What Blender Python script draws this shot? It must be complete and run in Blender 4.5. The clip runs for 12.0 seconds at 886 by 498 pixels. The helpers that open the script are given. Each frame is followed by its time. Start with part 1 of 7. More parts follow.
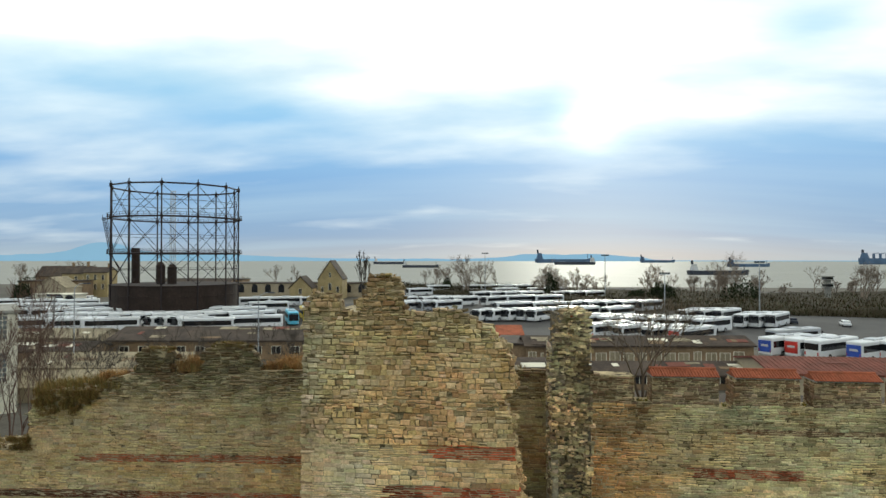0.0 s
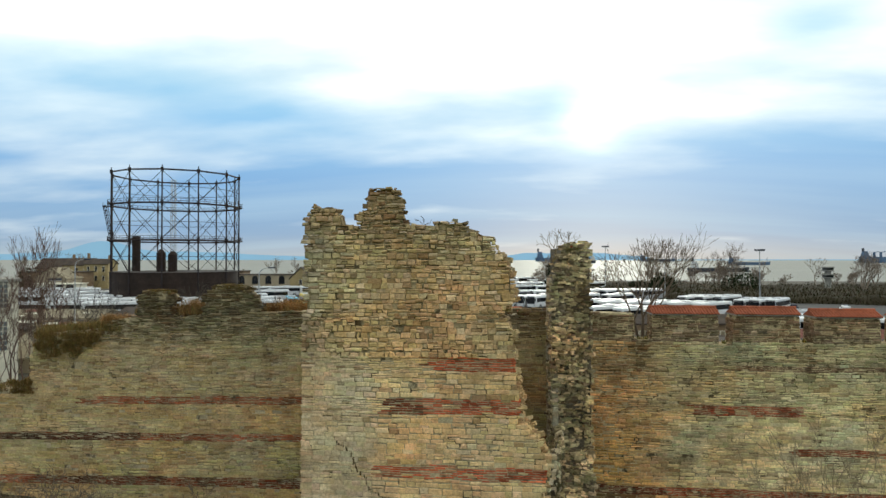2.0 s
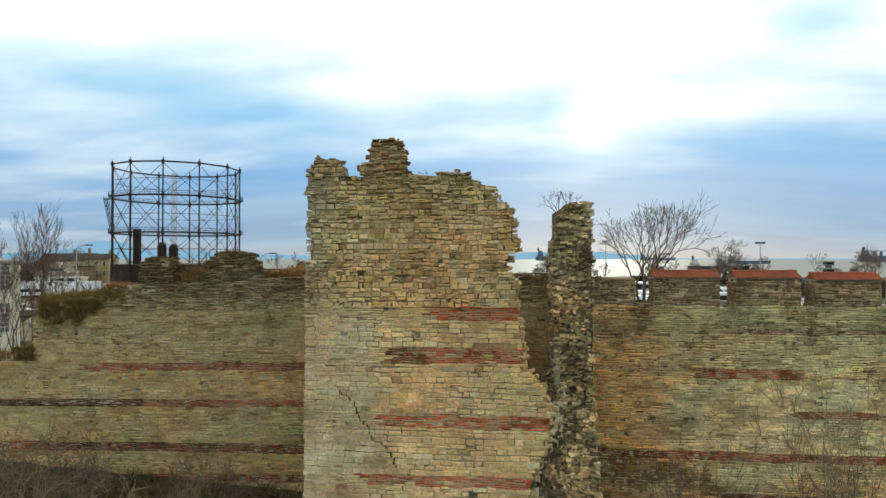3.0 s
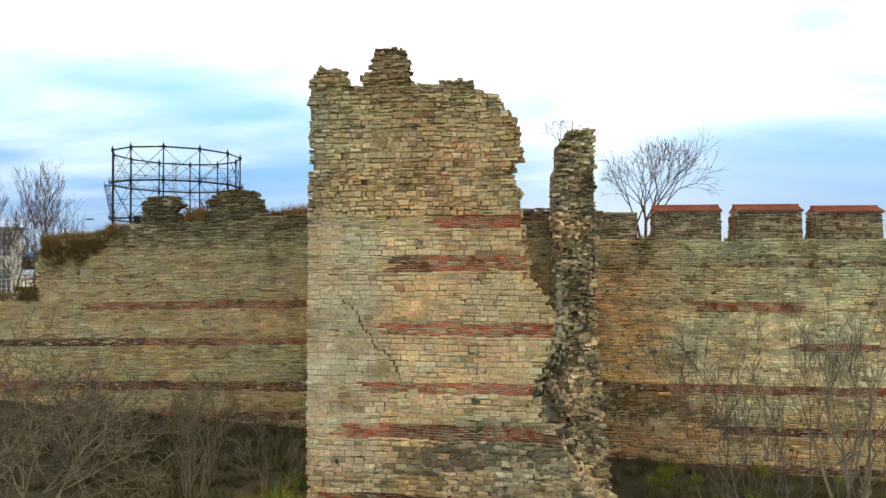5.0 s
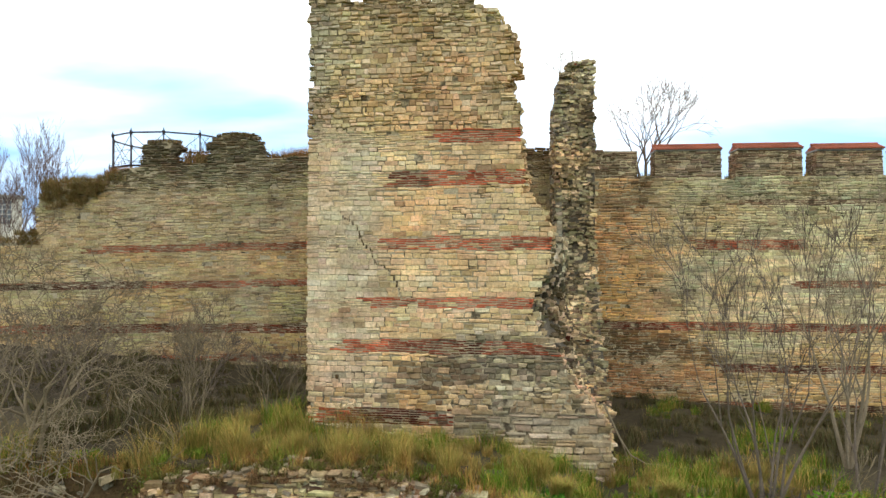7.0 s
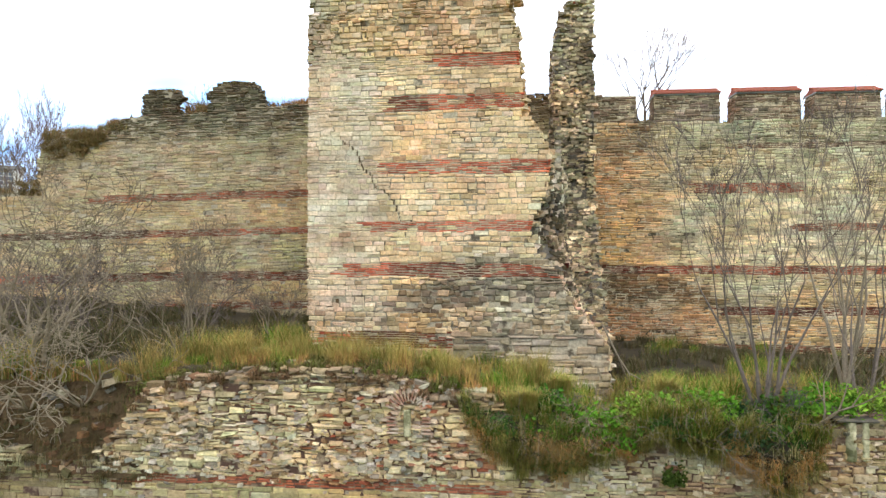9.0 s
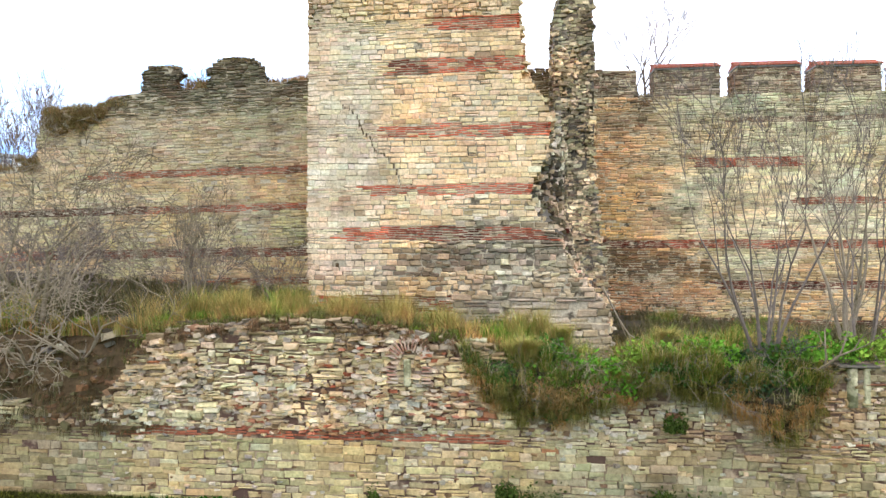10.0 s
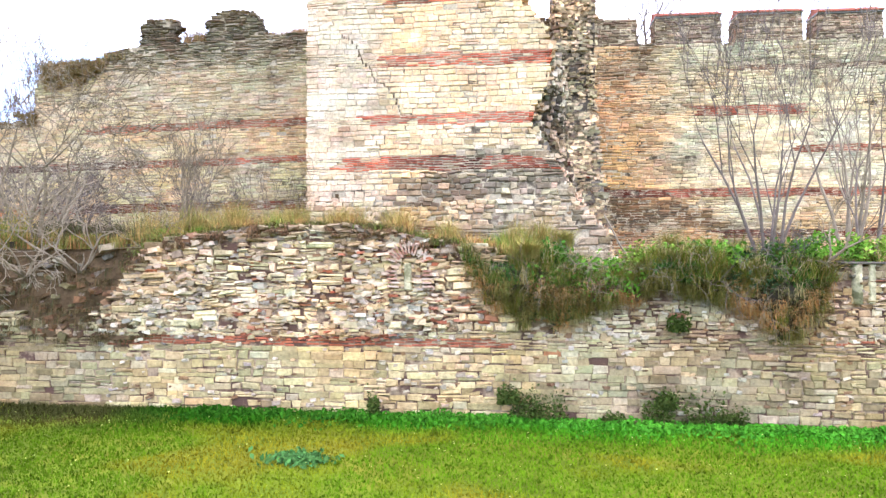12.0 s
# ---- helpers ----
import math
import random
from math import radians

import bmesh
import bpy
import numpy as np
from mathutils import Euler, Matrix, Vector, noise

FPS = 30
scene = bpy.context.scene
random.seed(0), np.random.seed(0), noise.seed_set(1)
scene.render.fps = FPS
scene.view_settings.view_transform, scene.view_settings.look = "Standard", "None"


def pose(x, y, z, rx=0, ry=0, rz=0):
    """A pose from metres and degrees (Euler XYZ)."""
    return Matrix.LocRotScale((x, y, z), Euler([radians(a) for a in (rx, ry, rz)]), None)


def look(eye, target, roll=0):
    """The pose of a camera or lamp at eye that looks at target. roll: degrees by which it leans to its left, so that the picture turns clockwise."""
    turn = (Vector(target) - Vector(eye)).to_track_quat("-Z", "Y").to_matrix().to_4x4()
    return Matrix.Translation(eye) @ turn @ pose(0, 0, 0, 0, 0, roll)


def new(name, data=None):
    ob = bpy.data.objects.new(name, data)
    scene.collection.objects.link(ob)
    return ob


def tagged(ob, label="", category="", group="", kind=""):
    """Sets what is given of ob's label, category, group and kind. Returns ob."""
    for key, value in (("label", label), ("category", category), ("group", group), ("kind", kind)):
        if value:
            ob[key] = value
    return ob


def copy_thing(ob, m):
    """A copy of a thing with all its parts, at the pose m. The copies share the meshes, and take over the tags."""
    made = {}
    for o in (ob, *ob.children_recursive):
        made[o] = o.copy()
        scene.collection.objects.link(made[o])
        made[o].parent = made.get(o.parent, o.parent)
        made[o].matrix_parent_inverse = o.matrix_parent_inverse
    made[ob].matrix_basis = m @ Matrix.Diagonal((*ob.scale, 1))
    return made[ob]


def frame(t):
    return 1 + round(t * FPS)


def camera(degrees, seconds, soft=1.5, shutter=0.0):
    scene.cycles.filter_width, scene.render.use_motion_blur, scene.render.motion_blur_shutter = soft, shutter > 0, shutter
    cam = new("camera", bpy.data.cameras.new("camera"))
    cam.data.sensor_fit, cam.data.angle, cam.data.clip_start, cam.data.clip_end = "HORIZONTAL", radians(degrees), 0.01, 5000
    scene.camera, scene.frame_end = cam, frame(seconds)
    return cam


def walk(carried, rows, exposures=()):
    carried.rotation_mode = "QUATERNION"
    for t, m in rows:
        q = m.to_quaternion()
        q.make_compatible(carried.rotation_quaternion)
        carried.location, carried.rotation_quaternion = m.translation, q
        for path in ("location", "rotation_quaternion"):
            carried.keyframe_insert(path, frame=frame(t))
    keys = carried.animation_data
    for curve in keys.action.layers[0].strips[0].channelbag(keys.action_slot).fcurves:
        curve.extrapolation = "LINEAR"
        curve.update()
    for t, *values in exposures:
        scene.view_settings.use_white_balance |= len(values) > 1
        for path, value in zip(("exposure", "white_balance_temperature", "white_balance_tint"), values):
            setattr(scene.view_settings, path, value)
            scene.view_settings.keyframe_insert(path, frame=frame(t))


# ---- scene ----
cam = camera(70.0, 12.0, 1.5)
PATH = [
    (0, (2.557, 1.265, 23.189), (2.355, 3.254, 23.216), -0.0),
    (0.5, (2.579, 1.299, 22.858), (2.377, 3.288, 22.884), -0.1),
    (1, (2.555, 1.312, 21.9), (2.353, 3.301, 21.926), -0.0),
    (1.5, (2.582, 1.264, 20.966), (2.379, 3.253, 20.992), 0.1),
    (2, (2.559, 1.251, 20.061), (2.356, 3.24, 20.086), 0.0),
    (2.5, (2.485, 1.204, 19.163), (2.282, 3.194, 19.188), 0.0),
    (3, (2.482, 1.169, 18.264), (2.278, 3.158, 18.287), 0.0),
    (5, (2.384, 1.146, 14.954), (2.18, 3.135, 14.974), -0.0),
    (5.5, (2.388, 1.152, 14.142), (2.184, 3.141, 14.162), -0.0),
    (6, (2.393, 1.188, 13.373), (2.187, 3.177, 13.392), -0.1),
    (6.5, (2.403, 1.174, 12.633), (2.198, 3.164, 12.649), -0.0),
    (7, (2.393, 1.145, 11.926), (2.188, 3.135, 11.939), 0.0),
    (9, (2.446, 1.013, 9.264), (2.239, 3.002, 9.266), -0.1),
    (9.5, (2.43, 1.026, 8.56), (2.224, 3.015, 8.564), -0.1),
    (10, (2.427, 1.05, 7.884), (2.221, 3.039, 7.89), -0.1),
    (10.5, (2.398, 1.087, 7.223), (2.192, 3.076, 7.229), -0.1),
    (11, (2.39, 1.172, 6.579), (2.185, 3.162, 6.585), -0.1),
    (11.5, (2.407, 1.237, 5.954), (2.201, 3.226, 5.961), -0.2),
    (12, (2.377, 1.207, 5.342), (2.172, 3.196, 5.347), -0.2),
]
EXPOSURES = [(0, 0.03, 6700, 1.5), (3, 0.06, 6700, 1.5), (5, 0.42, 6600, 5), (7, 0.85, 6450, 8), (9, 1.32, 5920, 13), (10.5, 1.72, 5600, 18), (12, 2.2, 5380, 25)]
walk(cam, [(t, look(eye, target, roll)) for t, eye, target, roll in PATH], EXPOSURES)

# ---------------------------------------------------------------- world and sun
SUN_AZ, SUN_EL = radians(7.6), radians(11.9)
world = bpy.data.worlds.new("world")
scene.world = world
world.use_nodes = True


class Nodes:
    """Short writing for node trees."""

    def __init__(self, tree):
        self.tree = tree
        tree.nodes.clear()

    def add(self, kind, links=None, operation="", attribute=""):
        n = self.tree.nodes.new(kind)
        if operation:
            n.operation = operation
        if attribute:
            n.attribute_name = attribute
        for k, v in (links or {}).items():
            self.put(n.inputs[k], v)
        return n

    def put(self, socket, v):
        if isinstance(v, bpy.types.NodeSocket):
            self.tree.links.new(v, socket)
        elif isinstance(v, bpy.types.Node):
            self.tree.links.new(v.outputs[0], socket)
        else:
            socket.default_value = v

    def math(self, op, a, b=0.0):
        return self.add("ShaderNodeMath", {0: a, 1: b}, operation=op).outputs[0]

    def noise(self, vec, scale, detail=4.0, rough=0.55):
        return self.add("ShaderNodeTexNoise", {"Vector": vec, "Scale": scale, "Detail": detail, "Roughness": rough}).outputs[0]

    def ramp(self, fac, *stops):
        r = self.add("ShaderNodeValToRGB", {0: fac})
        e = r.color_ramp.elements
        while len(e) < len(stops):
            e.new(0.5)
        for el, (p, c) in zip(e, stops):
            el.position = p
            el.color = (c, c, c, 1) if isinstance(c, (int, float)) else (*c, 1)
        return r.outputs[0]

    def mix(self, fac, a, b, blend="MIX"):
        m = self.add("ShaderNodeMix")
        m.data_type, m.blend_type = "RGBA", blend
        self.put(m.inputs[0], fac)
        for i, v in ((6, a), (7, b)):
            self.put(m.inputs[i], (*v, 1) if isinstance(v, tuple) and len(v) == 3 else v)
        return m.outputs[2]


def make_world():
    n = Nodes(world.node_tree)
    co = n.add("ShaderNodeTexCoord").outputs["Generated"]
    xyz = n.add("ShaderNodeSeparateXYZ", {0: co})
    up = n.math("MAXIMUM", xyz.outputs[2], 0.0)
    # cloud layer seen in perspective
    deep = n.math("ADD", up, 0.16)
    flat = n.add("ShaderNodeCombineXYZ", {0: n.math("MULTIPLY", n.math("DIVIDE", xyz.outputs[0], deep), 0.6), 1: n.math("DIVIDE", xyz.outputs[1], deep), 2: 0.0})
    big = n.noise(flat.outputs[0], 0.85, 4.0, 0.45)
    fine = n.noise(flat.outputs[0], 2.2, 5.0, 0.5)
    lump = n.math("ADD", n.math("MULTIPLY", big, 0.7), n.math("MULTIPLY", fine, 0.3))
    climb = n.ramp(up, (0.0, 0.0), (0.07, 0.0), (0.13, 0.06), (0.2, 0.42), (0.27, 0.72), (0.36, 0.85), (1.0, 0.75))
    # thin places in the cloud: bearing and height in degrees, half widths, depth
    bearing, height = n.math("ARCTAN2", xyz.outputs[0], xyz.outputs[1]), n.math("ARCSINE", xyz.outputs[2])
    for az, el, wide_az, wide_el, depth in ((-31.0, 14.5, 11.0, 2.6, 0.32), (-20.0, 12.5, 6.0, 1.6, 0.25), (4.0, 15.0, 3.2, 3.0, 0.22), (24.5, 17.8, 4.0, 1.8, 0.5), (-34.0, 9.0, 9.0, 1.5, -0.08), (22.0, 12.5, 12.0, 1.8, -0.15)):
        da = n.math("DIVIDE", n.math("SUBTRACT", bearing, radians(az)), radians(wide_az))
        de = n.math("DIVIDE", n.math("SUBTRACT", height, radians(el)), radians(wide_el))
        gap = n.math("EXPONENT", n.math("MULTIPLY", n.math("ADD", n.math("MULTIPLY", da, da), n.math("MULTIPLY", de, de)), -1.0))
        climb = n.math("SUBTRACT", climb, n.math("MULTIPLY", gap, depth))
    cover = n.ramp(n.math("ADD", n.math("MULTIPLY", n.math("SUBTRACT", lump, 0.5), 1.7), climb), (0.08, 0.0), (0.8, 1.0))
    sky = n.add("ShaderNodeTexSky")
    sky.sky_type, sky.sun_disc, sky.sun_elevation, sky.sun_rotation = "NISHITA", False, SUN_EL, SUN_AZ
    blue = n.ramp(up, (0.0, (0.4, 0.47, 0.58)), (0.035, (0.26, 0.41, 0.66)), (0.12, (0.235, 0.45, 0.80)), (0.2, (0.31, 0.59, 0.95)), (0.3, (0.36, 0.7, 1.0)), (1.0, (0.5, 0.66, 0.86)))
    base = n.mix(0.05, blue, n.mix(1.0, sky.outputs[0], (0.09, 0.09, 0.09), "MULTIPLY"))
    white = n.mix(n.ramp(fine, (0.3, 0.0), (0.7, 1.0)), (0.88, 0.96, 1.04), (1.42, 1.38, 1.3))
    veil = n.ramp(n.noise(n.add("ShaderNodeMapping", {"Vector": flat.outputs[0], "Scale": (0.5, 1.6, 1.0)}).outputs[0], 1.1, 5.0, 0.5), (0.4, 0.0), (0.75, 0.3))
    base = n.mix(veil, base, (0.62, 0.78, 0.92))
    col = n.mix(cover, base, white)
    # brightness of the veiled sun
    sun_dir = (math.sin(SUN_AZ) * math.cos(SUN_EL), math.cos(SUN_AZ) * math.cos(SUN_EL), math.sin(SUN_EL))
    dot = n.add("ShaderNodeVectorMath", {0: co, 1: sun_dir}, operation="DOT_PRODUCT").outputs["Value"]
    near = n.math("POWER", n.math("MAXIMUM", dot, 0.0), 1100.0)
    wide = n.math("POWER", n.math("MAXIMUM", dot, 0.0), 40.0)
    glow = n.math("ADD", n.math("MULTIPLY", near, 0.55), n.math("MULTIPLY", wide, 0.05))
    col = n.mix(1.0, col, n.mix(glow, (0.0, 0.0, 0.0), (1.0, 0.97, 0.85)), "ADD")
    bg = n.add("ShaderNodeBackground", {"Color": col, "Strength": 1.0})
    n.add("ShaderNodeOutputWorld", {"Surface": bg})


make_world()
sun_data = bpy.data.lights.new("sun", "SUN")
sun_data.energy, sun_data.angle, sun_data.color = 0.9, radians(14), (1.0, 0.95, 0.86)
sun = new("sun", sun_data)
sun.matrix_world = look((0, 0, 60), (-math.sin(SUN_AZ) * math.cos(SUN_EL), -math.cos(SUN_AZ) * math.cos(SUN_EL), 60 - math.sin(SUN_EL)))


# ---------------------------------------------------------------- materials
def material(name, colour, rough=0.85, metal=0.0, grain=(20.0, 0.25), stain=(0.6, 0.3), bump=0.3, tinted=False, spread=0.0, spec=0.3, dirt=None, weather=False, patch=(0.5, 0.68)):
    """A procedural surface: a base colour (or the tint that the mesh carries), grain and stains of two sizes, fine relief."""
    m = bpy.data.materials.new(name)
    m.use_nodes = True
    n = Nodes(m.node_tree)
    geo = n.add("ShaderNodeNewGeometry")
    pos = geo.outputs["Position"]
    if tinted:
        col = n.add("ShaderNodeAttribute", attribute="tint").outputs["Color"]
    else:
        rgb = n.add("ShaderNodeRGB")
        rgb.outputs[0].default_value = (*colour, 1)
        col = rgb.outputs[0]
    g = n.noise(pos, grain[0], 6.0, 0.6)
    s = n.noise(pos, stain[0], 5.0, 0.6)
    col = n.mix(1.0, col, n.ramp(g, (0.25, 1.0 - grain[1]), (0.75, 1.0 + grain[1])), "MULTIPLY")
    col = n.mix(1.0, col, n.ramp(s, (0.3, 1.0 - stain[1]), (0.7, 1.0 + stain[1] * 0.6)), "MULTIPLY")
    if spread:
        rnd = n.add("ShaderNodeObjectInfo").outputs["Random"]
        col = n.mix(1.0, col, n.ramp(rnd, (0.0, 1.0 - spread), (1.0, 1.0 + spread)), "MULTIPLY")
    if weather:
        # broad weathering: soot and lichen in level drifts, streaks that run down
        wide = n.noise(n.add("ShaderNodeMapping", {"Vector": pos, "Scale": (0.35, 0.35, 0.8)}).outputs[0], 1.0, 6.0, 0.62)
        run = n.noise(n.add("ShaderNodeMapping", {"Vector": pos, "Scale": (1.6, 1.6, 0.16)}).outputs[0], 1.0, 5.0, 0.6)
        warm = n.noise(n.add("ShaderNodeMapping", {"Vector": pos, "Location": (31, 7, 3), "Scale": (0.28, 0.28, 0.45)}).outputs[0], 1.0, 4.0, 0.55)
        col = n.mix(n.ramp(warm, (0.42, 0.0), (0.62, 0.75)), col, n.mix(1.0, col, (1.12, 0.9, 0.74), "MULTIPLY"))
        blotch = n.noise(n.add("ShaderNodeMapping", {"Vector": pos, "Location": (3, 17, 9), "Scale": (0.9, 0.9, 1.7)}).outputs[0], 1.0, 6.0, 0.7)
        col = n.mix(n.ramp(blotch, (0.5, 0.0), (0.64, 0.5)), col, n.mix(1.0, col, (0.62, 0.6, 0.56), "MULTIPLY"))
        col = n.mix(n.ramp(wide, (0.5, 0.0), (0.68, 0.6)), col, n.mix(1.0, col, (0.5, 0.44, 0.36), "MULTIPLY"))
        col = n.mix(n.ramp(run, (0.54, 0.0), (0.72, 0.45)), col, n.mix(1.0, col, (0.55, 0.5, 0.42), "MULTIPLY"))
        pits = n.noise(pos, 16.0, 4.0, 0.7)
        col = n.mix(n.ramp(pits, (0.56, 0.0), (0.68, 0.6)), col, n.mix(1.0, col, (0.45, 0.4, 0.34), "MULTIPLY"))
    if dirt:
        d = n.ramp(n.noise(pos, dirt[1], 6.0, 0.65), (patch[0], 0.0), (patch[1], dirt[2]))
        col = n.mix(d, col, dirt[0])
    p = n.add("ShaderNodeBsdfPrincipled", {"Base Color": col, "Roughness": rough, "Metallic": metal, "Specular IOR Level": spec})
    if bump:
        b = n.add("ShaderNodeBump", {"Strength": bump, "Distance": 0.02, "Height": n.math("ADD", g, n.noise(pos, grain[0] * 3.1, 3.0))})
        n.put(p.inputs["Normal"], b.outputs[0])
    n.add("ShaderNodeOutputMaterial", {"Surface": p})
    return m


STONE = material("stone", (0.4, 0.34, 0.24), 0.92, grain=(9.0, 0.34), stain=(0.9, 0.25), bump=0.9, tinted=True, spec=0.15, weather=True)
MORTAR = material("mortar", (0.44, 0.36, 0.23), 0.95, grain=(18.0, 0.4), stain=(0.7, 0.35), bump=0.9, spec=0.1, dirt=((0.07, 0.052, 0.032), 2.4, 0.9), patch=(0.5, 0.62))
MORTAR_PINK = material("pink_mortar", (0.35, 0.25, 0.145), 0.95, grain=(14.0, 0.35), stain=(0.9, 0.35), bump=0.8, spec=0.1, dirt=((0.085, 0.045, 0.03), 1.5, 0.94), patch=(0.44, 0.55))
MORTAR_RAW = material("washed_out_mortar", (0.36, 0.28, 0.16), 0.95, grain=(16.0, 0.4), stain=(0.8, 0.35), bump=0.9, spec=0.1, dirt=((0.07, 0.055, 0.034), 2.2, 0.9), patch=(0.5, 0.6))
MORTAR_FLUSH = material("flush_mortar", (0.55, 0.44, 0.26), 0.95, grain=(18.0, 0.4), stain=(0.7, 0.4), bump=0.9, spec=0.1, dirt=((0.06, 0.045, 0.025), 2.6, 0.92), patch=(0.49, 0.58))
CORE_DARK = material("rubble_core", (0.12, 0.1, 0.072), 0.95, grain=(9.0, 0.4), stain=(1.1, 0.4), bump=0.9, spec=0.1)
EARTH = material("earth", (0.1, 0.064, 0.03), 0.95, grain=(9.0, 0.4), stain=(1.0, 0.35), bump=0.8, spec=0.1)
GRASS_SOIL = material("grass_ground", (0.094, 0.125, 0.003), 0.95, grain=(11.0, 0.4), stain=(0.5, 0.35), bump=0.6, spec=0.1, dirt=((0.19, 0.16, 0.012), 0.45, 0.75))
SCRUB = material("scrub_ground", (0.06, 0.047, 0.027), 0.95, grain=(6.0, 0.4), stain=(0.2, 0.4), bump=0.5, spec=0.1)
TOWN = material("town_ground", (0.11, 0.10, 0.085), 0.95, grain=(2.0, 0.3), stain=(0.06, 0.35), bump=0.2, spec=0.1)
LEAF = material("leaves", (0.06, 0.12, 0.02), 0.8, grain=(20.0, 0.2), stain=(1.2, 0.25), bump=0.0, tinted=True, spec=0.02)
BARK = material("bark", (0.2, 0.155, 0.095), 0.9, grain=(18.0, 0.35), stain=(1.5, 0.35), bump=0.4, spec=0.06)
BARK_PALE = material("pale_bark", (0.25, 0.195, 0.125), 0.9, grain=(18.0, 0.3), stain=(1.5, 0.3), bump=0.4, spec=0.06)
BARK_DARK = material("dark_bark", (0.085, 0.072, 0.06), 0.9, grain=(12.0, 0.3), stain=(1.0, 0.25), bump=0.3, spec=0.15)
TILE = material("red_roof_tile", (0.32, 0.094, 0.048), 0.8, grain=(8.0, 0.3), stain=(0.7, 0.3), bump=0.4, spec=0.2, dirt=((0.16, 0.06, 0.03), 1.1, 0.5))
ROOF_DARK = material("weathered_roof", (0.058, 0.043, 0.034), 0.9, grain=(4.0, 0.35), stain=(0.35, 0.45), bump=0.3, dirt=((0.12, 0.085, 0.06), 0.45, 0.5))
ROOF_PALE = material("pale_sheet_roof", (0.29, 0.245, 0.165), 0.85, grain=(3.0, 0.3), stain=(0.25, 0.4), bump=0.2, dirt=((0.1, 0.08, 0.055), 0.5, 0.7))
PLASTER = material("plaster", (0.36, 0.3, 0.21), 0.9, grain=(4.0, 0.12), stain=(0.3, 0.2), bump=0.2)
PLASTER_WHITE = material("white_plaster", (0.68, 0.64, 0.52), 0.9, grain=(6.0, 0.1), stain=(0.4, 0.15), bump=0.2)
PLASTER_YELLOW = material("ochre_plaster", (0.36, 0.28, 0.14), 0.9, grain=(4.0, 0.2), stain=(0.3, 0.3), bump=0.2)
BROWN_WALL = material("brown_wall", (0.22, 0.15, 0.09), 0.9, grain=(3.0, 0.3), stain=(0.2, 0.35), bump=0.2)
RED_SHEET = material("red_sheet_roof", (0.17, 0.055, 0.038), 0.8, grain=(5.0, 0.3), stain=(0.5, 0.35), bump=0.3, dirt=((0.1, 0.045, 0.03), 0.8, 0.6))
IRON = material("rusty_iron", (0.035, 0.028, 0.03), 0.7, 0.3, grain=(5.0, 0.4), stain=(0.5, 0.4), bump=0.2, dirt=((0.07, 0.03, 0.02), 0.7, 0.6))
TANK = material("rusty_tank", (0.032, 0.02, 0.015), 0.8, 0.1, grain=(2.0, 0.35), stain=(0.3, 0.45), bump=0.3)
ASPHALT = material("asphalt", (0.058, 0.056, 0.056), 0.9, grain=(3.0, 0.2), stain=(0.08, 0.25), bump=0.2)
BUS_WHITE = material("white_bus_paint", (0.66, 0.67, 0.68), 0.35, grain=(2.0, 0.05), stain=(0.3, 0.08), bump=0.0, spec=0.5, spread=0.05)
BUS_SILVER = material("silver_bus_paint", (0.45, 0.46, 0.48), 0.35, 0.2, grain=(2.0, 0.05), stain=(0.3, 0.08), bump=0.0, spec=0.5, spread=0.15)
BUS_YELLOW = material("yellow_bus_paint", (0.75, 0.55, 0.02), 0.35, grain=(2.0, 0.05), stain=(0.3, 0.08), bump=0.0, spec=0.5)
BUS_CYAN = material("light_blue_bus_paint", (0.1, 0.45, 0.62), 0.35, grain=(2.0, 0.05), stain=(0.3, 0.08), bump=0.0, spec=0.5)
BLUE = material("blue_panel", (0.03, 0.08, 0.4), 0.4, bump=0.0, spec=0.5)
RED = material("red_panel", (0.55, 0.04, 0.03), 0.4, bump=0.0, spec=0.5)
GLASS_DARK = material("tinted_glass", (0.012, 0.013, 0.016), 0.12, grain=(1.0, 0.05), stain=(0.3, 0.1), bump=0.0, spec=0.6)
RUBBER = material("rubber", (0.02, 0.02, 0.02), 0.8, bump=0.1)
METAL = material("galvanised_metal", (0.4, 0.41, 0.42), 0.5, 0.6, bump=0.1)
HULL_DARK = material("dark_hull", (0.035, 0.04, 0.055), 0.6, grain=(0.3, 0.2), stain=(0.03, 0.3), bump=0.0)
HULL_BLUE = material("blue_grey_hull", (0.07, 0.12, 0.2), 0.6, grain=(0.3, 0.2), stain=(0.03, 0.3), bump=0.0)
SHIP_WHITE = material("ship_house_paint", (0.5, 0.5, 0.5), 0.6, grain=(0.5, 0.1), stain=(0.1, 0.2), bump=0.0)
CONCRETE = material("concrete", (0.3, 0.29, 0.26), 0.9, grain=(6.0, 0.2), stain=(0.4, 0.25), bump=0.3)
MARBLE = material("old_marble", (0.46, 0.4, 0.23), 0.85, grain=(9.0, 0.35), stain=(2.0, 0.4), bump=0.6, spec=0.1, dirt=((0.13, 0.12, 0.05), 3.0, 0.85), patch=(0.45, 0.6))


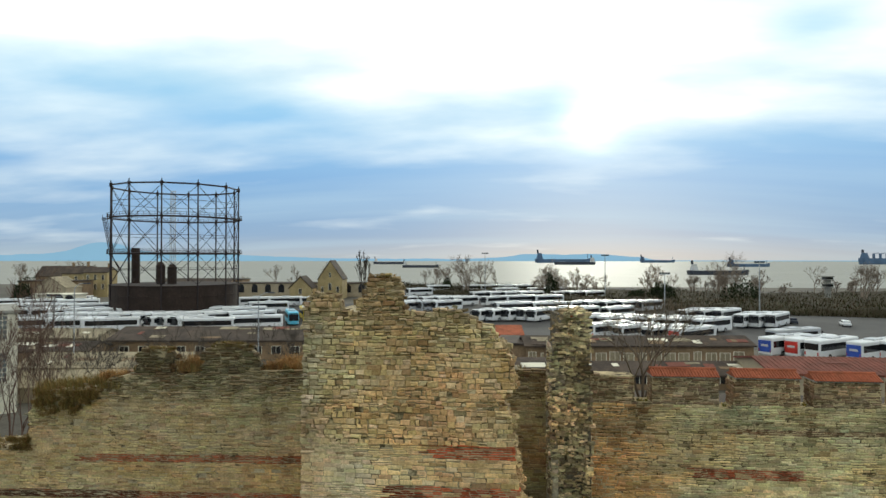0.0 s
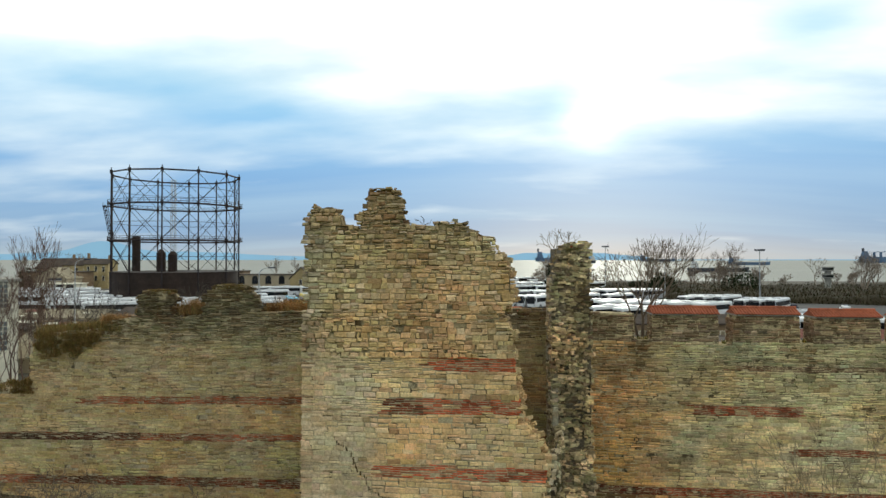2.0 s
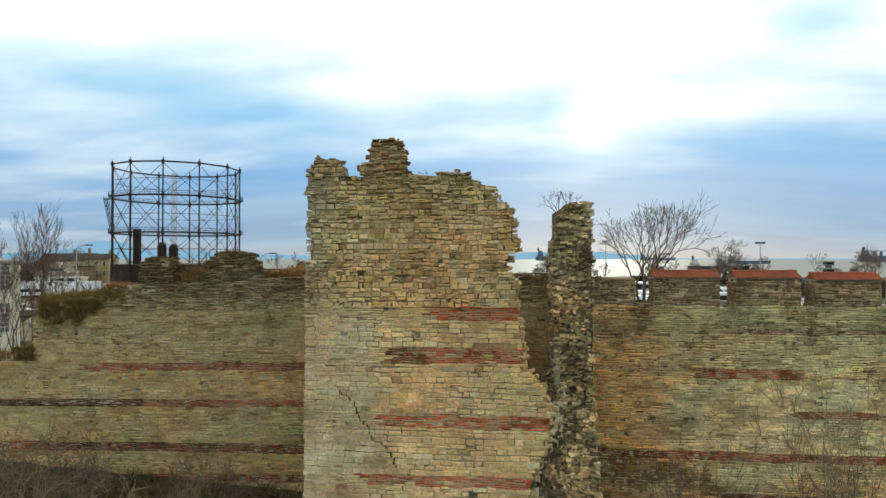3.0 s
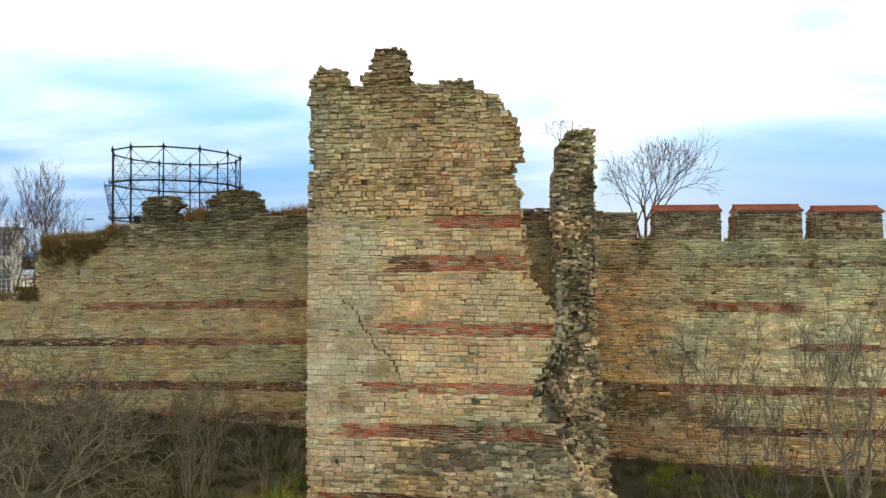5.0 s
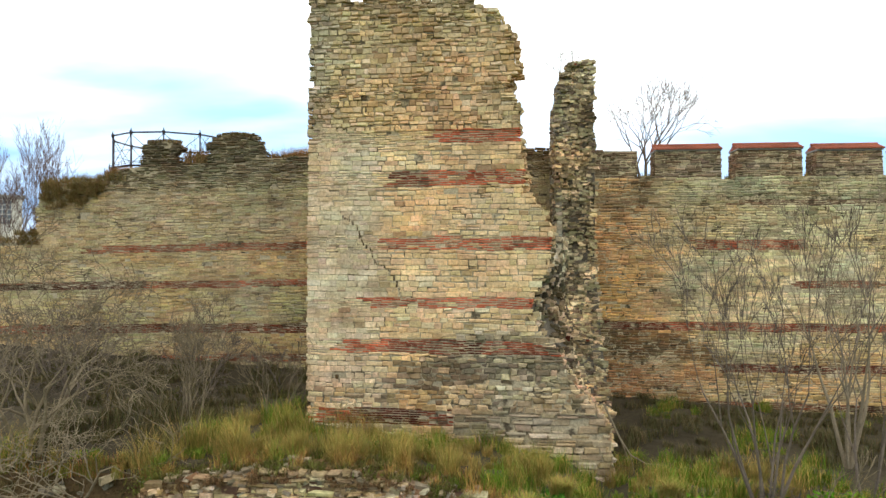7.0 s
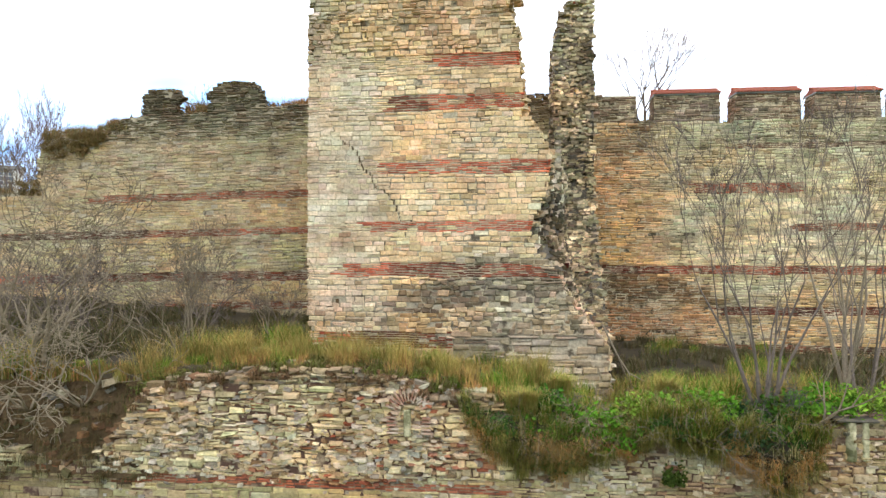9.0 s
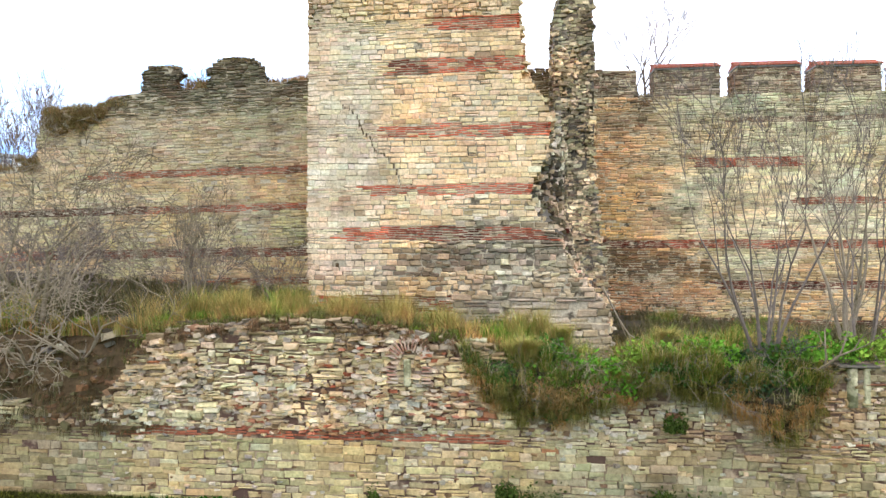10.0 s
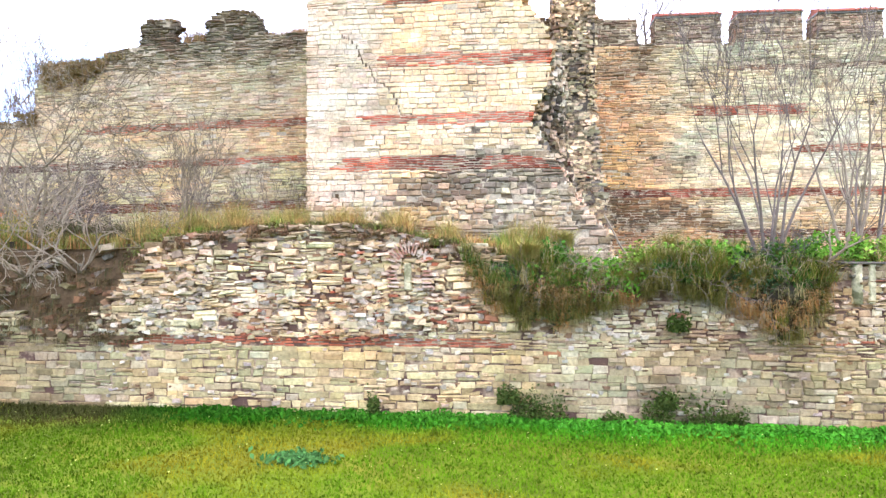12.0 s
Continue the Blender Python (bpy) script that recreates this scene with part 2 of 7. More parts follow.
def make_sea():
    m = bpy.data.materials.new("sea_water")
    m.use_nodes = True
    n = Nodes(m.node_tree)
    pos = n.add("ShaderNodeNewGeometry").outputs["Position"]
    sp = n.add("ShaderNodeMapping", {"Vector": pos, "Scale": (0.02, 0.05, 0.05)})
    wave = n.noise(sp.outputs[0], 3.0, 6.0, 0.6)
    col = n.mix(n.noise(sp.outputs[0], 0.25, 4.0), (0.235, 0.235, 0.215), (0.3, 0.3, 0.27))
    b = n.add("ShaderNodeBump", {"Strength": 0.5, "Distance": 2.0, "Height": wave})
    p = n.add("ShaderNodeBsdfPrincipled", {"Base Color": col, "Roughness": 0.55, "Normal": b.outputs[0], "IOR": 1.33, "Specular IOR Level": 0.12})
    n.add("ShaderNodeOutputMaterial", {"Surface": p})
    return m


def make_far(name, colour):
    """Hills far across the water: distance haze painted as an even blue glow, unlit."""
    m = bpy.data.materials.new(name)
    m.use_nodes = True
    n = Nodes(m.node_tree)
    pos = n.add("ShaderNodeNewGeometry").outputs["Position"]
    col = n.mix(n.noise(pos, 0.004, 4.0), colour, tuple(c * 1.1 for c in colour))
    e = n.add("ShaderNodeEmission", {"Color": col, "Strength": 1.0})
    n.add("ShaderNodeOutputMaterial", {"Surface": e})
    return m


SEA = make_sea()
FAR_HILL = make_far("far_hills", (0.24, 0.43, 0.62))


# ---------------------------------------------------------------- building helpers
def mesh_object(name, verts, faces, mat, parent=None, label="", tint=None, smooth=False):
    me = bpy.data.meshes.new(name)
    me.from_pydata([tuple(v) for v in verts] if not isinstance(verts, np.ndarray) else verts.tolist(), [], faces if not isinstance(faces, np.ndarray) else faces.tolist())
    if tint is not None:
        at = me.color_attributes.new("tint", "FLOAT_COLOR", "POINT")
        at.data.foreach_set("color", np.asarray(tint, dtype=np.float32).ravel())
    for m in (mat if isinstance(mat, (list, tuple)) else [mat]):
        me.materials.append(m)
    if smooth:
        me.shade_smooth()
    ob = new(name, me)
    ob.parent = parent
    return tagged(ob, label)


def part(name, bm, mat, parent, label="", smooth=False):
    me = bpy.data.meshes.new(name)
    bm.to_mesh(me)
    bm.free()
    me.materials.append(mat)
    if smooth:
        me.shade_smooth()
    ob = new(name, me)
    ob.parent = parent
    return tagged(ob, label)


def thing(name, label, category, m=None, group="", kind=""):
    ob = new(name)
    if m is not None:
        ob.matrix_basis = m
    return tagged(ob, label, category, group, kind)


def add_box(bm, lo, hi, bevel=0.0, segments=1, m=None):
    r = bmesh.ops.create_cube(bm, size=1.0)
    vs = r["verts"]
    for v in vs:
        v.co = Vector([lo[i] + (v.co[i] + 0.5) * (hi[i] - lo[i]) for i in range(3)])
        if m is not None:
            v.co = m @ v.co
    if bevel:
        es = list({e for v in vs for e in v.link_edges})
        bmesh.ops.bevel(bm, geom=es, offset=bevel, segments=segments, profile=0.5, affect="EDGES")
    return bm


def box(lo, hi, bevel=0.0, segments=1, m=None):
    return add_box(bmesh.new(), lo, hi, bevel, segments, m)


def add_cyl(bm, a, b, r0, r1=None, n=12, caps=True):
    a, b = Vector(a), Vector(b)
    d = b - a
    rot = d.to_track_quat("Z", "Y").to_matrix().to_4x4()
    bmesh.ops.create_cone(bm, cap_ends=caps, segments=n, radius1=r0, radius2=r0 if r1 is None else r1, depth=d.length, matrix=Matrix.Translation((a + b) / 2) @ rot)
    return bm


def prism(outline, y0, y1):
    """A solid with an outline in x and z, from y0 to y1."""
    bm = bmesh.new()
    f = bm.faces.new([bm.verts.new((x, y0, z)) for x, z in outline])
    out = bmesh.ops.extrude_face_region(bm, geom=[f])
    bmesh.ops.translate(bm, vec=(0, y1 - y0, 0), verts=[v for v in out["geom"] if isinstance(v, bmesh.types.BMVert)])
    bmesh.ops.recalc_face_normals(bm, faces=bm.faces)
    bmesh.ops.triangulate(bm, faces=[g for g in bm.faces if len(g.verts) > 4])
    return bm


def inside(outline, x, z):
    hit = False
    for (x0, z0), (x1, z1) in zip(outline, outline[1:] + outline[:1]):
        if (z0 > z) != (z1 > z) and x < (x1 - x0) * (z - z0) / (z1 - z0) + x0:
            hit = not hit
    return hit


def nz(x, y, z=0.0):
    return noise.noise((x, y, z))


BLOCK = np.array([(0, 1, 2, 3)] + [(a + k, a + 4 + k, a + 4 + (k + 1) % 4, a + (k + 1) % 4) for a in (0, 4) for k in range(4)])


def block_mesh(recs, rng):
    """Hewn stones that face -y: chamfered fronts, sides that run back into the wall. recs: x0 x1 z0 z1 front back inset jitter r g b."""
    r = np.asarray(recs, dtype=float)
    n = len(r)
    x0, x1, z0, z1, yf, yb, ins, jit = r[:, :8].T
    v = np.zeros((n, 12, 3))
    for k, (sx, sz) in enumerate(((0, 0), (1, 0), (1, 1), (0, 1))):
        X, Z = np.where(sx, x1, x0), np.where(sz, z1, z0)
        dx, dz = ins * (1 - 2 * sx), ins * (1 - 2 * sz)
        jx, jz = rng.normal(0, 1, n) * jit, rng.normal(0, 1, n) * jit * 0.7
        v[:, k] = np.stack((X + dx + jx, yf + rng.normal(0, 1, n) * jit * 0.5, Z + dz + jz), 1)
        v[:, 4 + k] = np.stack((X + jx, yf + ins * 1.3, Z + jz), 1)
        v[:, 8 + k] = np.stack((X + jx, yb, Z + jz), 1)
    f = (BLOCK[None] + 12 * np.arange(n)[:, None, None]).reshape(-1, 4)
    t = np.ones((n, 12, 4))
    t[:, :, :3] = r[:, None, 8:11]
    return v.reshape(-1, 3), f, t.reshape(-1, 4)


def spans(outline, z):
    """The stretches of x in which a level lies inside an outline."""
    xs = sorted((x1 - x0) * (z - z0) / (z1 - z0) + x0 for (x0, z0), (x1, z1) in zip(outline, outline[1:] + outline[:1]) if (z0 > z) != (z1 > z))
    return list(zip(xs[::2], xs[1::2]))


def lay(outline, y, z0, z1, x0, x1, rng, tint, course=(0.15, 0.22), length=(0.25, 0.5), bands=(), joint=0.018, proud=0.035, jitter=0.012, missing=0.02, deep=0.25, style=None, ragged=0.05, sunk=0.0, wobble=1.0, split=0.16, flush=None, slope=0.0, about=0.0):
    """Courses of stone over an outline in x and z. bands: (z low, z high, x low, x high) of thin brick courses.
    flush: how far a stretch is pointed flush, 0 to 1; slope: rise of the courses along x, level at about."""
    recs = []
    z = z0
    while z < z1:
        band = next((b for b in bands if b[0] <= z + 0.02 < b[1]), None)
        h = rng.uniform(*course)
        if band:
            h = 0.085
        else:
            nxt = [b[0] for b in bands if b[0] > z + 0.02]
            if nxt and z + h > min(nxt) - 0.06:
                h = max(0.07, min(nxt) - z)
        for xa, xb in spans(outline, z + h / 2):
            xa, xb = max(xa, x0), min(xb, x1)
            x = xa - rng.uniform(-0.02, ragged)
            end = xb + rng.uniform(-0.02, ragged)
            while x < end - 0.06:
                brick = bool(band) and band[2] + 0.6 * nz(z * 9, 3.3) <= x <= band[3] + 0.6 * nz(z * 9, 7.7)
                sc, sl, sj, sp = style(x, z) if style and not brick else (1, 1, jitter, proud)
                w = rng.uniform(0.26, 0.42) if brick else rng.uniform(*length) * sl
                if not brick and rng.random() < 0.12:
                    w *= 1.5
                if end - x - w < 0.1:
                    w = end - x
                cx, cz = x + w / 2, z + h / 2
                even = flush(cx, cz) if flush and not brick else 0.0
                sj, sp = sj * (1 - 0.55 * even), sp * (1 - 0.7 * even)
                wob = slope * (cx - about) + (rng.normal(0, 0.009) if brick else 0.0) + wobble * (0.05 * nz(cx * 0.35, cz * 0.6, 5.0) + 0.025 * nz(cx * 1.3, cz * 2.0)) + (0 if brick else rng.normal(0, 0.25) * sj)
                if rng.random() > missing * (2.5 if brick else 1):
                    c = tint(cx, cz, brick, rng)
                    g = joint * (rng.uniform(0.25, 0.65) if rng.random() < 0.5 else rng.uniform(0.9, 2.0)) * (1 - 0.7 * even)
                    yf = y + sunk - rng.random() * sp * (0.5 if brick else 1)
                    ins = 0.007 if brick else (rng.uniform(0.01, 0.018) + sj * 0.8) * (1 - 0.5 * even)
                    if not brick and h > 0.125 and rng.random() < split:
                        hh = h * rng.uniform(0.4, 0.6)
                        recs.append((x + g / 2, x + w - g / 2, z + wob + g / 2, z + wob + hh - g / 2, yf, y + deep, ins * 0.7, sj, *c))
                        c = tint(cx, cz, brick, rng)
                        recs.append((x + g / 2, x + w - g / 2, z + wob + hh + g / 2, z + wob + h - g / 2, y + sunk - rng.random() * sp, y + deep, ins * 0.7, sj, *c))
                    else:
                        gz = 0.034 if brick else g
                        recs.append((x + g / 2, x + w - g / 2, z + wob + gz / 2, z + wob + h - gz / 2, yf, y + deep, ins, sj * (0.3 if brick else 1), *c))
                x += w
        z += h
    return recs


def set_stones(recs, pick, parent, rng, limit=300):
    """The picked stones as pieces of their own, the rest joined."""
    near = [r for r in recs if pick((r[0] + r[1]) / 2, (r[2] + r[3]) / 2)][:limit]
    ids = {id(r) for r in near}
    rest = [r for r in recs if id(r) not in ids]
    v, f, t = block_mesh(rest, rng)
    tagged(mesh_object("masonry", v, f, STONE, parent, tint=t), kind="stuff")
    for r in near:
        v, f, t = block_mesh([r], rng)
        brick = r[3] - r[2] < 0.07
        mesh_object("brick" if brick else "stone", v, f, STONE, parent, tint=t)


def chunk_mesh(pts, size, rng, tint, flat=0.6, turn=0.5, rot=None):
    """Broken rubble stones about the given places: boxes with shifted corners."""
    n = len(pts)
    base = np.array([(sx, sy, sz) for sz in (-1, 1) for sx, sy in ((-1, -1), (1, -1), (1, 1), (-1, 1))], float) * 0.5
    s = rng.uniform(size[0], size[1], (n, 1)) * np.stack((rng.uniform(0.8, 1.5, n), rng.uniform(0.7, 1.2, n), rng.uniform(flat * 0.6, flat * 1.3, n)), 1)
    v = base[None] * s[:, None] + rng.normal(0, 0.09, (n, 8, 3)) * s[:, None]
    a = rng.normal(0, turn, n)
    ca, sa = np.cos(a)[:, None], np.sin(a)[:, None]
    x, y = v[..., 0] * ca - v[..., 1] * sa, v[..., 0] * sa + v[..., 1] * ca
    b = rng.normal(0, turn * 0.5, n)
    cb, sb = np.cos(b)[:, None], np.sin(b)[:, None]
    x, z = x * cb - v[..., 2] * sb, x * sb + v[..., 2] * cb
    v = np.stack((x, y, z), 2) + np.asarray(pts, float)[:, None]
    q = np.array([(0, 3, 2, 1), (4, 5, 6, 7), (0, 1, 5, 4), (1, 2, 6, 5), (2, 3, 7, 6), (3, 0, 4, 7)])
    f = (q[None] + 8 * np.arange(n)[:, None, None]).reshape(-1, 4)
    t = np.ones((n, 8, 4))
    t[:, :, :3] = np.array([tint(p[0], p[2], False, rng) for p in pts])[:, None]
    return v.reshape(-1, 3), f, t.reshape(-1, 4)


def along(outline, step, rng, y0, y1, inset=0.05, keep=None, thin=None):
    """Places along an outline's edge, spread through the wall's depth. thin: (x, z) to the depth's end where it is less."""
    out = []
    for (xa, za), (xb, zb) in zip(outline, outline[1:]):
        ln = math.hypot(xb - xa, zb - za)
        for i in range(max(1, int(ln / step))):
            f = rng.random()
            x, z = xa + f * (xb - xa), za + f * (zb - za)
            if keep and not keep(x, z):
                continue
            for yy in np.arange(y0 + rng.uniform(0, 0.2), min(y1, thin(x, z)) if thin else y1, step * 1.2):
                out.append((x + rng.normal(0, 0.05), yy, z - inset + rng.normal(0, 0.05)))
    return out


def tube_mesh(segs, sides=5):
    """Tapered pieces of branch: each (from, to, radius, radius)."""
    a = np.array([s[0] for s in segs], float)
    b = np.array([s[1] for s in segs], float)
    r0 = np.array([s[2] for s in segs])[:, None]
    r1 = np.array([s[3] for s in segs])[:, None]
    d = b - a
    d /= np.linalg.norm(d, axis=1)[:, None] + 1e-9
    h = np.where(np.abs(d[:, 2:3]) < 0.9, np.array([[0, 0, 1.0]]), np.array([[1.0, 0, 0]]))
    u = np.cross(d, h)
    u /= np.linalg.norm(u, axis=1)[:, None]
    w = np.cross(d, u)
    n = len(a)
    v = np.zeros((n, 2 * sides, 3))
    for k in range(sides):
        t = 2 * math.pi * k / sides
        o = math.cos(t) * u + math.sin(t) * w
        v[:, k], v[:, sides + k] = a + o * r0, b + o * r1
    q = np.array([(k, (k + 1) % sides, sides + (k + 1) % sides, sides + k) for k in range(sides)])
    f = (q[None] + 2 * sides * np.arange(n)[:, None, None]).reshape(-1, 4)
    return v.reshape(-1, 3), f


def grow(rng, base, heading, length, radius, depth, spread=0.55, lift=0.15, kids=(3, 5), shrink=0.62, out=None, level=0, wander=0.12):
    """Branches of a bare tree, as pieces with their level."""
    out = [] if out is None else out
    p, d = np.array(base, float), np.array(heading, float)
    d /= np.linalg.norm(d)
    steps = 4 if level < 2 else 3
    sites = []
    for i in range(steps):
        q = p + d * length / steps
        r0, r1 = radius * (1 - 0.6 * i / steps), radius * (1 - 0.6 * (i + 1) / steps)
        out.append((p, q, r0, r1, level))
        sites.append((q, d.copy(), r1, (i + 1) / steps))
        p = q
        d = d + rng.normal(0, wander, 3) + np.array((0, 0, lift * 0.3))
        d /= np.linalg.norm(d)
    if depth > 0:
        for k in range(rng.integers(*kids)):
            q, e, r, f = sites[-1] if k == 0 else sites[rng.integers(1, steps)]
            side = rng.normal(0, 1, 3)
            side -= e * side.dot(e)
            side /= np.linalg.norm(side)
            c = e * (1 - 0.4 * spread) + side * spread * rng.uniform(0.7, 1.3) + np.array((0, 0, lift))
            grow(rng, q, c, length * shrink * rng.uniform(0.75, 1.2), max(r * 0.72, 0.003), depth - 1, spread, lift, kids, shrink, out, level + 1, wander)
    return out


def fork(rng, p, d, length, radius, depth, out, level=0, wide=0.42):
    """Even forking: each piece ends in two or three lighter ones that spread from it."""
    p, d = np.asarray(p, float), np.asarray(d, float) / np.linalg.norm(d)
    for i in range(2):
        q = p + d * length / 2
        out.append((p, q, radius * (1 - 0.15 * i), radius * (0.85 - 0.15 * i), level))
        p, d = q, d + rng.normal(0, 0.07, 3)
        d /= np.linalg.norm(d)
    if depth:
        turn = rng.uniform(0, 2 * math.pi)
        count = 2 if rng.random() < 0.62 else 3
        for k in range(count):
            side = np.cross(d, (math.cos(turn), math.sin(turn), 0.3))
            side /= np.linalg.norm(side)
            turn += 2 * math.pi / count + rng.normal(0, 0.3)
            fork(rng, p, d + side * wide * rng.uniform(0.6, 1.3) + np.array((0, 0, 0.06)), length * rng.uniform(0.68, 0.92), radius * 0.64, depth - 1, out, level + 1, wide)
    return out


def bare_tree(name, label, place, seed, stems, height, radius, depth, mat, spread=0.55, lift=0.15, kids=(3, 5), lean=(0, 0), fan=0.35, group="", shrink=0.62, thick=0.006, category="tree", sides=5, gnarl=0.12, forks=0.0):
    """A leafless tree: one or more stems from one root, then limbs and twigs."""
    rng = np.random.default_rng(seed)
    root = thing(name, label, category, pose(*place), group)
    segs, stem_segs = [], []
    for k in range(stems):
        a = 2 * math.pi * (k + rng.uniform(-0.3, 0.3)) / stems
        tilt = 0.0 if stems == 1 else fan
        hd = (math.cos(a) * tilt + lean[0], math.sin(a) * tilt + lean[1], 1.0)
        one = fork(rng, (0.1 * math.cos(a), 0.1 * math.sin(a), -0.25), (hd[0] * rng.uniform(0.5, 1.5), hd[1] * rng.uniform(0.5, 1.5), 1.0), height * 0.22 * rng.uniform(0.85, 1.2), radius * rng.uniform(0.8, 1.15), depth, [], 0, forks) if forks else grow(rng, (0.08 * math.cos(a) * (stems > 1), 0.08 * math.sin(a) * (stems > 1), -0.25), hd, height * 0.42 * rng.uniform(0.85, 1.15), radius * rng.uniform(0.8, 1.15), depth, spread, lift, kids, shrink, None, 0, gnarl)
        stem_segs.append([s for s in one if s[4] == 0])
        segs += one
    for st in stem_segs:
        v, f = tube_mesh([(a, b, max(r0, thick), max(r1, thick * 0.8)) for a, b, r0, r1, l in st], 8)
        mesh_object("trunk", v, f, mat, root, smooth=True)
    verts, faces, start = [], [], 0
    for test, k in ((lambda l: l in (1, 2), sides), (lambda l: l > 2, 3)):
        pick = [(a, b, max(r0, thick), max(r1, thick * 0.7)) for a, b, r0, r1, l in segs if test(l)]
        if pick:
            v, f = tube_mesh(pick, k)
            verts.append(v)
            faces += (f + start).tolist()
            start += len(v)
    tagged(mesh_object("crown", np.concatenate(verts), faces, mat, root, smooth=True), kind="stuff")
    return root


def blade_mesh(roots, heights, rng, tint, width=0.012, bend=0.35, droop=0.0, lean=None, hang=False):
    """Grass: each blade two pieces that taper and bend; with hang they fall over an edge."""
    n = len(roots)
    p = np.asarray(roots, float)
    h = np.asarray(heights, float)[:, None]
    a = rng.uniform(0, 2 * math.pi, n)
    o = np.stack((np.cos(a), np.sin(a), np.zeros(n)), 1)
    if lean is not None:
        o = o * 0.5 + np.asarray(lean)[None]
    s = np.stack((-np.sin(a), np.cos(a), np.zeros(n)), 1) * width * rng.uniform(0.6, 1.4, (n, 1))
    k = rng.uniform(0.3, 1.0, (n, 1)) * bend
    up = np.array([[0, 0, 1.0]])
    mid = p + up * h * 0.55 + o * k * h * 0.35
    tip = p + up * h * (1.0 - droop * 1.6) + o * k * h * (1.0 + droop)
    if hang:
        fall = rng.uniform(0.35, 1.0, (n, 1))
        mid, tip = p + o * k * h * 0.4 + up * h * (0.12 - 0.25 * fall), p + o * k * h * 0.6 - up * h * fall
    v = np.stack((p - s, p + s, mid - s * 0.7, mid + s * 0.7, tip), 1)
    f4 = (np.array([[0, 1, 3, 2]]) + 5 * np.arange(n)[:, None])
    f3 = (np.array([[2, 3, 4]]) + 5 * np.arange(n)[:, None])
    c = np.ones((n, 5, 4))
    c[:, :, :3] = np.asarray(tint)[:, None]
    return v.reshape(-1, 3), f4.tolist() + f3.tolist(), c.reshape(-1, 4)


def leaf_mesh(centres, size, rng, tint, tilt=0.8):
    """Small leaves, each a folded pair of triangles."""
    n = len(centres)
    c = np.asarray(centres, float)
    nrm = rng.normal(0, tilt, (n, 3)) + np.array((0, -0.5, 0.8))
    nrm /= np.linalg.norm(nrm, axis=1)[:, None]
    u = np.cross(nrm, rng.normal(0, 1, (n, 3)))
    u /= np.linalg.norm(u, axis=1)[:, None]
    w = np.cross(nrm, u)
    s = rng.uniform(size[0], size[1], (n, 1))
    v = np.stack((c - u * s, c + w * s * 0.6 + nrm * s * 0.2, c + u * s * 1.1, c - w * s * 0.6 + nrm * s * 0.2), 1)
    f = np.array([[0, 3, 2], [0, 2, 1]])
    f = (f[None] + 4 * np.arange(n)[:, None, None]).reshape(-1, 3)
    t = np.ones((n, 4, 4))
    t[:, :, :3] = np.asarray(tint)[:, None]
    return v.reshape(-1, 3), f, t.reshape(-1, 4)


def vary(rng, colour, n, amount=0.25, other=None, share=0.0):
    c = np.tile(np.array(colour, float), (n, 1))
    if other is not None:
        c[rng.random(n) < share] = other
    return c * rng.uniform(1 - amount, 1 + amount, (n, 1)) * rng.uniform(0.92, 1.08, (n, 3))


# ---------------------------------------------------------------- ground, sea and distance
def smooth_step(a, b, v):
    t = min(1.0, max(0.0, (v - a) / (b - a)))
    return t * t * (3 - 2 * t)


def terrace(x, y):
    xx = max(-30.0, min(30.0, x))
    front = 5.3 - 0.028 * xx + 0.35 * smooth_step(1, -1, x) * smooth_step(-9, -7, x)
    mid = max(4.4, min(5.8, 5.15 - 0.1 * xx))
    front += (mid - front) * smooth_step(19.5, 23.5, y)
    back = 5.1 - 0.062 * xx
    t = smooth_step(22, 33, y)
    return front * (1 - t) + back * t - 0.8 * math.exp(-((x - 5.0 - 0.12 * (y - 18)) / 1.0) ** 2) * smooth_step(29, 26, y)


TOWN_Z = 7.37


def ground_height(x, y):
    moat = 0.97 - 0.011 * max(-40, min(40, x)) + 0.06 * nz(x * 0.25, y * 0.3) + 0.02 * nz(x * 1.1, y * 1.1)
    if y < 18.3:
        return moat
    if y < 36.5:
        h = terrace(x, y) + 0.12 * nz(x * 0.5, y * 0.5)
        return h if y > 18.7 else moat + (h - moat) * (y - 18.3) / 0.4
    h = terrace(x, 34) + (TOWN_Z - terrace(x, 34)) * smooth_step(36, 44, y)
    return h - 18.0 * smooth_step(348, 390, y)


def make_ground():
    xs = [-4900, -2500, -1200, -600, -300, -150, -90, -60] + list(np.arange(-45, 45.1, 0.75)) + [60, 90, 150, 300, 600, 1200, 2500, 4900]
    ys = [-4900, -2000, -800, -300, -120, -60, -30, -15, -5, 0] + list(np.arange(2, 18.01, 0.5)) + [18.3, 18.7] + list(np.arange(19.2, 37, 0.6)) + [37.5, 40, 44, 60, 100, 200, 300, 348, 355, 362, 370, 380, 390, 500, 700, 1500, 3000, 4900]
    verts = [(x, y, ground_height(x, y)) for y in ys for x in xs]
    w = len(xs)
    faces = [(j * w + i, j * w + i + 1, (j + 1) * w + i + 1, (j + 1) * w + i) for j in range(len(ys) - 1) for i in range(w - 1)]
    ob = mesh_object("ground", verts, faces, [GRASS_SOIL, SCRUB, TOWN], smooth=True)
    idx = []
    for j in range(len(ys) - 1):
        yc = (ys[j] + ys[j + 1]) / 2
        idx += [0 if yc < 18.2 else 1 if yc < 37 else 2] * (w - 1)
    ob.data.polygons.foreach_set("material_index", idx)
    tagged(ob, "grassy ground rising behind old walls to town level", "ground", kind="structure")


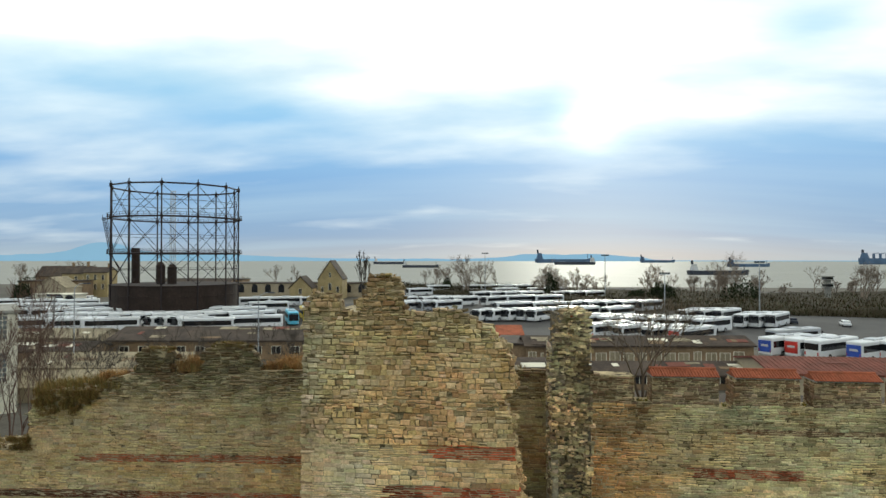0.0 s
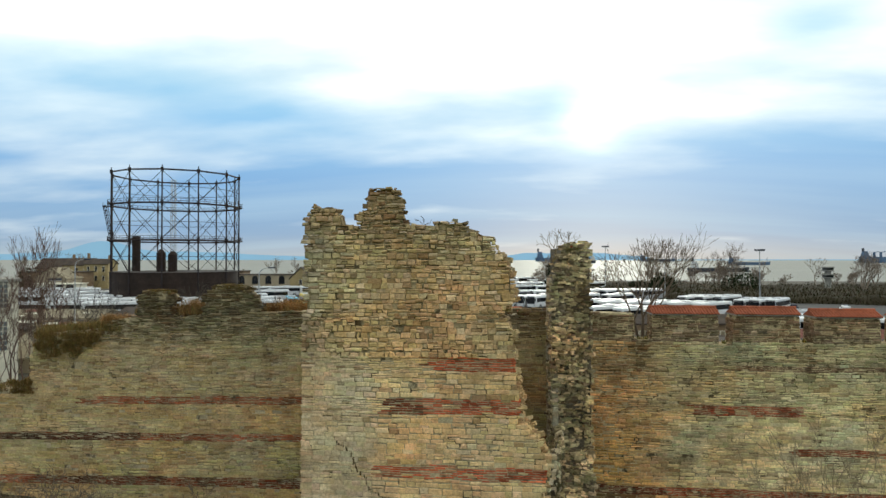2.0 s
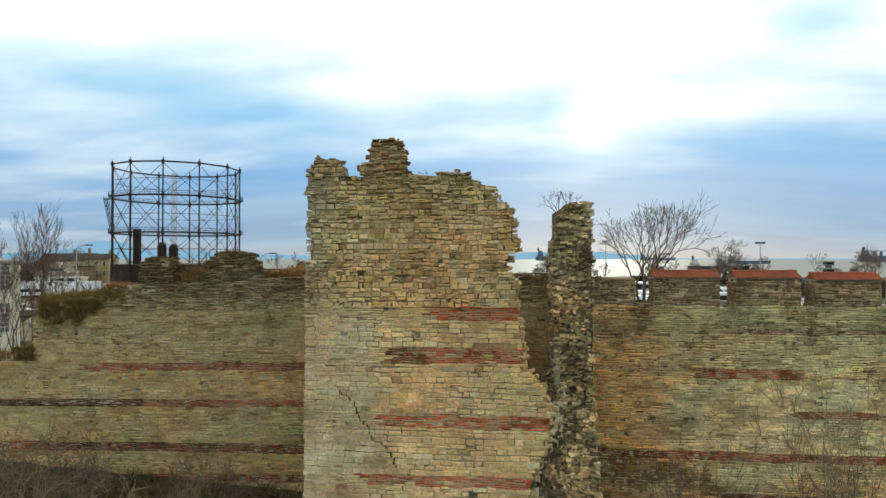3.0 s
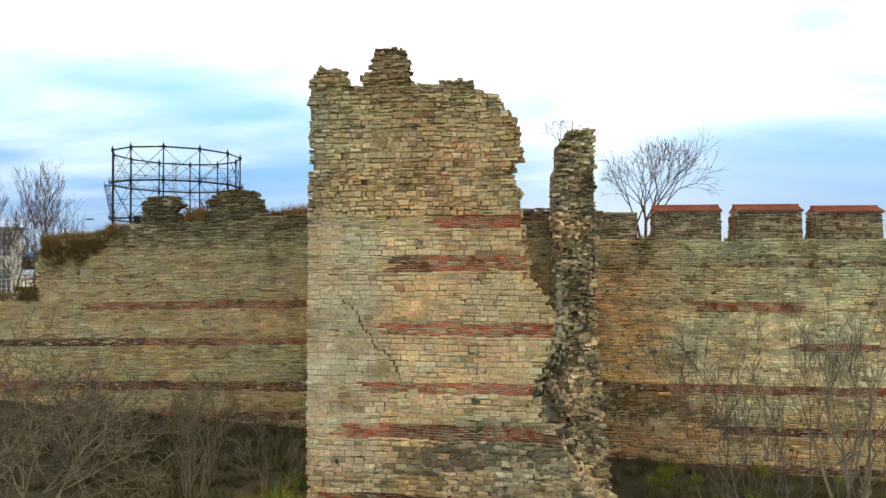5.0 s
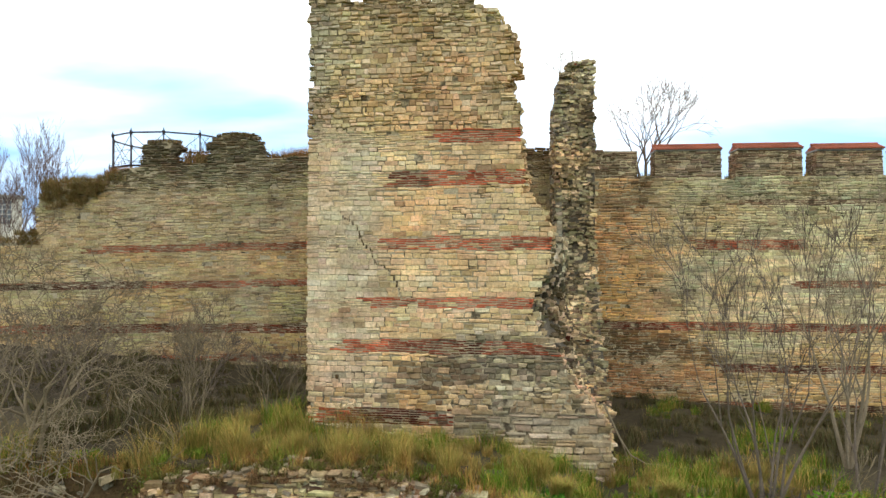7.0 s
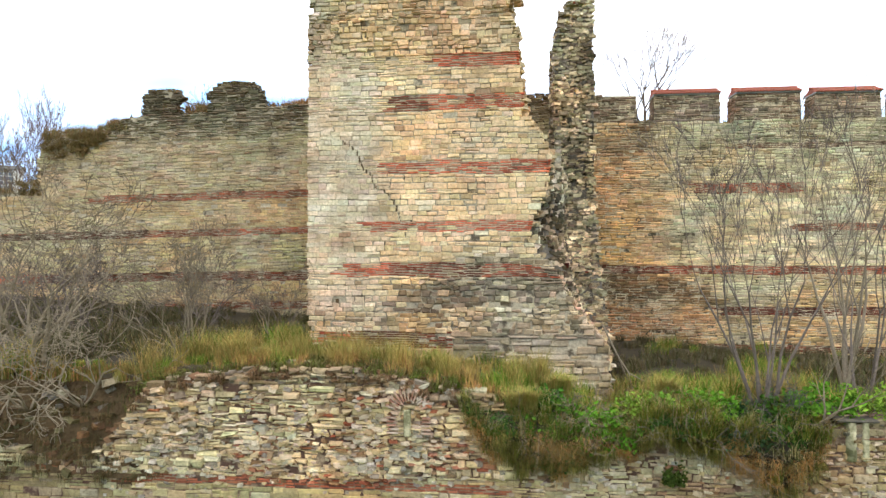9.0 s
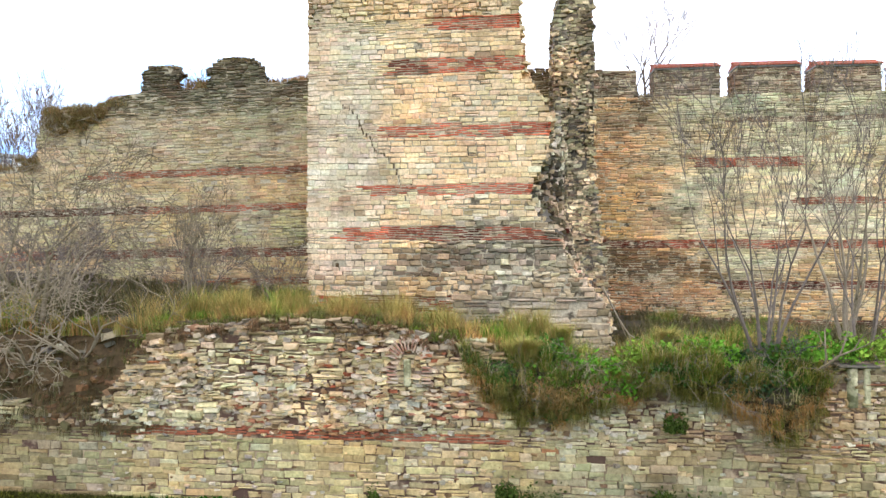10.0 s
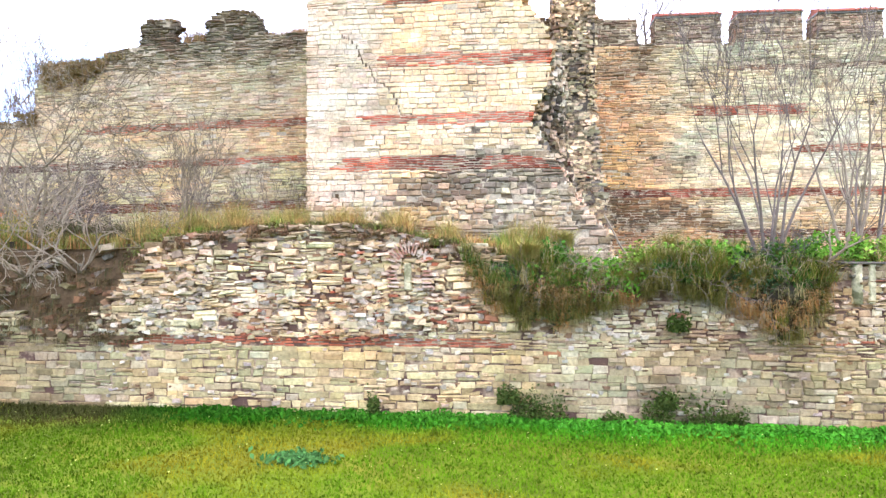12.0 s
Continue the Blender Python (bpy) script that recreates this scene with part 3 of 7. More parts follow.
make_ground()
SEA_Z = -3.0
tagged(mesh_object("water", [(-4900, 352, SEA_Z), (4900, 352, SEA_Z), (4900, 4950, SEA_Z), (-4900, 4950, SEA_Z)], [(0, 1, 2, 3)], SEA), "calm pale grey sea under a bright cloudy sky", "sea", kind="structure")


def make_hills():
    """Far shore: low ridges over the horizon."""
    def ridge(x):
        h = 95 * math.exp(-((x + 3080) / 260) ** 2) + 45 * math.exp(-((x + 2500) / 800) ** 2) + 30 * math.exp(-((x + 3700) / 500) ** 2) + 34 * math.exp(-((x - 260) / 300) ** 2) + 26 * math.exp(-((x - 700) / 260) ** 2) + 12
        return h + 10 * nz(x * 0.004, 1.0) + 5 * nz(x * 0.013, 2.0) - 22 * smooth_step(900, 1300, x)
    xs = np.linspace(-4800, 4800, 320)
    v, f = [], []
    for x in xs:
        d = 4700 - abs(x) * 0.05
        v += [(x, d - 60, -5.0), (x, d, max(0.5, ridge(x)) + 2), (x, d + 80, -5.0)]
    for i in range(len(xs) - 1):
        f += [(3 * i, 3 * i + 3, 3 * i + 4, 3 * i + 1), (3 * i + 1, 3 * i + 4, 3 * i + 5, 3 * i + 2)]
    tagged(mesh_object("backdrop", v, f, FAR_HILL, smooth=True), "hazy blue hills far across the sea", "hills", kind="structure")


make_hills()


# ---------------------------------------------------------------- the walls: colours of the stone
BRICK_C = np.array((0.52, 0.135, 0.065))
CREAM, GREY, BROWN, OCHRE, PINK, DARK = (np.array(c) for c in ((0.74, 0.565, 0.30), (0.45, 0.395, 0.29), (0.25, 0.155, 0.075), (0.57, 0.365, 0.145), (0.56, 0.29, 0.17), (0.085, 0.07, 0.055)))
PALE = np.array((0.72, 0.615, 0.43))
OLIVE = np.array((0.46, 0.405, 0.19))


def speck(c, rng, amount=0.2):
    return c * rng.uniform(1 - amount, 1 + amount) * rng.uniform(0.94, 1.06, 3)


def brick_tint(x, z, rng):
    c = BRICK_C * (1 + 0.5 * nz(x * 0.7, z * 2, 9.0))
    if rng.random() < 0.22:
        c = c * 0.4 + np.array((0.42, 0.32, 0.2)) * 0.6
    if nz(x * 1.3, z * 5.0, 23.0) > 0.33:
        c = CREAM * 0.85
    if nz(x * 0.4, z * 0.4, 21.0) > 0.3:
        c = c * 0.42
    return speck(c, rng, 0.3)


def blend(*pairs):
    w = sum(p[0] for p in pairs) + 1e-6
    return sum(p[0] * p[1] for p in pairs) / w


def tower_tint(x, z, brick, rng):
    if brick:
        c = brick_tint(x, z, rng)
        return c * (0.4 if z < 6.3 and x > -3.5 else 0.5 if z < 8.8 and nz(x * 0.6, 8.0) > -0.1 and x > -2 else 1.0)
    n1, n2 = nz(x * 0.45, z * 0.45, 1.0), nz(x * 1.4, z * 1.6, 2.0)
    hi = smooth_step(15.2, 17.5, z)
    left = smooth_step(-1.9, -3.0, x + 0.5 * n1) * (1 - hi)
    low = smooth_step(8.8, 7.6, z - 0.35 * x + 0.6 * n1) * smooth_step(-3.2, -1.0, x + n1)
    rose = math.exp(-((x - 0.6) / 1.8) ** 2 - ((z - 18.2) / 1.7) ** 2)
    blush = math.exp(-((x - 0.4) / 2.6) ** 2) * (1 - hi) * smooth_step(8.6, 9.6, z)
    top = smooth_step(20.4, 21.3, z + 0.4 * n1)
    quoin = smooth_step(-3.9, -4.5, x + 0.4 * n2) * hi
    c = blend((1.0 + n1, CREAM), (left * 5, PALE * 0.9), (hi * 1.6, OLIVE * 1.1), (hi * 1.2 * (1 + n2), GREY * 1.1), (hi * 1.0, PALE * 0.95), (rose * 3.4, PINK * 1.15), (hi * 1.6, OCHRE * 1.2), (blush * 1.5, np.array((0.74, 0.49, 0.28))), (low * 5, blend((1, GREY), (0.8, CREAM)) * 0.82), (max(0, n2) * (1 - hi) * 1.2, OCHRE))
    c = blend((1, c), (1.6 * top, np.array((0.19, 0.16, 0.115))), (1.0 * quoin, np.array((0.25, 0.235, 0.2))))
    r = rng.random()
    if r < 0.045 * (1 + 1.5 * hi + 2 * low):
        c = blend((1, c), (1.4, BROWN))
    elif r > 0.9 - 0.06 * hi:
        c = blend((1, c), (1, PALE))
    # sooty drift over the foot of the broken side
    soot = smooth_step(0.9, 0.3, abs(z - 7.6 - 0.2 * x + 0.7 * n1)) * smooth_step(-2.8, -0.6, x + n1)
    if rng.random() < 0.85 * soot:
        c = blend((0.5, c), (1.5, np.array((0.13, 0.105, 0.07))))
    elif low > 0.3 and nz(x * 0.8, z * 1.4, 4.0) > 0.05 and rng.random() < 0.5:
        c = c * 0.5
    if z < 6.9 and x < 1 and nz(x * 0.7, z, 14.0) > 0.1:
        c = blend((1, c), (1, OCHRE))
    return speck(c, rng, 0.12 + 0.1 * hi + 0.12 * low)


def left_tint(x, z, brick, rng):
    z -= 0.022 * (x + 14.0)
    n1, n2 = nz(x * 0.22, z * 0.3, 11.0), nz(x * 0.9, z * 1.5, 12.0)
    if brick:
        return blend((1, brick_tint(x, z, rng)), (0.5, BROWN)) * (0.72 + 0.7 * n1) * (0.3 if 9.8 < z < 10.6 and x < -17.5 else 0.9 if z < 8.3 else 1.0)
    hi = smooth_step(14.9, 16.4, z + 0.4 * n1)
    cap = smooth_step(16.8, 17.1, z)
    rosy = math.exp(-((z - 14.7) / 0.4) ** 2) + math.exp(-((z - 11.7) / 0.35) ** 2)
    mid = math.exp(-((z - 13.6) / 1.1) ** 2)
    blush = smooth_step(0.0, 0.3, nz(x * 0.35, z * 0.7, 71.0))
    moss = smooth_step(0.05, 0.35, nz(x * 0.4, z * 0.8, 72.0))
    c = blend((1.8, OLIVE * 1.12), (1.0 + 2 * n1, CREAM), (1.3 * blush, np.array((0.66, 0.42, 0.28))), (1.6 * moss, np.array((0.47, 0.45, 0.31))), (mid * 2.0, GREY * 1.0), (hi * 3.0, blend((1, BROWN), (1.2, GREY)) * 0.8), (cap * 9, np.array((0.15, 0.115, 0.065))), (rosy * (0.9 + 2 * n2), PINK * 0.75), (max(0, n2) * 1.5, OCHRE * 0.9), (smooth_step(7.6, 6.2, z), BROWN))
    soot = max(math.exp(-((z - b) / 0.35) ** 2) for b in (6.1, 7.8, 10.2)) * (0.5 + 0.8 * nz(x * 0.3, z, 15.0))
    c = c * (1 - 0.45 * max(0, min(1, soot)))
    if rng.random() < 0.1:
        c = blend((1, c), (1.2, BROWN))
    return speck(c * (0.88 if z < 15.2 else 0.7 if z < 16.0 else 0.5), rng, 0.15 + 0.12 * hi)


def right_tint(x, z, brick, rng):
    n1, n2 = nz(x * 0.25, z * 0.35, 31.0), nz(x * 0.9, z * 1.6, 32.0)
    if brick and z > 14:
        return speck(blend((1, BROWN * 0.8), (0.5, BRICK_C * 0.4), (0.6, GREY * 0.6)), rng, 0.3)
    if brick:
        return blend((1, brick_tint(x, z, rng)), (0.3, BRICK_C * 0.7)) * (0.75 + 0.5 * n1) * (0.4 if 5.5 < z < 7 else 0.45 if z < 5 or (x < 10.5 and z < 9) else 0.9)
    if z > 15.72:
        # merlons: dark mixed stone
        c = blend((1, np.array((0.2, 0.14, 0.08))), (0.6 + n2, GREY * 0.5), (0.15, PINK * 0.45), (0.25 * (x < 11), BROWN))
        if rng.random() < 0.2:
            c = c * 1.7
        return speck(c * 1.15, rng, 0.3)
    hi = smooth_step(12.8, 14.6, z + 0.9 * n1)
    side = smooth_step(11.6, 8.2, x + 2.2 * n1 + 0.9 * n2)
    low = smooth_step(7.4, 6.2, z + 0.6 * n1)
    plain = smooth_step(8.4, 8.8, z) * smooth_step(12.2, 11.0, z + n1) * smooth_step(9.5, 12.0, x)
    c = blend((3.0 + 2 * n1, np.array((0.72, 0.605, 0.32))), (0.9, OLIVE * 1.25), (side * 9.0, np.array((0.64, 0.29, 0.095))), (hi * 5.0, np.array((0.46, 0.43, 0.265))), (plain * 5.0, np.array((0.76, 0.68, 0.435))), (low * 6.0, np.array((0.55, 0.32, 0.12))), (max(0, n2) * 1.2, OCHRE * 0.9))
    rust = smooth_step(14.0, 11.0, x + n1) * smooth_step(6.4, 5.8, z)
    c = blend((1, c), (1.4 * rust, np.array((0.42, 0.18, 0.075))))
    # runs of soot under the gaps of the battlements
    run = max(math.exp(-((x - xs - 0.3 * n2) / 0.55) ** 2) for xs in (9.4, 13.5, 17.3, 21.2)) * smooth_step(13.2, 14.8, z + n2)
    c = c * (1 - 0.55 * run)
    # a broad sooty drift that falls away from the tower
    edge = 8.3 - 0.3 * max(0.0, x - 7.5)
    drift = smooth_step(edge + 0.5, edge, z + 0.5 * n2) * smooth_step(6.25, 6.7, z + 0.4 * n2) * smooth_step(14.2, 12.6, x)
    c = blend((1, c), (4.0 * drift, np.array((0.12, 0.085, 0.042))))
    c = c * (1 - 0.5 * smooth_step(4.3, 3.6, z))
    moss = smooth_step(0.02, 0.3, nz(x * 0.45, z * 0.9, 73.0))
    c = blend((1, c), (0.7 * moss * (1 - side), np.array((0.46, 0.445, 0.29))))
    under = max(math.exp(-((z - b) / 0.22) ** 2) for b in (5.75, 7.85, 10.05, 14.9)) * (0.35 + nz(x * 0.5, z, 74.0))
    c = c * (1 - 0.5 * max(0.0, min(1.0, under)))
    dark = math.exp(-((x - 11.0) / 1.2) ** 2 - ((z - 13.4) / 0.7) ** 2) + 1.4 * math.exp(-((x - 10.6) / 1.0) ** 2 - ((z - 9.4) / 0.4) ** 2) + math.exp(-((x - 8.0) / 1.6) ** 2 - ((z - 14.5) / 0.35) ** 2)
    c = blend((1, c), (1.2 * dark * (0.6 + n2), np.array((0.2, 0.15, 0.1))))
    if rng.random() < 0.06:
        c = blend((1, c), (1.2, BROWN))
    glow = smooth_step(9.6, 8.2, x + n1) * smooth_step(8.4, 8.8, z) * smooth_step(11.2, 10.4, z)
    c = blend((1, c), (1.5 * glow, np.array((0.7, 0.42, 0.13))))
    if nz(x * 0.6, z * 2.2, 75.0) > 0.2:
        c = c * 0.72
    return speck(c * 1.08, rng, 0.24)


OUTER_TOP = [(14.5, 5.0), (11.6, 5.0), (10.3, 4.75), (9.9, 4.1), (8.6, 4.0), (6.6, 4.3), (4.6, 4.5), (2.6, 4.9), (1.95, 5.3), (1.2, 5.45), (0.3, 5.5), (-0.6, 5.85), (-2.7, 6.0), (-5.2, 5.9), (-7.3, 5.6), (-7.9, 5.0), (-8.4, 4.4), (-8.8, 3.7), (-9.6, 3.3), (-10.6, 3.35), (-11.9, 3.7), (-14, 3.6)]


def top_of(x):
    pr = sorted(OUTER_TOP)
    for (xa, za), (xb, zb) in zip(pr, pr[1:]):
        if xa <= x <= xb:
            return za + (zb - za) * (x - xa) / (xb - xa)
    return 5.0


def outer_tint(x, z, brick, rng):
    if brick:
        return speck(blend((1, BRICK_C * 0.8), (0.45, BROWN)), rng, 0.35)
    n1, n2 = nz(x * 0.35, z * 0.6, 41.0), nz(x * 1.3, z * 1.6, 42.0)
    up = smooth_step(2.8, 3.3, z)
    grey = smooth_step(2.5, 5.0, x) * smooth_step(10, 8.5, x)
    c = blend((1.0 + n1, CREAM * 0.95), (0.8 + up * 2.0 * smooth_step(2.4, 0, x), np.array((0.74, 0.66, 0.43))), (grey * 1.6, GREY * 1.05), (0.5, OLIVE))
    r = rng.random()
    if r < 0.015 * up + 0.002:
        c = blend((0.6, BRICK_C), (1, PINK), (1, BROWN))
    elif r < 0.03 + 0.03 * up:
        c = blend((1, c), (0.5, PINK))
    elif r < 0.24 + 0.04 * up:
        c = c * 0.74
    elif r > 0.86:
        c = PALE * (1.02 + 0.12 * up)
    c = c * (1 - 0.16 * smooth_step(2.0, 4.5, x)) * (1 - 0.38 * smooth_step(-7.0, -9.5, x)) * (1 - 0.12 * smooth_step(5.0, 7.5, x))
    # pink mortar stains, and soil washed down from the top
    rosy = smooth_step(0.08, 0.3, nz(x * 0.8, z * 1.2, 43.0) + 0.12 * (-2 < x < 2.4)) * up
    c = blend((1, c), (0.4 * rosy, np.array((0.36, 0.15, 0.095))))
    soil = smooth_step(0.5, 0.1, top_of(x) - z + 0.3 * n2) * (x > -8.6)
    c = blend((1, c), (1.8 * soil, np.array((0.16, 0.115, 0.07))))
    return speck(c * (0.74 + 0.2 * up) * np.array((1.0, 0.985, 0.8 + 0.08 * up)), rng, 0.2)


def rubble_tint(x, z, brick, rng):
    r = rng.random()
    n1 = nz(x * 0.9, z * 0.7, 51.0)
    c = blend((1.6, OLIVE * 0.85), (1.2, GREY * 0.95)) * 0.8 if r < 0.55 else blend((1, BROWN), (1, GREY)) * 0.5 if r < 0.78 else blend((1, CREAM), (1, GREY)) * 1.05 if r < 0.997 else BRICK_C * 0.4
    return speck(c * (1 + 0.8 * n1), rng, 0.25)


# ---------------------------------------------------------------- tower
TOWER_EDGE = [(6.05, 3.4), (6.0, 5.6), (5.6, 6.3), (5.25, 6.7), (4.8, 7.25), (4.4, 8.0), (4.1, 8.6), (3.55, 9.1), (3.2, 9.65), (3.3, 10.35), (3.6, 10.85), (3.85, 11.6), (3.97, 12.55), (3.71, 13.4), (3.21, 13.98), (2.91, 14.1), (3.03, 14.6), (2.9, 15.6), (2.77, 16.6), (2.72, 17.4), (2.4, 17.9), (2.45, 18.2), (2.78, 18.5), (2.78, 19.4), (2.5, 19.95), (2.1, 20.5), (2.02, 20.78), (1.35, 20.92), (0.95, 21.38), (0.2, 21.36), (-0.6, 21.12), (-1.24, 21.2), (-1.3, 22.38), (-1.72, 22.54), (-2.42, 22.56), (-2.54, 21.76), (-2.87, 21.72), (-2.9, 21.22), (-3.57, 21.22), (-3.66, 21.7), (-4.0, 21.92), (-4.54, 21.98), (-4.92, 21.45)]
TOWER = TOWER_EDGE + [(-5.0, 16.0), (-5.04, 3.4)]
# the solid body under the thin parapet
TOWER_BODY = [p for p in TOWER_EDGE if p[1] < 20.3] + [(2.1, 20.4), (-4.9, 20.4), (-4.96, 16.0), (-4.98, 3.4)]


def shrink_outline(outline, cx, cz, by):
    out = []
    for x, z in outline:
        d = math.hypot(x - cx, z - cz)
        out.append((x - by * (x - cx) / d, z - by * (z - cz) / d))
    return out


def tower_style(x, z):
    """Height scale, length scale, corner jitter and relief of the tower's masonry."""
    if z > 16.3:
        return 1, 1.0, 0.024, 0.085
    if z < 8.4 and x > -1.5:
        return 1, 0.85, 0.026, 0.1
    if x < -2.6:
        return 1, 1.0, 0.02, 0.04
    return 1, 1.05, 0.018, 0.038


def tower_flush(x, z):
    n = nz(x * 0.55, z * 0.6, 61.0)
    left = smooth_step(-2.2, -3.2, x + 0.6 * n) * smooth_step(6.8, 7.6, z)
    low = smooth_step(8.6, 7.8, z - 0.3 * x)
    return max(0.0, min(1.0, 0.35 + 0.5 * left + 0.9 * n - 0.6 * low))


def make_tower():
    rng = np.random.default_rng(7)
    root = thing("tower", "ruined square stone tower with red brick bands and a broken corner", "tower", pose(0, 0, 0))
    front = part("front_wall", prism(shrink_outline([p for p in TOWER_EDGE if p[1] < 16.3] + [(2.8, 16.4), (-4.95, 16.4), (-4.98, 3.4)], -0.5, 11.0, 0.14), 24.022, 26.2), MORTAR, root)
    part("upper_core", prism(shrink_outline([(-4.95, 16.0), (2.85, 16.0)] + [p for p in TOWER_BODY if p[1] > 16.3], -0.8, 18.0, 0.14), 24.034, 25.4), MORTAR_RAW, front)
    part("parapet_core", prism(shrink_outline([p for p in TOWER if p[1] > 20.25 or p == TOWER[-2]][:-1] + [(-4.92, 20.1), (2.1, 20.1)], -1.2, 19.0, 0.14), 24.04, 24.62), MORTAR_RAW, front)
    bands = [(5.65, 6.2, -4.9, 0.3), (8.25, 8.75, -4.1, 3.6), (9.9, 10.3, -3.13, 3.3), (12.02, 12.5, -2.64, 4.0), (14.35, 14.95, -2.1, 3.1), (15.95, 16.4, -0.65, 2.9)]
    low = lay(TOWER, 24.0, 6.2, 16.4, -5.04, 6.1, rng, tower_tint, (0.16, 0.23), (0.24, 0.5), bands[1:], style=tower_style, missing=0.008, sunk=0.012, flush=tower_flush, split=0.12, wobble=1.9)
    low += lay(TOWER, 24.0, 3.5, 6.2, -5.04, 0.4, rng, tower_tint, (0.18, 0.24), (0.28, 0.5), bands[:1], style=tower_style)
    low += lay(TOWER, 24.0, 3.5, 6.2, 0.42, 6.1, rng, lambda x, z, b, g: speck((blend((1, GREY), (0.9, CREAM)) * 0.75 if g.random() < 0.6 else PALE * 0.8) * (1.0 if x > 3.4 else 0.72), g, 0.22), (0.2, 0.32), (0.35, 0.85), (), joint=0.042, jitter=0.026, proud=0.11, missing=0.05, split=0.3)
    top = lay(TOWER, 24.0, 16.4, 22.7, -5.04, 3.0, rng, tower_tint, (0.13, 0.24), (0.16, 0.38), (), joint=0.026, style=tower_style, missing=0.02, sunk=0.024, wobble=1.8, split=0.24, ragged=0.08, flush=lambda x, z: max(0.0, min(0.85, 0.35 + 0.9 * nz(x * 0.6, z * 0.6, 66.0))) * smooth_step(21.2, 20.2, z))
    holes = ((-2.9, 17.67, 0.09, 0.12), (-3.9, 7.35, 0.08, 0.12), (-0.35, 18.6, 0.09, 0.08))
    recs = [r for r in low + top if not any(abs((r[0] + r[1]) / 2 - hx) < a and abs((r[2] + r[3]) / 2 - hz) < b for hx, hz, a, b in holes)]
    # the long crack through the grey part: stones along it are lost or set back
    crack = [(-3.85, 13.3), (-3.39, 13.11), (-3.13, 12.84), (-3.0, 12.53), (-2.92, 12.26), (-2.62, 12.01), (-2.5, 11.6), (-2.12, 11.46), (-1.86, 11.13), (-1.7, 10.93), (-1.5, 10.27)]

    def cut(r):
        """A stone that the crack crosses breaks in two, with a gap between."""
        zm = (r[2] + r[3]) / 2
        for (xa, za), (xb, zb) in zip(crack, crack[1:]):
            if min(za, zb) <= zm <= max(za, zb):
                xc, w = xa + (xb - xa) * (zm - za) / (zb - za), rng.uniform(0.012, 0.034)
                return [q for q in ((r[0], min(r[1], xc - w), *r[2:]), (max(r[0], xc + w), r[1], *r[2:])) if q[1] - q[0] > 0.05]
        return [r]
    # open joints and lost stones low on the broken side
    recs = [r for r in recs if not (r[2] < 8.2 and (r[0] + r[1]) / 2 > -1.2 + 0.8 * (r[2] - 6) and rng.random() < 0.07)]
    recs = [q for r in recs for q in (cut(r) if r[0] < -1.3 and 10.2 < r[2] < 13.4 else [r])]
    set_stones(recs, lambda x, z: -2.6 < x < 2.6 and 8.8 < z < 12.05, front, rng)
    # the open joint of the crack: earth-coloured boxes paint the shade inside it
    bm = bmesh.new()
    for (xa, za), (xb, zb) in zip(crack, crack[1:]):
        steps = 5
        for i in range(steps):
            t = (i + 0.5) / steps
            x, z = xa + t * (xb - xa) + rng.normal(0, 0.03), za + t * (zb - za)
            w, h = rng.uniform(0.008, 0.03), rng.uniform(0.03, 0.06)
            add_box(bm, (x - w, 24.008, z - h), (x + w, 24.2, z + h))
    # putlog holes: the same dark boxes for the shade within
    for hx, hz, a, b in holes:
        add_box(bm, (hx - a * 0.8, 24.006, hz - b * 0.8), (hx + a * 0.8, 24.2, hz + b * 0.8))
    tagged(part("crack", bm, EARTH, front, "dark open crack and putlog holes"), kind="stuff")
    pts = along(TOWER_EDGE, 0.2, rng, 24.12, 26.2, 0.1, thin=lambda x, z: 24.6 if z > 20.3 else 25.2 if z > 16 else 26.2)
    v, f, t = chunk_mesh(pts, (0.12, 0.27), rng, lambda x, z, b, g: tower_tint(x, z, False, g) * (0.6 if z > 19.5 else 0.75) if z > 8.4 or x < 0 else speck((PALE * 0.9, blend((1, PALE), (1.2, PINK)), CREAM * 0.85)[g.integers(0, 3)], g, 0.2))
    tagged(mesh_object("broken_edge", v, f, STONE, front, tint=t), kind="stuff")
    # far side walls
    part("side_wall", prism([(-4.85, 4.6), (-3.2, 4.6), (-3.2, 20.6), (-4.85, 20.9)], 26.2, 34.3), MORTAR, root)

    def front_of(z):
        return 29.9 + 0.5 * smooth_step(15, 20, z) - 2.4 * smooth_step(12, 7.5, z) - 2.2 * smooth_step(8.5, 5.5, z)

    # the standing piece of the other side wall, its broken end towards the front
    vs, fs = [], []
    zs = np.linspace(3.4, 20.45, 70)
    us = np.linspace(0, 1, 9)

    def end_x(z, u):
        lo = 4.55 + 0.25 * smooth_step(18.8, 19.4, z) + 0.4 * smooth_step(19.8, 20.7, z)
        return lo + u * (6.22 - lo)
    for z in zs:
        row = [(4.75 if z > 19 else 4.55, 34.3, z)]
        for u in us:
            x = end_x(z, u)
            row.append((x, front_of(z) + 0.3 * nz(x * 1.3, z * 1.1, 3.0) + 0.22 * nz(x * 3, z * 3, 6.0) + 0.35 * (1 - 4 * (u - 0.5) ** 2) * 0.6, z + 0.1 * nz(x * 2, z)))
        row.append((6.22, 34.3, z))
        vs += row
    w = len(us) + 2
    fs = [(j * w + i, j * w + i + 1, (j + 1) * w + i + 1, (j + 1) * w + i) for j in range(len(zs) - 1) for i in range(w - 1)]
    fs.append(tuple((len(zs) - 1) * w + i for i in range(w)))
    spur = mesh_object("broken_side_wall", vs, fs, CORE_DARK, root, "broken rubble end of a thick stone wall")
    pts = []
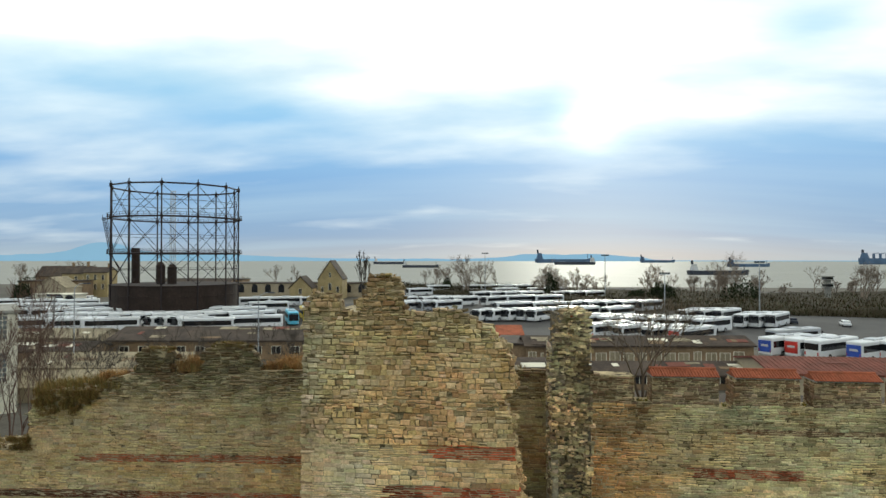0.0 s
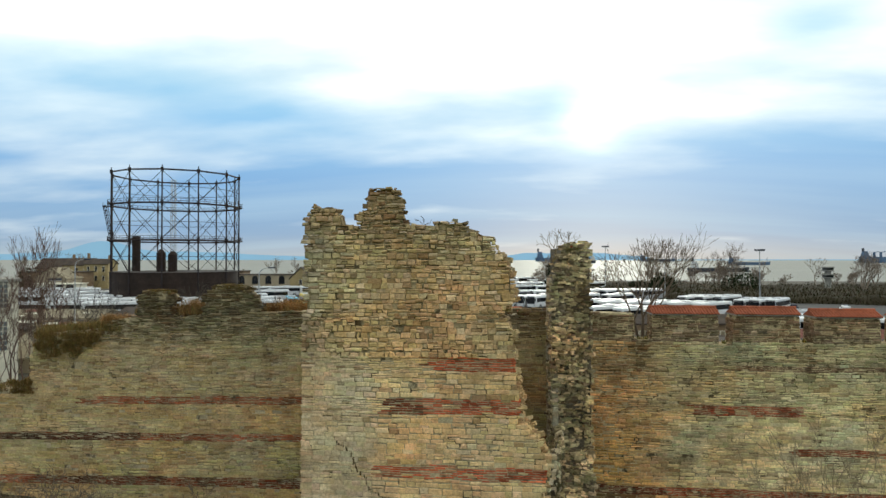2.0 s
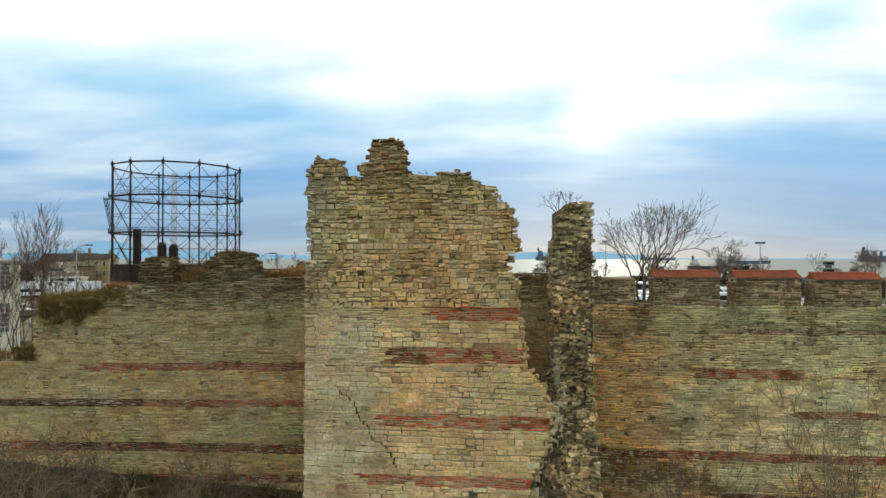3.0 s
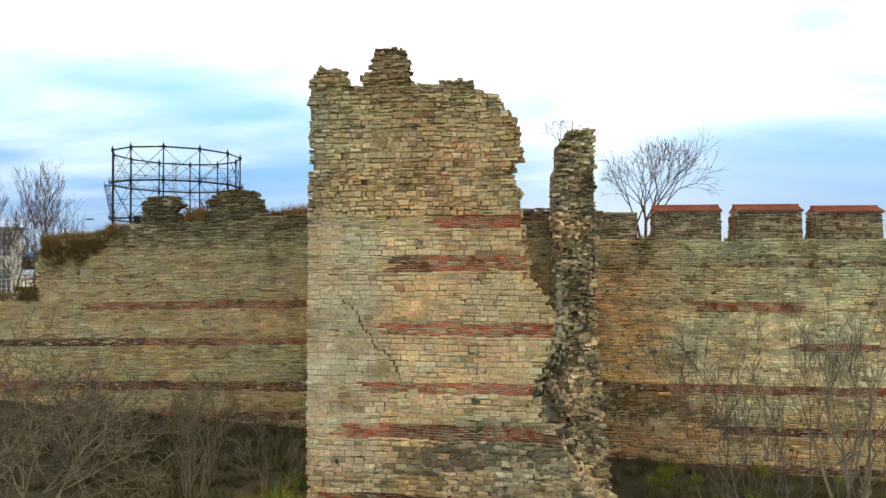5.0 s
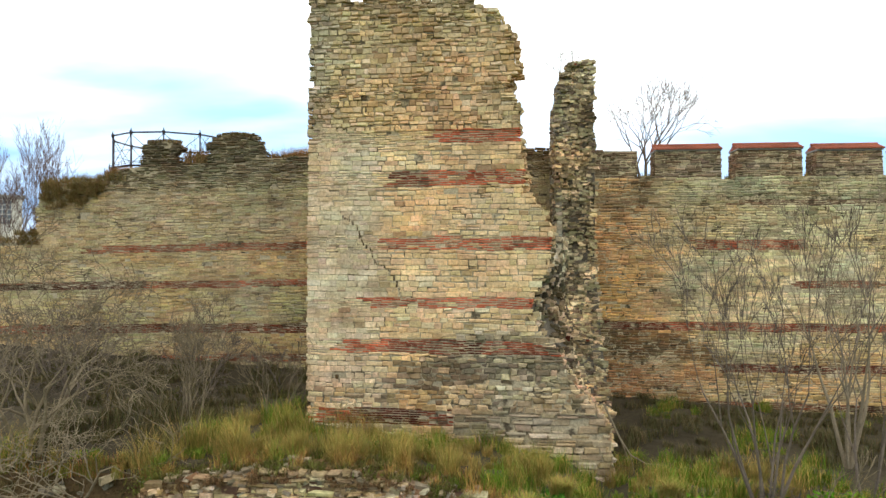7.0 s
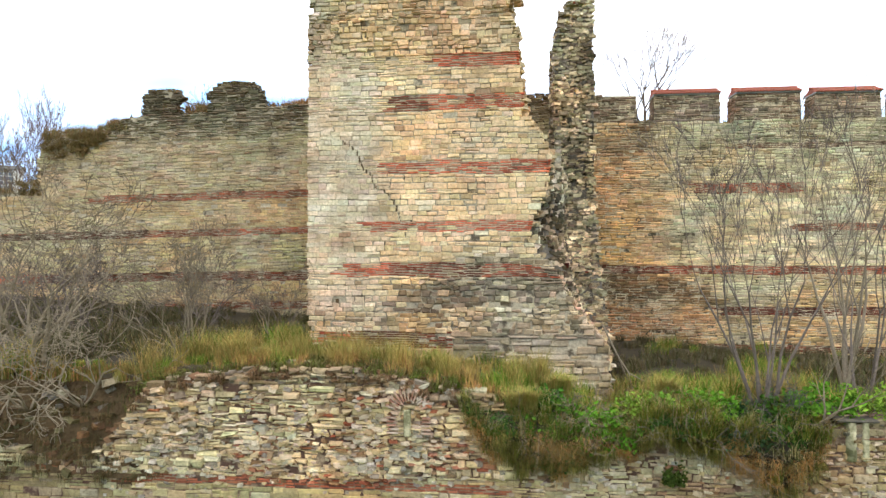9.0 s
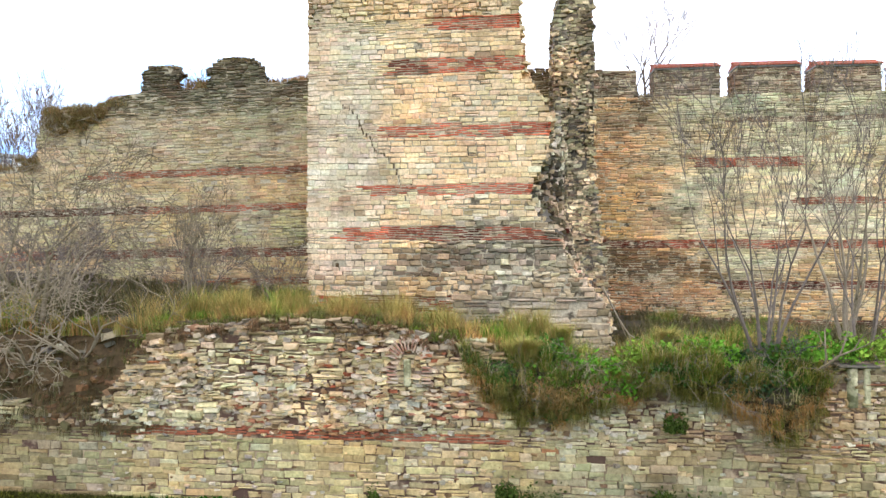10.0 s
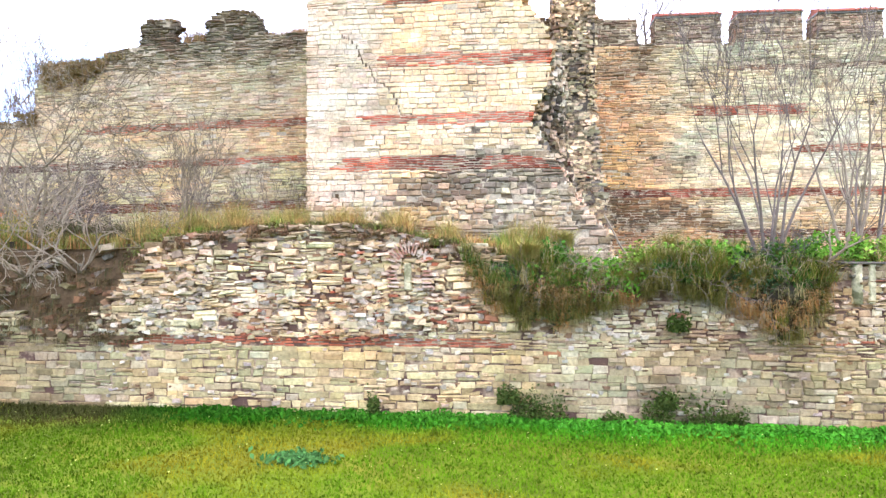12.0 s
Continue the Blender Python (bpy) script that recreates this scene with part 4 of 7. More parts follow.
    for _ in range(2700):
        z = rng.uniform(5.0, 20.7)
        u = rng.random()
        x = end_x(z, u)
        pts.append((x, front_of(z) + 0.3 * nz(x * 1.3, z * 1.1, 3.0) + 0.2 * (1 - 4 * (u - 0.5) ** 2) + rng.uniform(-0.03, 0.1), z))
    for _ in range(330):
        z = rng.uniform(5.0, 20.55)
        pts.append((6.2 if rng.random() < 0.4 else end_x(z, 0), rng.uniform(front_of(z), 33), z))
    for _ in range(420):
        xx = rng.uniform(4.9, 6.2)
        pts.append((xx, rng.uniform(30.3, 34.2), 20.55 - 0.5 * (xx < 5.15) + 0.18 * nz(xx * 2, 3.0) + rng.normal(0, 0.05)))
    v, f, t = chunk_mesh(pts, (0.1, 0.27), rng, lambda x, z, b, g: rubble_tint(x, z, b, g) * 1.2, flat=0.5, turn=0.22)
    tagged(mesh_object("rubble", v, f, STONE, spur, tint=t), kind="stuff")
    # inner face of that wall, still dressed
    recs = lay([(26, 4.6), (34.2, 4.6), (34.2, 19.0), (30.7, 19.0), (29.9, 14.0), (29.5, 11), (27.5, 8)], 0.0, 4.6, 19.0, 26, 34.2, rng, lambda x, z, b, g: speck(GREY * 0.75, g, 0.25), (0.16, 0.24), (0.25, 0.5))
    v, f, t = block_mesh(recs, rng)
    v = np.stack((4.54 + v[:, 1], v[:, 0], v[:, 2]), 1)
    tagged(mesh_object("inner_facing", v, f[:, ::-1], STONE, spur, tint=t), kind="stuff")
    # collapsed corner: a slope of fallen core between the face and the side wall
    def edge_x(z):
        pr = sorted(((zz, xx) for xx, zz in TOWER_EDGE if zz < 13.5))
        for (za, xa), (zb, xb) in zip(pr, pr[1:]):
            if za <= z <= zb:
                return xa + (xb - xa) * (z - za) / (zb - za)
        return pr[-1][1]
    vs = []
    zs = np.linspace(3.5, 12.6, 50)
    us = np.linspace(0, 1, 12)

    def slope_at(z, u):
        xa, ya = edge_x(z) - 0.12, 24.12
        xb, yb = 4.75, front_of(z) + 0.3
        bow = math.sin(math.pi * u)
        return Vector((xa + (xb - xa) * u ** 0.8 + 0.25 * bow, ya + (yb - ya) * u + 0.5 * bow * (z > 9) + 0.25 * nz(u * 4, z * 1.5, 8.0), z))
    for z in zs:
        vs += [slope_at(z, u) for u in us]
    w = len(us)
    fs = [(j * w + i, j * w + i + 1, (j + 1) * w + i + 1, (j + 1) * w + i) for j in range(len(zs) - 1) for i in range(w - 1)]
    slope = mesh_object("fallen_core", vs, fs, CORE_DARK, root, "slope of fallen rubble and mortar")
    pts = [tuple(slope_at(rng.uniform(4.5, 12.5), rng.random())) for _ in range(1000)]
    # rubble from 7.7 to 11.5 m darkened: the cavity's shade put into the tint
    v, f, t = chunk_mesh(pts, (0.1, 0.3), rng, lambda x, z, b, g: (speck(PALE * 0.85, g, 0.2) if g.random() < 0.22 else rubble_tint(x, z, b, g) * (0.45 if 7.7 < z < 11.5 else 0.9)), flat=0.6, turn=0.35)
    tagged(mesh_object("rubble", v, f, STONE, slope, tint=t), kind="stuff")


make_tower()


# ---------------------------------------------------------------- inner wall, both sides of the tower
LEFT_BASE = [(6.2, 17.0), (-8.4, 17.05), (-10.75, 17.0), (-14.1, 16.9), (-15.8, 16.85), (-18.0, 16.8), (-18.6, 16.75), (-19.3, 16.6), (-19.85, 16.2), (-20.85, 16.05), (-22.5, 15.95), (-23.7, 15.7), (-23.95, 15.0), (-24.15, 14.5), (-24.1, 13.3), (-24.8, 12.7), (-26.4, 12.6), (-29, 12.3), (-34, 12.2)]
MERLONS = [[(-10.75, 16.9), (-10.8, 17.4), (-10.92, 17.9), (-11.4, 18.34), (-12.63, 18.55), (-13.44, 18.46), (-14.1, 17.88), (-13.92, 17.4), (-14.0, 16.9)], [(-15.75, 16.85), (-15.92, 17.35), (-15.6, 17.7), (-15.63, 18.0), (-16.2, 18.25), (-17.4, 18.2), (-17.92, 17.8), (-17.7, 17.4), (-17.95, 16.85)]]
LEFT_TOP = LEFT_BASE[:3] + MERLONS[0] + MERLONS[1] + LEFT_BASE[5:]
LEFT = LEFT_TOP + [(-34, 3.5), (6.2, 3.5)]
RIGHT_TOP = [(30, 15.75), (25.0, 15.75), (25.0, 17.0), (21.6, 17.05), (21.55, 15.78), (20.8, 15.78), (20.74, 17.0), (17.7, 17.02), (17.64, 15.78), (17.02, 15.78), (16.98, 17.08), (13.9, 17.1), (13.8, 15.65), (13.12, 15.68), (13.08, 17.12), (9.88, 17.15), (9.86, 15.85), (8.98, 15.86), (8.97, 17.15), (6.25, 17.2)]
RIGHT = RIGHT_TOP + [(6.25, 3.2), (30, 3.2)]
WALL_Y = 34.34


def make_left():
    rng = np.random.default_rng(17)
    wall = part("wall_west", prism(shrink_outline(LEFT_BASE + [(-34, 3.5), (6.2, 3.5)], -14, 10, 0.1), WALL_Y + 0.03, 36.4), MORTAR, None, "ruined ancient stone wall with brick bands, overgrown top")
    tagged(wall, category="wall", kind="structure")
    for m in MERLONS:
        part("merlon_core", prism(shrink_outline(m, (m[0][0] + m[-1][0]) / 2, 17.3, 0.1), WALL_Y + 0.04, 35.0), MORTAR, wall)
    bands = [(5.93, 6.3, -34, 6), (7.55, 8.05, -34, 6), (10.03, 10.4, -34, 6), (12.02, 12.4, -21.5, -5)]
    recs = lay(LEFT, WALL_Y, 3.6, 18.6, -34, 6.2, rng, left_tint, (0.1, 0.2), (0.2, 0.6), bands, joint=0.022, proud=0.05, jitter=0.016, missing=0.035, ragged=0.12, sunk=0.012, wobble=1.9, split=0.25, slope=0.022, about=-14.0, flush=lambda x, z: 0.0 if z > 15.3 else max(0.0, min(0.9, 0.5 + 1.1 * nz(x * 0.3, z * 0.6, 62.0))), style=lambda x, z: (1, 1, 0.024, 0.09) if z > 15.4 else (1, 1.05, 0.018, 0.05))
    set_stones(recs, lambda x, z: -13.5 < x < -8.4 and 13.0 < z < 15.0, wall, rng)
    pts = along(LEFT_TOP, 0.2, rng, WALL_Y + 0.1, 36.3, 0.12, thin=lambda x, z: 35.0 if z > 17.08 else 36.3)
    v, f, t = chunk_mesh(pts, (0.12, 0.3), rng, lambda x, z, b, g: speck(BROWN * 0.55 if g.random() < 0.6 else GREY * 0.4, g, 0.3), flat=0.4, turn=0.3)
    tagged(mesh_object("broken_top", v, f, STONE, wall, tint=t), kind="stuff")


def make_right():
    rng = np.random.default_rng(27)
    wall = part("wall_east", prism(RIGHT, WALL_Y + 0.02, 35.5), MORTAR_FLUSH, None, "restored ancient stone wall with battlements and brick bands")
    tagged(wall, category="wall", kind="structure")
    bands = [(4.1, 4.42, 6, 30), (5.92, 6.28, 12.8, 30), (8.0, 8.42, 6, 30), (10.18, 10.54, 16.6, 30), (12.12, 12.58, 11.6, 17.0), (14.35, 14.6, 13.5, 30)]
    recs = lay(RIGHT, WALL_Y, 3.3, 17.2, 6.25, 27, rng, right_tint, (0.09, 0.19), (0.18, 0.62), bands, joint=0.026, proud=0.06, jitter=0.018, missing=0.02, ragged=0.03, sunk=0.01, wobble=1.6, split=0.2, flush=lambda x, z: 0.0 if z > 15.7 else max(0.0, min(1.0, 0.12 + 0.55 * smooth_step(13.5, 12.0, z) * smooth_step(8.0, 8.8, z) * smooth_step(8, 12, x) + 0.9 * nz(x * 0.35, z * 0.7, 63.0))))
    set_stones(recs, lambda x, z: 9.9 < x < 17 and 15.75 < z < 17.1, wall, rng)
    # sides of the merlons that face along the wall
    for a, z1 in ((9.86, 17.1), (13.82, 17.05), (17.65, 17.0), (21.57, 17.0)):
        side = lay([(34.4, 15.75), (35.48, 15.75), (35.48, z1), (34.4, z1)], 0.0, 15.75, z1, 34.4, 35.48, rng, lambda x, z, b, g: speck(blend((1, BROWN * 0.9), (1, GREY * 0.6), (0.6, PINK * 0.6)), g, 0.25), (0.12, 0.2), (0.2, 0.45), jitter=0.012, missing=0.0, deep=0.1, ragged=0.0)
        v, f, t = block_mesh(side, rng)
        tagged(mesh_object("merlon_side", np.stack((a + v[:, 1], v[:, 0], v[:, 2]), 1), f[:, ::-1], STONE, wall, tint=t), kind="stuff")
    # wall walk behind the battlements
    part("wall_walk", box((6.25, 35.5, 3.2), (30, 38.0, 15.6)), ROOF_DARK, wall)
    for a, b in ((9.84, 13.12), (13.87, 17.02), (17.67, 20.78), (21.56, 25.04)):
        z = 17.14 if a < 17 else 17.05
        cap = part("coping", prism([(a, z - 0.02), (b, z - 0.02), (b, z + 0.05), (a, z + 0.05)], WALL_Y - 0.06, 35.56), CONCRETE, wall)
        bm = bmesh.new()
        vv = [bm.verts.new(p) for p in ((a, WALL_Y - 0.12, z + 0.05), (b, WALL_Y - 0.12, z + 0.05), (b, 34.92, z + 0.34), (a, 34.92, z + 0.34), (a, 35.6, z + 0.05), (b, 35.6, z + 0.05))]
        for q in ((0, 1, 2, 3), (3, 2, 5, 4), (0, 3, 4), (1, 5, 2), (0, 4, 5, 1)):
            bm.faces.new([vv[i] for i in q])
        roof = part("tile_bed", bm, TILE, cap, "small red tiled roof on a merlon")
        bm = bmesh.new()
        x = a + 0.1
        while x < b:
            add_cyl(bm, (x, WALL_Y - 0.15, z + 0.06), (x, 34.92, z + 0.36), 0.04, n=6)
            add_cyl(bm, (x, 35.62, z + 0.06), (x, 34.92, z + 0.36), 0.04, n=6)
            x += 0.15
        part("cover_tiles", bm, TILE, cap)
        part("ridge_tile", add_cyl(bmesh.new(), (a - 0.03, 34.92, z + 0.36), (b + 0.03, 34.92, z + 0.36), 0.075, n=8), TILE, cap)


make_left()
make_right()


# ---------------------------------------------------------------- low outer wall
OUTER = OUTER_TOP + [(-15, 0.5), (14.5, 0.5)]
OUT_Y = 17.68


def outer_style(x, z):
    if z > 3.05 and x < 2.4:
        return 1, 0.9, 0.034, 0.14
    if x > 2.4 and z > 1.5 or z > 3.05:
        return 1, 0.85, 0.02, 0.08
    return 1, 1.0, 0.022, 0.05


def make_outer():
    rng = np.random.default_rng(37)
    wall = part("wall_outer", prism(shrink_outline(OUTER, -1, 2.5, 0.12), OUT_Y + 0.03, 19.3), MORTAR_PINK, None, "low ruined stone wall with weathered blocks and a red brick band")
    tagged(wall, category="wall", kind="structure")
    bands = [(2.78, 3.0, -9.0, 2.2), (2.98, 3.2, 9.6, 14.5)]
    recs = lay(OUTER, OUT_Y, 0.7, 3.05, -14.5, 14.5, rng, outer_tint, (0.17, 0.26), (0.26, 0.6), bands, joint=0.016, missing=0.03, style=outer_style, sunk=0.022, wobble=2.4, split=0.24, flush=lambda x, z: max(0.0, min(0.95, (0.1 if x > 8.3 else 0.65 if x > 2.2 else 0.4) + 1.2 * nz(x * 0.5, z * 0.8, 64.0))))
    recs += lay(OUTER, OUT_Y, 3.05, 6.1, -14.5, 14.5, rng, outer_tint, (0.1, 0.25), (0.14, 0.6), (), joint=0.036, missing=0.07, style=outer_style, sunk=0.02, wobble=2.6, split=0.4, ragged=0.2, flush=lambda x, z: max(0.0, min(0.85, 0.12 + 1.5 * nz(x * 0.6, z * 0.8, 65.0))))
    set_stones(recs, lambda x, z: -5.2 < x < 2.2 and 1.9 < z < 5.4, wall, rng)
    pts = along(OUTER_TOP, 0.2, rng, OUT_Y + 0.1, 19.2, 0.05, lambda x, z: x < 2.6 or x > 9)
    v, f, t = chunk_mesh(pts, (0.1, 0.3), rng, lambda x, z, b, g: speck((BROWN * 0.8, GREY * 0.5, PALE * 0.55, BROWN * 0.6)[g.integers(0, 4)], g, 0.3), flat=0.4, turn=0.4)
    tagged(mesh_object("broken_top", v, f, STONE, wall, tint=t), kind="stuff")
    # small packing stones and brick bits between the courses
    pts = []
    while len(pts) < 1900:
        x, z = rng.uniform(-9, 12), rng.uniform(1.2, 5.9)
        if inside(OUTER, x, z) and (z > 3.0 or rng.random() < 0.25):
            pts.append((x, OUT_Y + rng.uniform(0.0, 0.06), z))
    v, f, t = chunk_mesh(pts, (0.05, 0.17), rng, lambda x, z, b, g: speck((PALE * 0.8, GREY * 0.75, CREAM * 0.75, CREAM * 0.6, PALE * 0.7, BROWN * 0.9, PALE * 0.6)[g.integers(0, 7)] * (1 - 0.5 * smooth_step(0.6, 0.2, top_of(x) - z)), g, 0.25), flat=0.55, turn=0.3)
    tagged(mesh_object("packing", v, f, STONE, wall, tint=t), kind="stuff")
    # lumps of old mortar and broken stone on the torn face, and smears of brick dust and brick bits
    pts = []
    while len(pts) < 420:
        x, z = rng.uniform(-8.2, 0.5), rng.uniform(3.2, 5.6)
        if inside(OUTER, x, z) and nz(x * 0.7, z * 0.9, 67.0) > -0.05:
            pts.append((x, OUT_Y - rng.uniform(-0.06, 0.03), z))
    v, f, t = chunk_mesh(pts, (0.08, 0.24), rng, lambda x, z, b, g: speck((PALE * 0.9, PALE * 0.8, GREY * 0.8, CREAM * 0.75)[g.integers(0, 4)], g, 0.2), flat=0.5, turn=0.25)
    tagged(mesh_object("mortar_lumps", v, f, STONE, wall, tint=t), kind="stuff")
    pts = []
    while len(pts) < 210:
        x, z = rng.uniform(-5.0, 2.2), rng.uniform(2.95, 5.3)
        if inside(OUTER, x, z) and nz(x * 0.8, z * 1.2, 43.0) > 0.02:
            pts.append((x, OUT_Y - rng.uniform(-0.07, 0.02), z))
    v, f, t = chunk_mesh(pts, (0.07, 0.22), rng, lambda x, z, b, g: speck((blend((1, BRICK_C), (0.6, BROWN)) * 0.75, blend((1.3, PINK), (0.7, BRICK_C)) * 0.75, BROWN * 1.1)[g.integers(0, 3)], g, 0.3), flat=0.35, turn=0.2)
    tagged(mesh_object("brick_bits", v, f, STONE, wall, tint=t), kind="stuff")
    return wall


make_outer()


# ---------------------------------------------------------------- town behind the wall: its grid is turned against the wall
TURN = math.atan2(0.101, 0.995)


def lot(u, v, z=TOWN_Z, heading=0.0):
    """A pose in the town's grid: u metres across, v metres ahead of the origin of the grid."""
    c, s = math.cos(TURN), math.sin(TURN)
    return pose(2.5 + u * c - v * s, 1.2 + v * c + u * s, z, 0, 0, math.degrees(TURN) + heading)


K = 0.87


def town(u, v, z=5.0, heading=0.0):
    """The same for the drawing of the town, which is at a scale of its own."""
    return lot(u * K, v * K, 23.2 - (23.2 - z) * K, heading) @ Matrix.Scale(K, 4)


def make_car_park():
    bm = bmesh.new()
    for lo, hi in (((-165, 118, 0.0), (-30, 250, 0.05)), ((-30, 125, 0.0), (110, 372, 0.05)), ((110, 125, 0.0), (190, 330, 0.05))):
        add_box(bm, lo, hi)
    ob = part("road", bm, ASPHALT, None, "wide grey asphalt coach park")
    ob.matrix_basis = town(0, 0, 4.99)
    tagged(ob, category="road", kind="structure")


make_car_park()


def make_bus(name, label, paint, back=None, length=11.2, height=3.2):
    """A coach: x is its heading."""
    hw, ln = 1.18, length / 2
    root = thing(name, label, "bus", Matrix.Identity(4), "coaches in the coach park")
    body = part("body", box((-ln, -hw, 0.35), (ln, hw, height), 0.22, 2), paint, root, smooth=False)
    for sgn in (-1, 1):
        y0, y1 = sorted((sgn * (hw - 0.05), sgn * (hw + 0.012)))
        band = part("side_window", box((-ln + 0.5, y0, 1.6), (ln - 0.9, y1, 2.6), 0.0), GLASS_DARK, root)
        bm = bmesh.new()
        for i in range(1, 6):
            x = -ln + 0.5 + i * (length - 1.4) / 6
            add_box(bm, (x - 0.03, min(y0, y1) - 0.004, 1.6), (x + 0.03, max(y0, y1) + 0.004, 2.6))
        part("window_pillar", bm, RUBBER, band)
        for x in (-ln + 2.9, ln - 2.6):
            wheel = part("wheel", add_cyl(bmesh.new(), (x, sgn * (hw - 0.28), 0.5), (x, sgn * (hw + 0.02), 0.5), 0.5, n=14), RUBBER, root)
            part("rim", add_cyl(bmesh.new(), (x, sgn * (hw - 0.02), 0.5), (x, sgn * (hw + 0.035), 0.5), 0.26, n=10), METAL, wheel)
        part("mirror", box((ln - 0.1, sgn * (hw + 0.12) - 0.09, 1.9), (ln + 0.18, sgn * (hw + 0.12) + 0.09, 2.6), 0.04), RUBBER, root)
    part("windscreen", box((ln - 0.1, -hw + 0.12, 1.2), (ln + 0.012, hw - 0.12, 2.68), 0.0), GLASS_DARK, root)
    part("destination_panel", box((ln - 0.08, -hw + 0.2, 2.72), (ln + 0.01, hw - 0.2, 2.95)), RUBBER, root)
    for y in (-0.95, 0.95):
        part("headlight", box((ln - 0.05, y - 0.18, 0.75), (ln + 0.014, y + 0.18, 0.95), 0.0), METAL, root)
        part("tail_light", box((-ln - 0.012, y - 0.1, 0.9), (-ln + 0.05, y + 0.1, 1.4)), RED, root)
    part("rear_panel", box((-ln - 0.012, -hw + 0.14, 0.9 if back else 1.7), (-ln + 0.06, hw - 0.14, 2.7)), back or GLASS_DARK, root)
    if back:
        part("rear_emblem", box((-ln - 0.02, -0.6, 1.75), (-ln + 0.05, 0.6, 2.1), 0.0), SHIP_WHITE, root)
    unit = part("roof_unit", box((-1.6, -0.85, height - 0.03), (1.0, 0.85, height + 0.2), 0.06), BUS_SILVER, root)
    part("roof_hatch", box((2.6, -0.4, height - 0.02), (3.4, 0.4, height + 0.07), 0.02), BUS_SILVER, root)
    return root


def make_buses():
    rng = np.random.default_rng(5)
    kinds = {
        "w": make_bus("coach", "white coach with dark tinted side windows", BUS_WHITE),
        "m": make_bus("minibus", "white midibus with dark tinted windows", BUS_WHITE, None, 8.0, 3.0),
        "b": make_bus("coach", "white coach with a blue rear panel", BUS_WHITE, BLUE),
        "r": make_bus("coach", "white coach with a red rear panel", BUS_WHITE, RED),
        "y": make_bus("coach", "yellow coach with dark tinted windows", BUS_YELLOW),
        "c": make_bus("coach", "light blue coach with dark tinted windows", BUS_CYAN),
        "s": make_bus("coach", "silver grey coach with dark tinted windows", BUS_SILVER),
    }
    used = set()

    def put(kind, u, v, heading):
        m = lot(u, v, TOWN_Z + 0.05, heading)
        if kind not in used:
            used.add(kind)
            kinds[kind].matrix_basis = m
        else:
            copy_thing(kinds[kind], m)

    # rear ends with coloured panels, heading away to the right
    for kind, u, v, h in (("b", 55.7, 103.0, 30), ("r", 59.1, 101.6, 30), ("w", 61.0, 99.4, 30), ("b", 66.3, 97.5, 29), ("w", 71.6, 98.0, 29), ("s", 62.5, 113, 22)):
        put(kind, u, v, h)
    # coaches whose sides show behind the sheds
    for kind, u, v, h in (("r", 45.6, 115.6, 34), ("w", 56.5, 133.0, 34), ("w", 41.5, 118, 34), ("w", 37.0, 121, 34), ("w", 52.0, 135, 34), ("w", 47.5, 136, 34), ("w", 43.0, 137.5, 34), ("w", 32.5, 124, 34), ("w", 38.5, 139, 34), ("w", 34.0, 141, 34)):
        put(kind, u, v, h)
    for u in (69.4, 72.8, 76.4):
        put("w", u, 144.7, 227)
    for u in (61.5, 65.6, 70.0):
        put("w", u, 156, 222)
    # rows in the middle: windscreens towards the wall
    rows = ((158, 10.5, 28, 230, 3.6, 0.0), (163, 31, 50, 216, 4.8, 0.1), (186, -12, 5, 222, 4.4, 0.1), (180, 20, 34, 196, 10.5, 0.0), (185, 40, 62, 216, 5.2, 0.3), (206, -13, 22, 224, 5.0, 0.25), (213, 26, 62, 200, 9.5, 0.3), (234, -15, 62, 214, 6.0, 0.3), (262, -17, 56, 208, 7.2, 0.35), (291, -18, 42, 205, 8.0, 0.4))
    for v, u0, u1, h, step, gap in rows:
        u = u0
        while u < u1:
            if rng.random() >= gap:
                kind = "m" if v < 161 and u < 24 else "s" if rng.random() < 0.05 else "w"
                put(kind, u + rng.uniform(-0.15, 0.15), v + rng.uniform(-0.7, 0.7) + 0.08 * (u - u0), h + rng.uniform(-4, 4))
            u += step
    # rows before and beside the gas holder
    for v, u0, u1, h, step in ((134, -84.5, -64, 203, 7.3), (146, -86, -60, 214, 5.0), (150, -56, -40, 212, 5.4), (160, -104, -62, 212, 5.6), (163, -58, -46, 205, 7.0), (175, -118, -92, 214, 5.2), (192, -134, -104, 210, 6.0)):
        u = u0
        while u < u1:
            if rng.random() > 0.06:
                put("w", u, v + rng.uniform(-0.8, 0.8), h + rng.uniform(-4, 4))
            u += step
    for u in (-61.6, -58.8, -56.0):
        put("m", u, 140, 238)
    put("w", -49.5, 133, 190)
    put("w", -40.8, 139, 196)
    put("c", -36.0, 151, 288)
    put("y", -34.8, 161, 288)
    put("w", -50, 182, 200)
    put("w", -60, 203, 200)
    put("w", -51, 205, 200)
    put("m", -43, 207, 200)


make_buses()


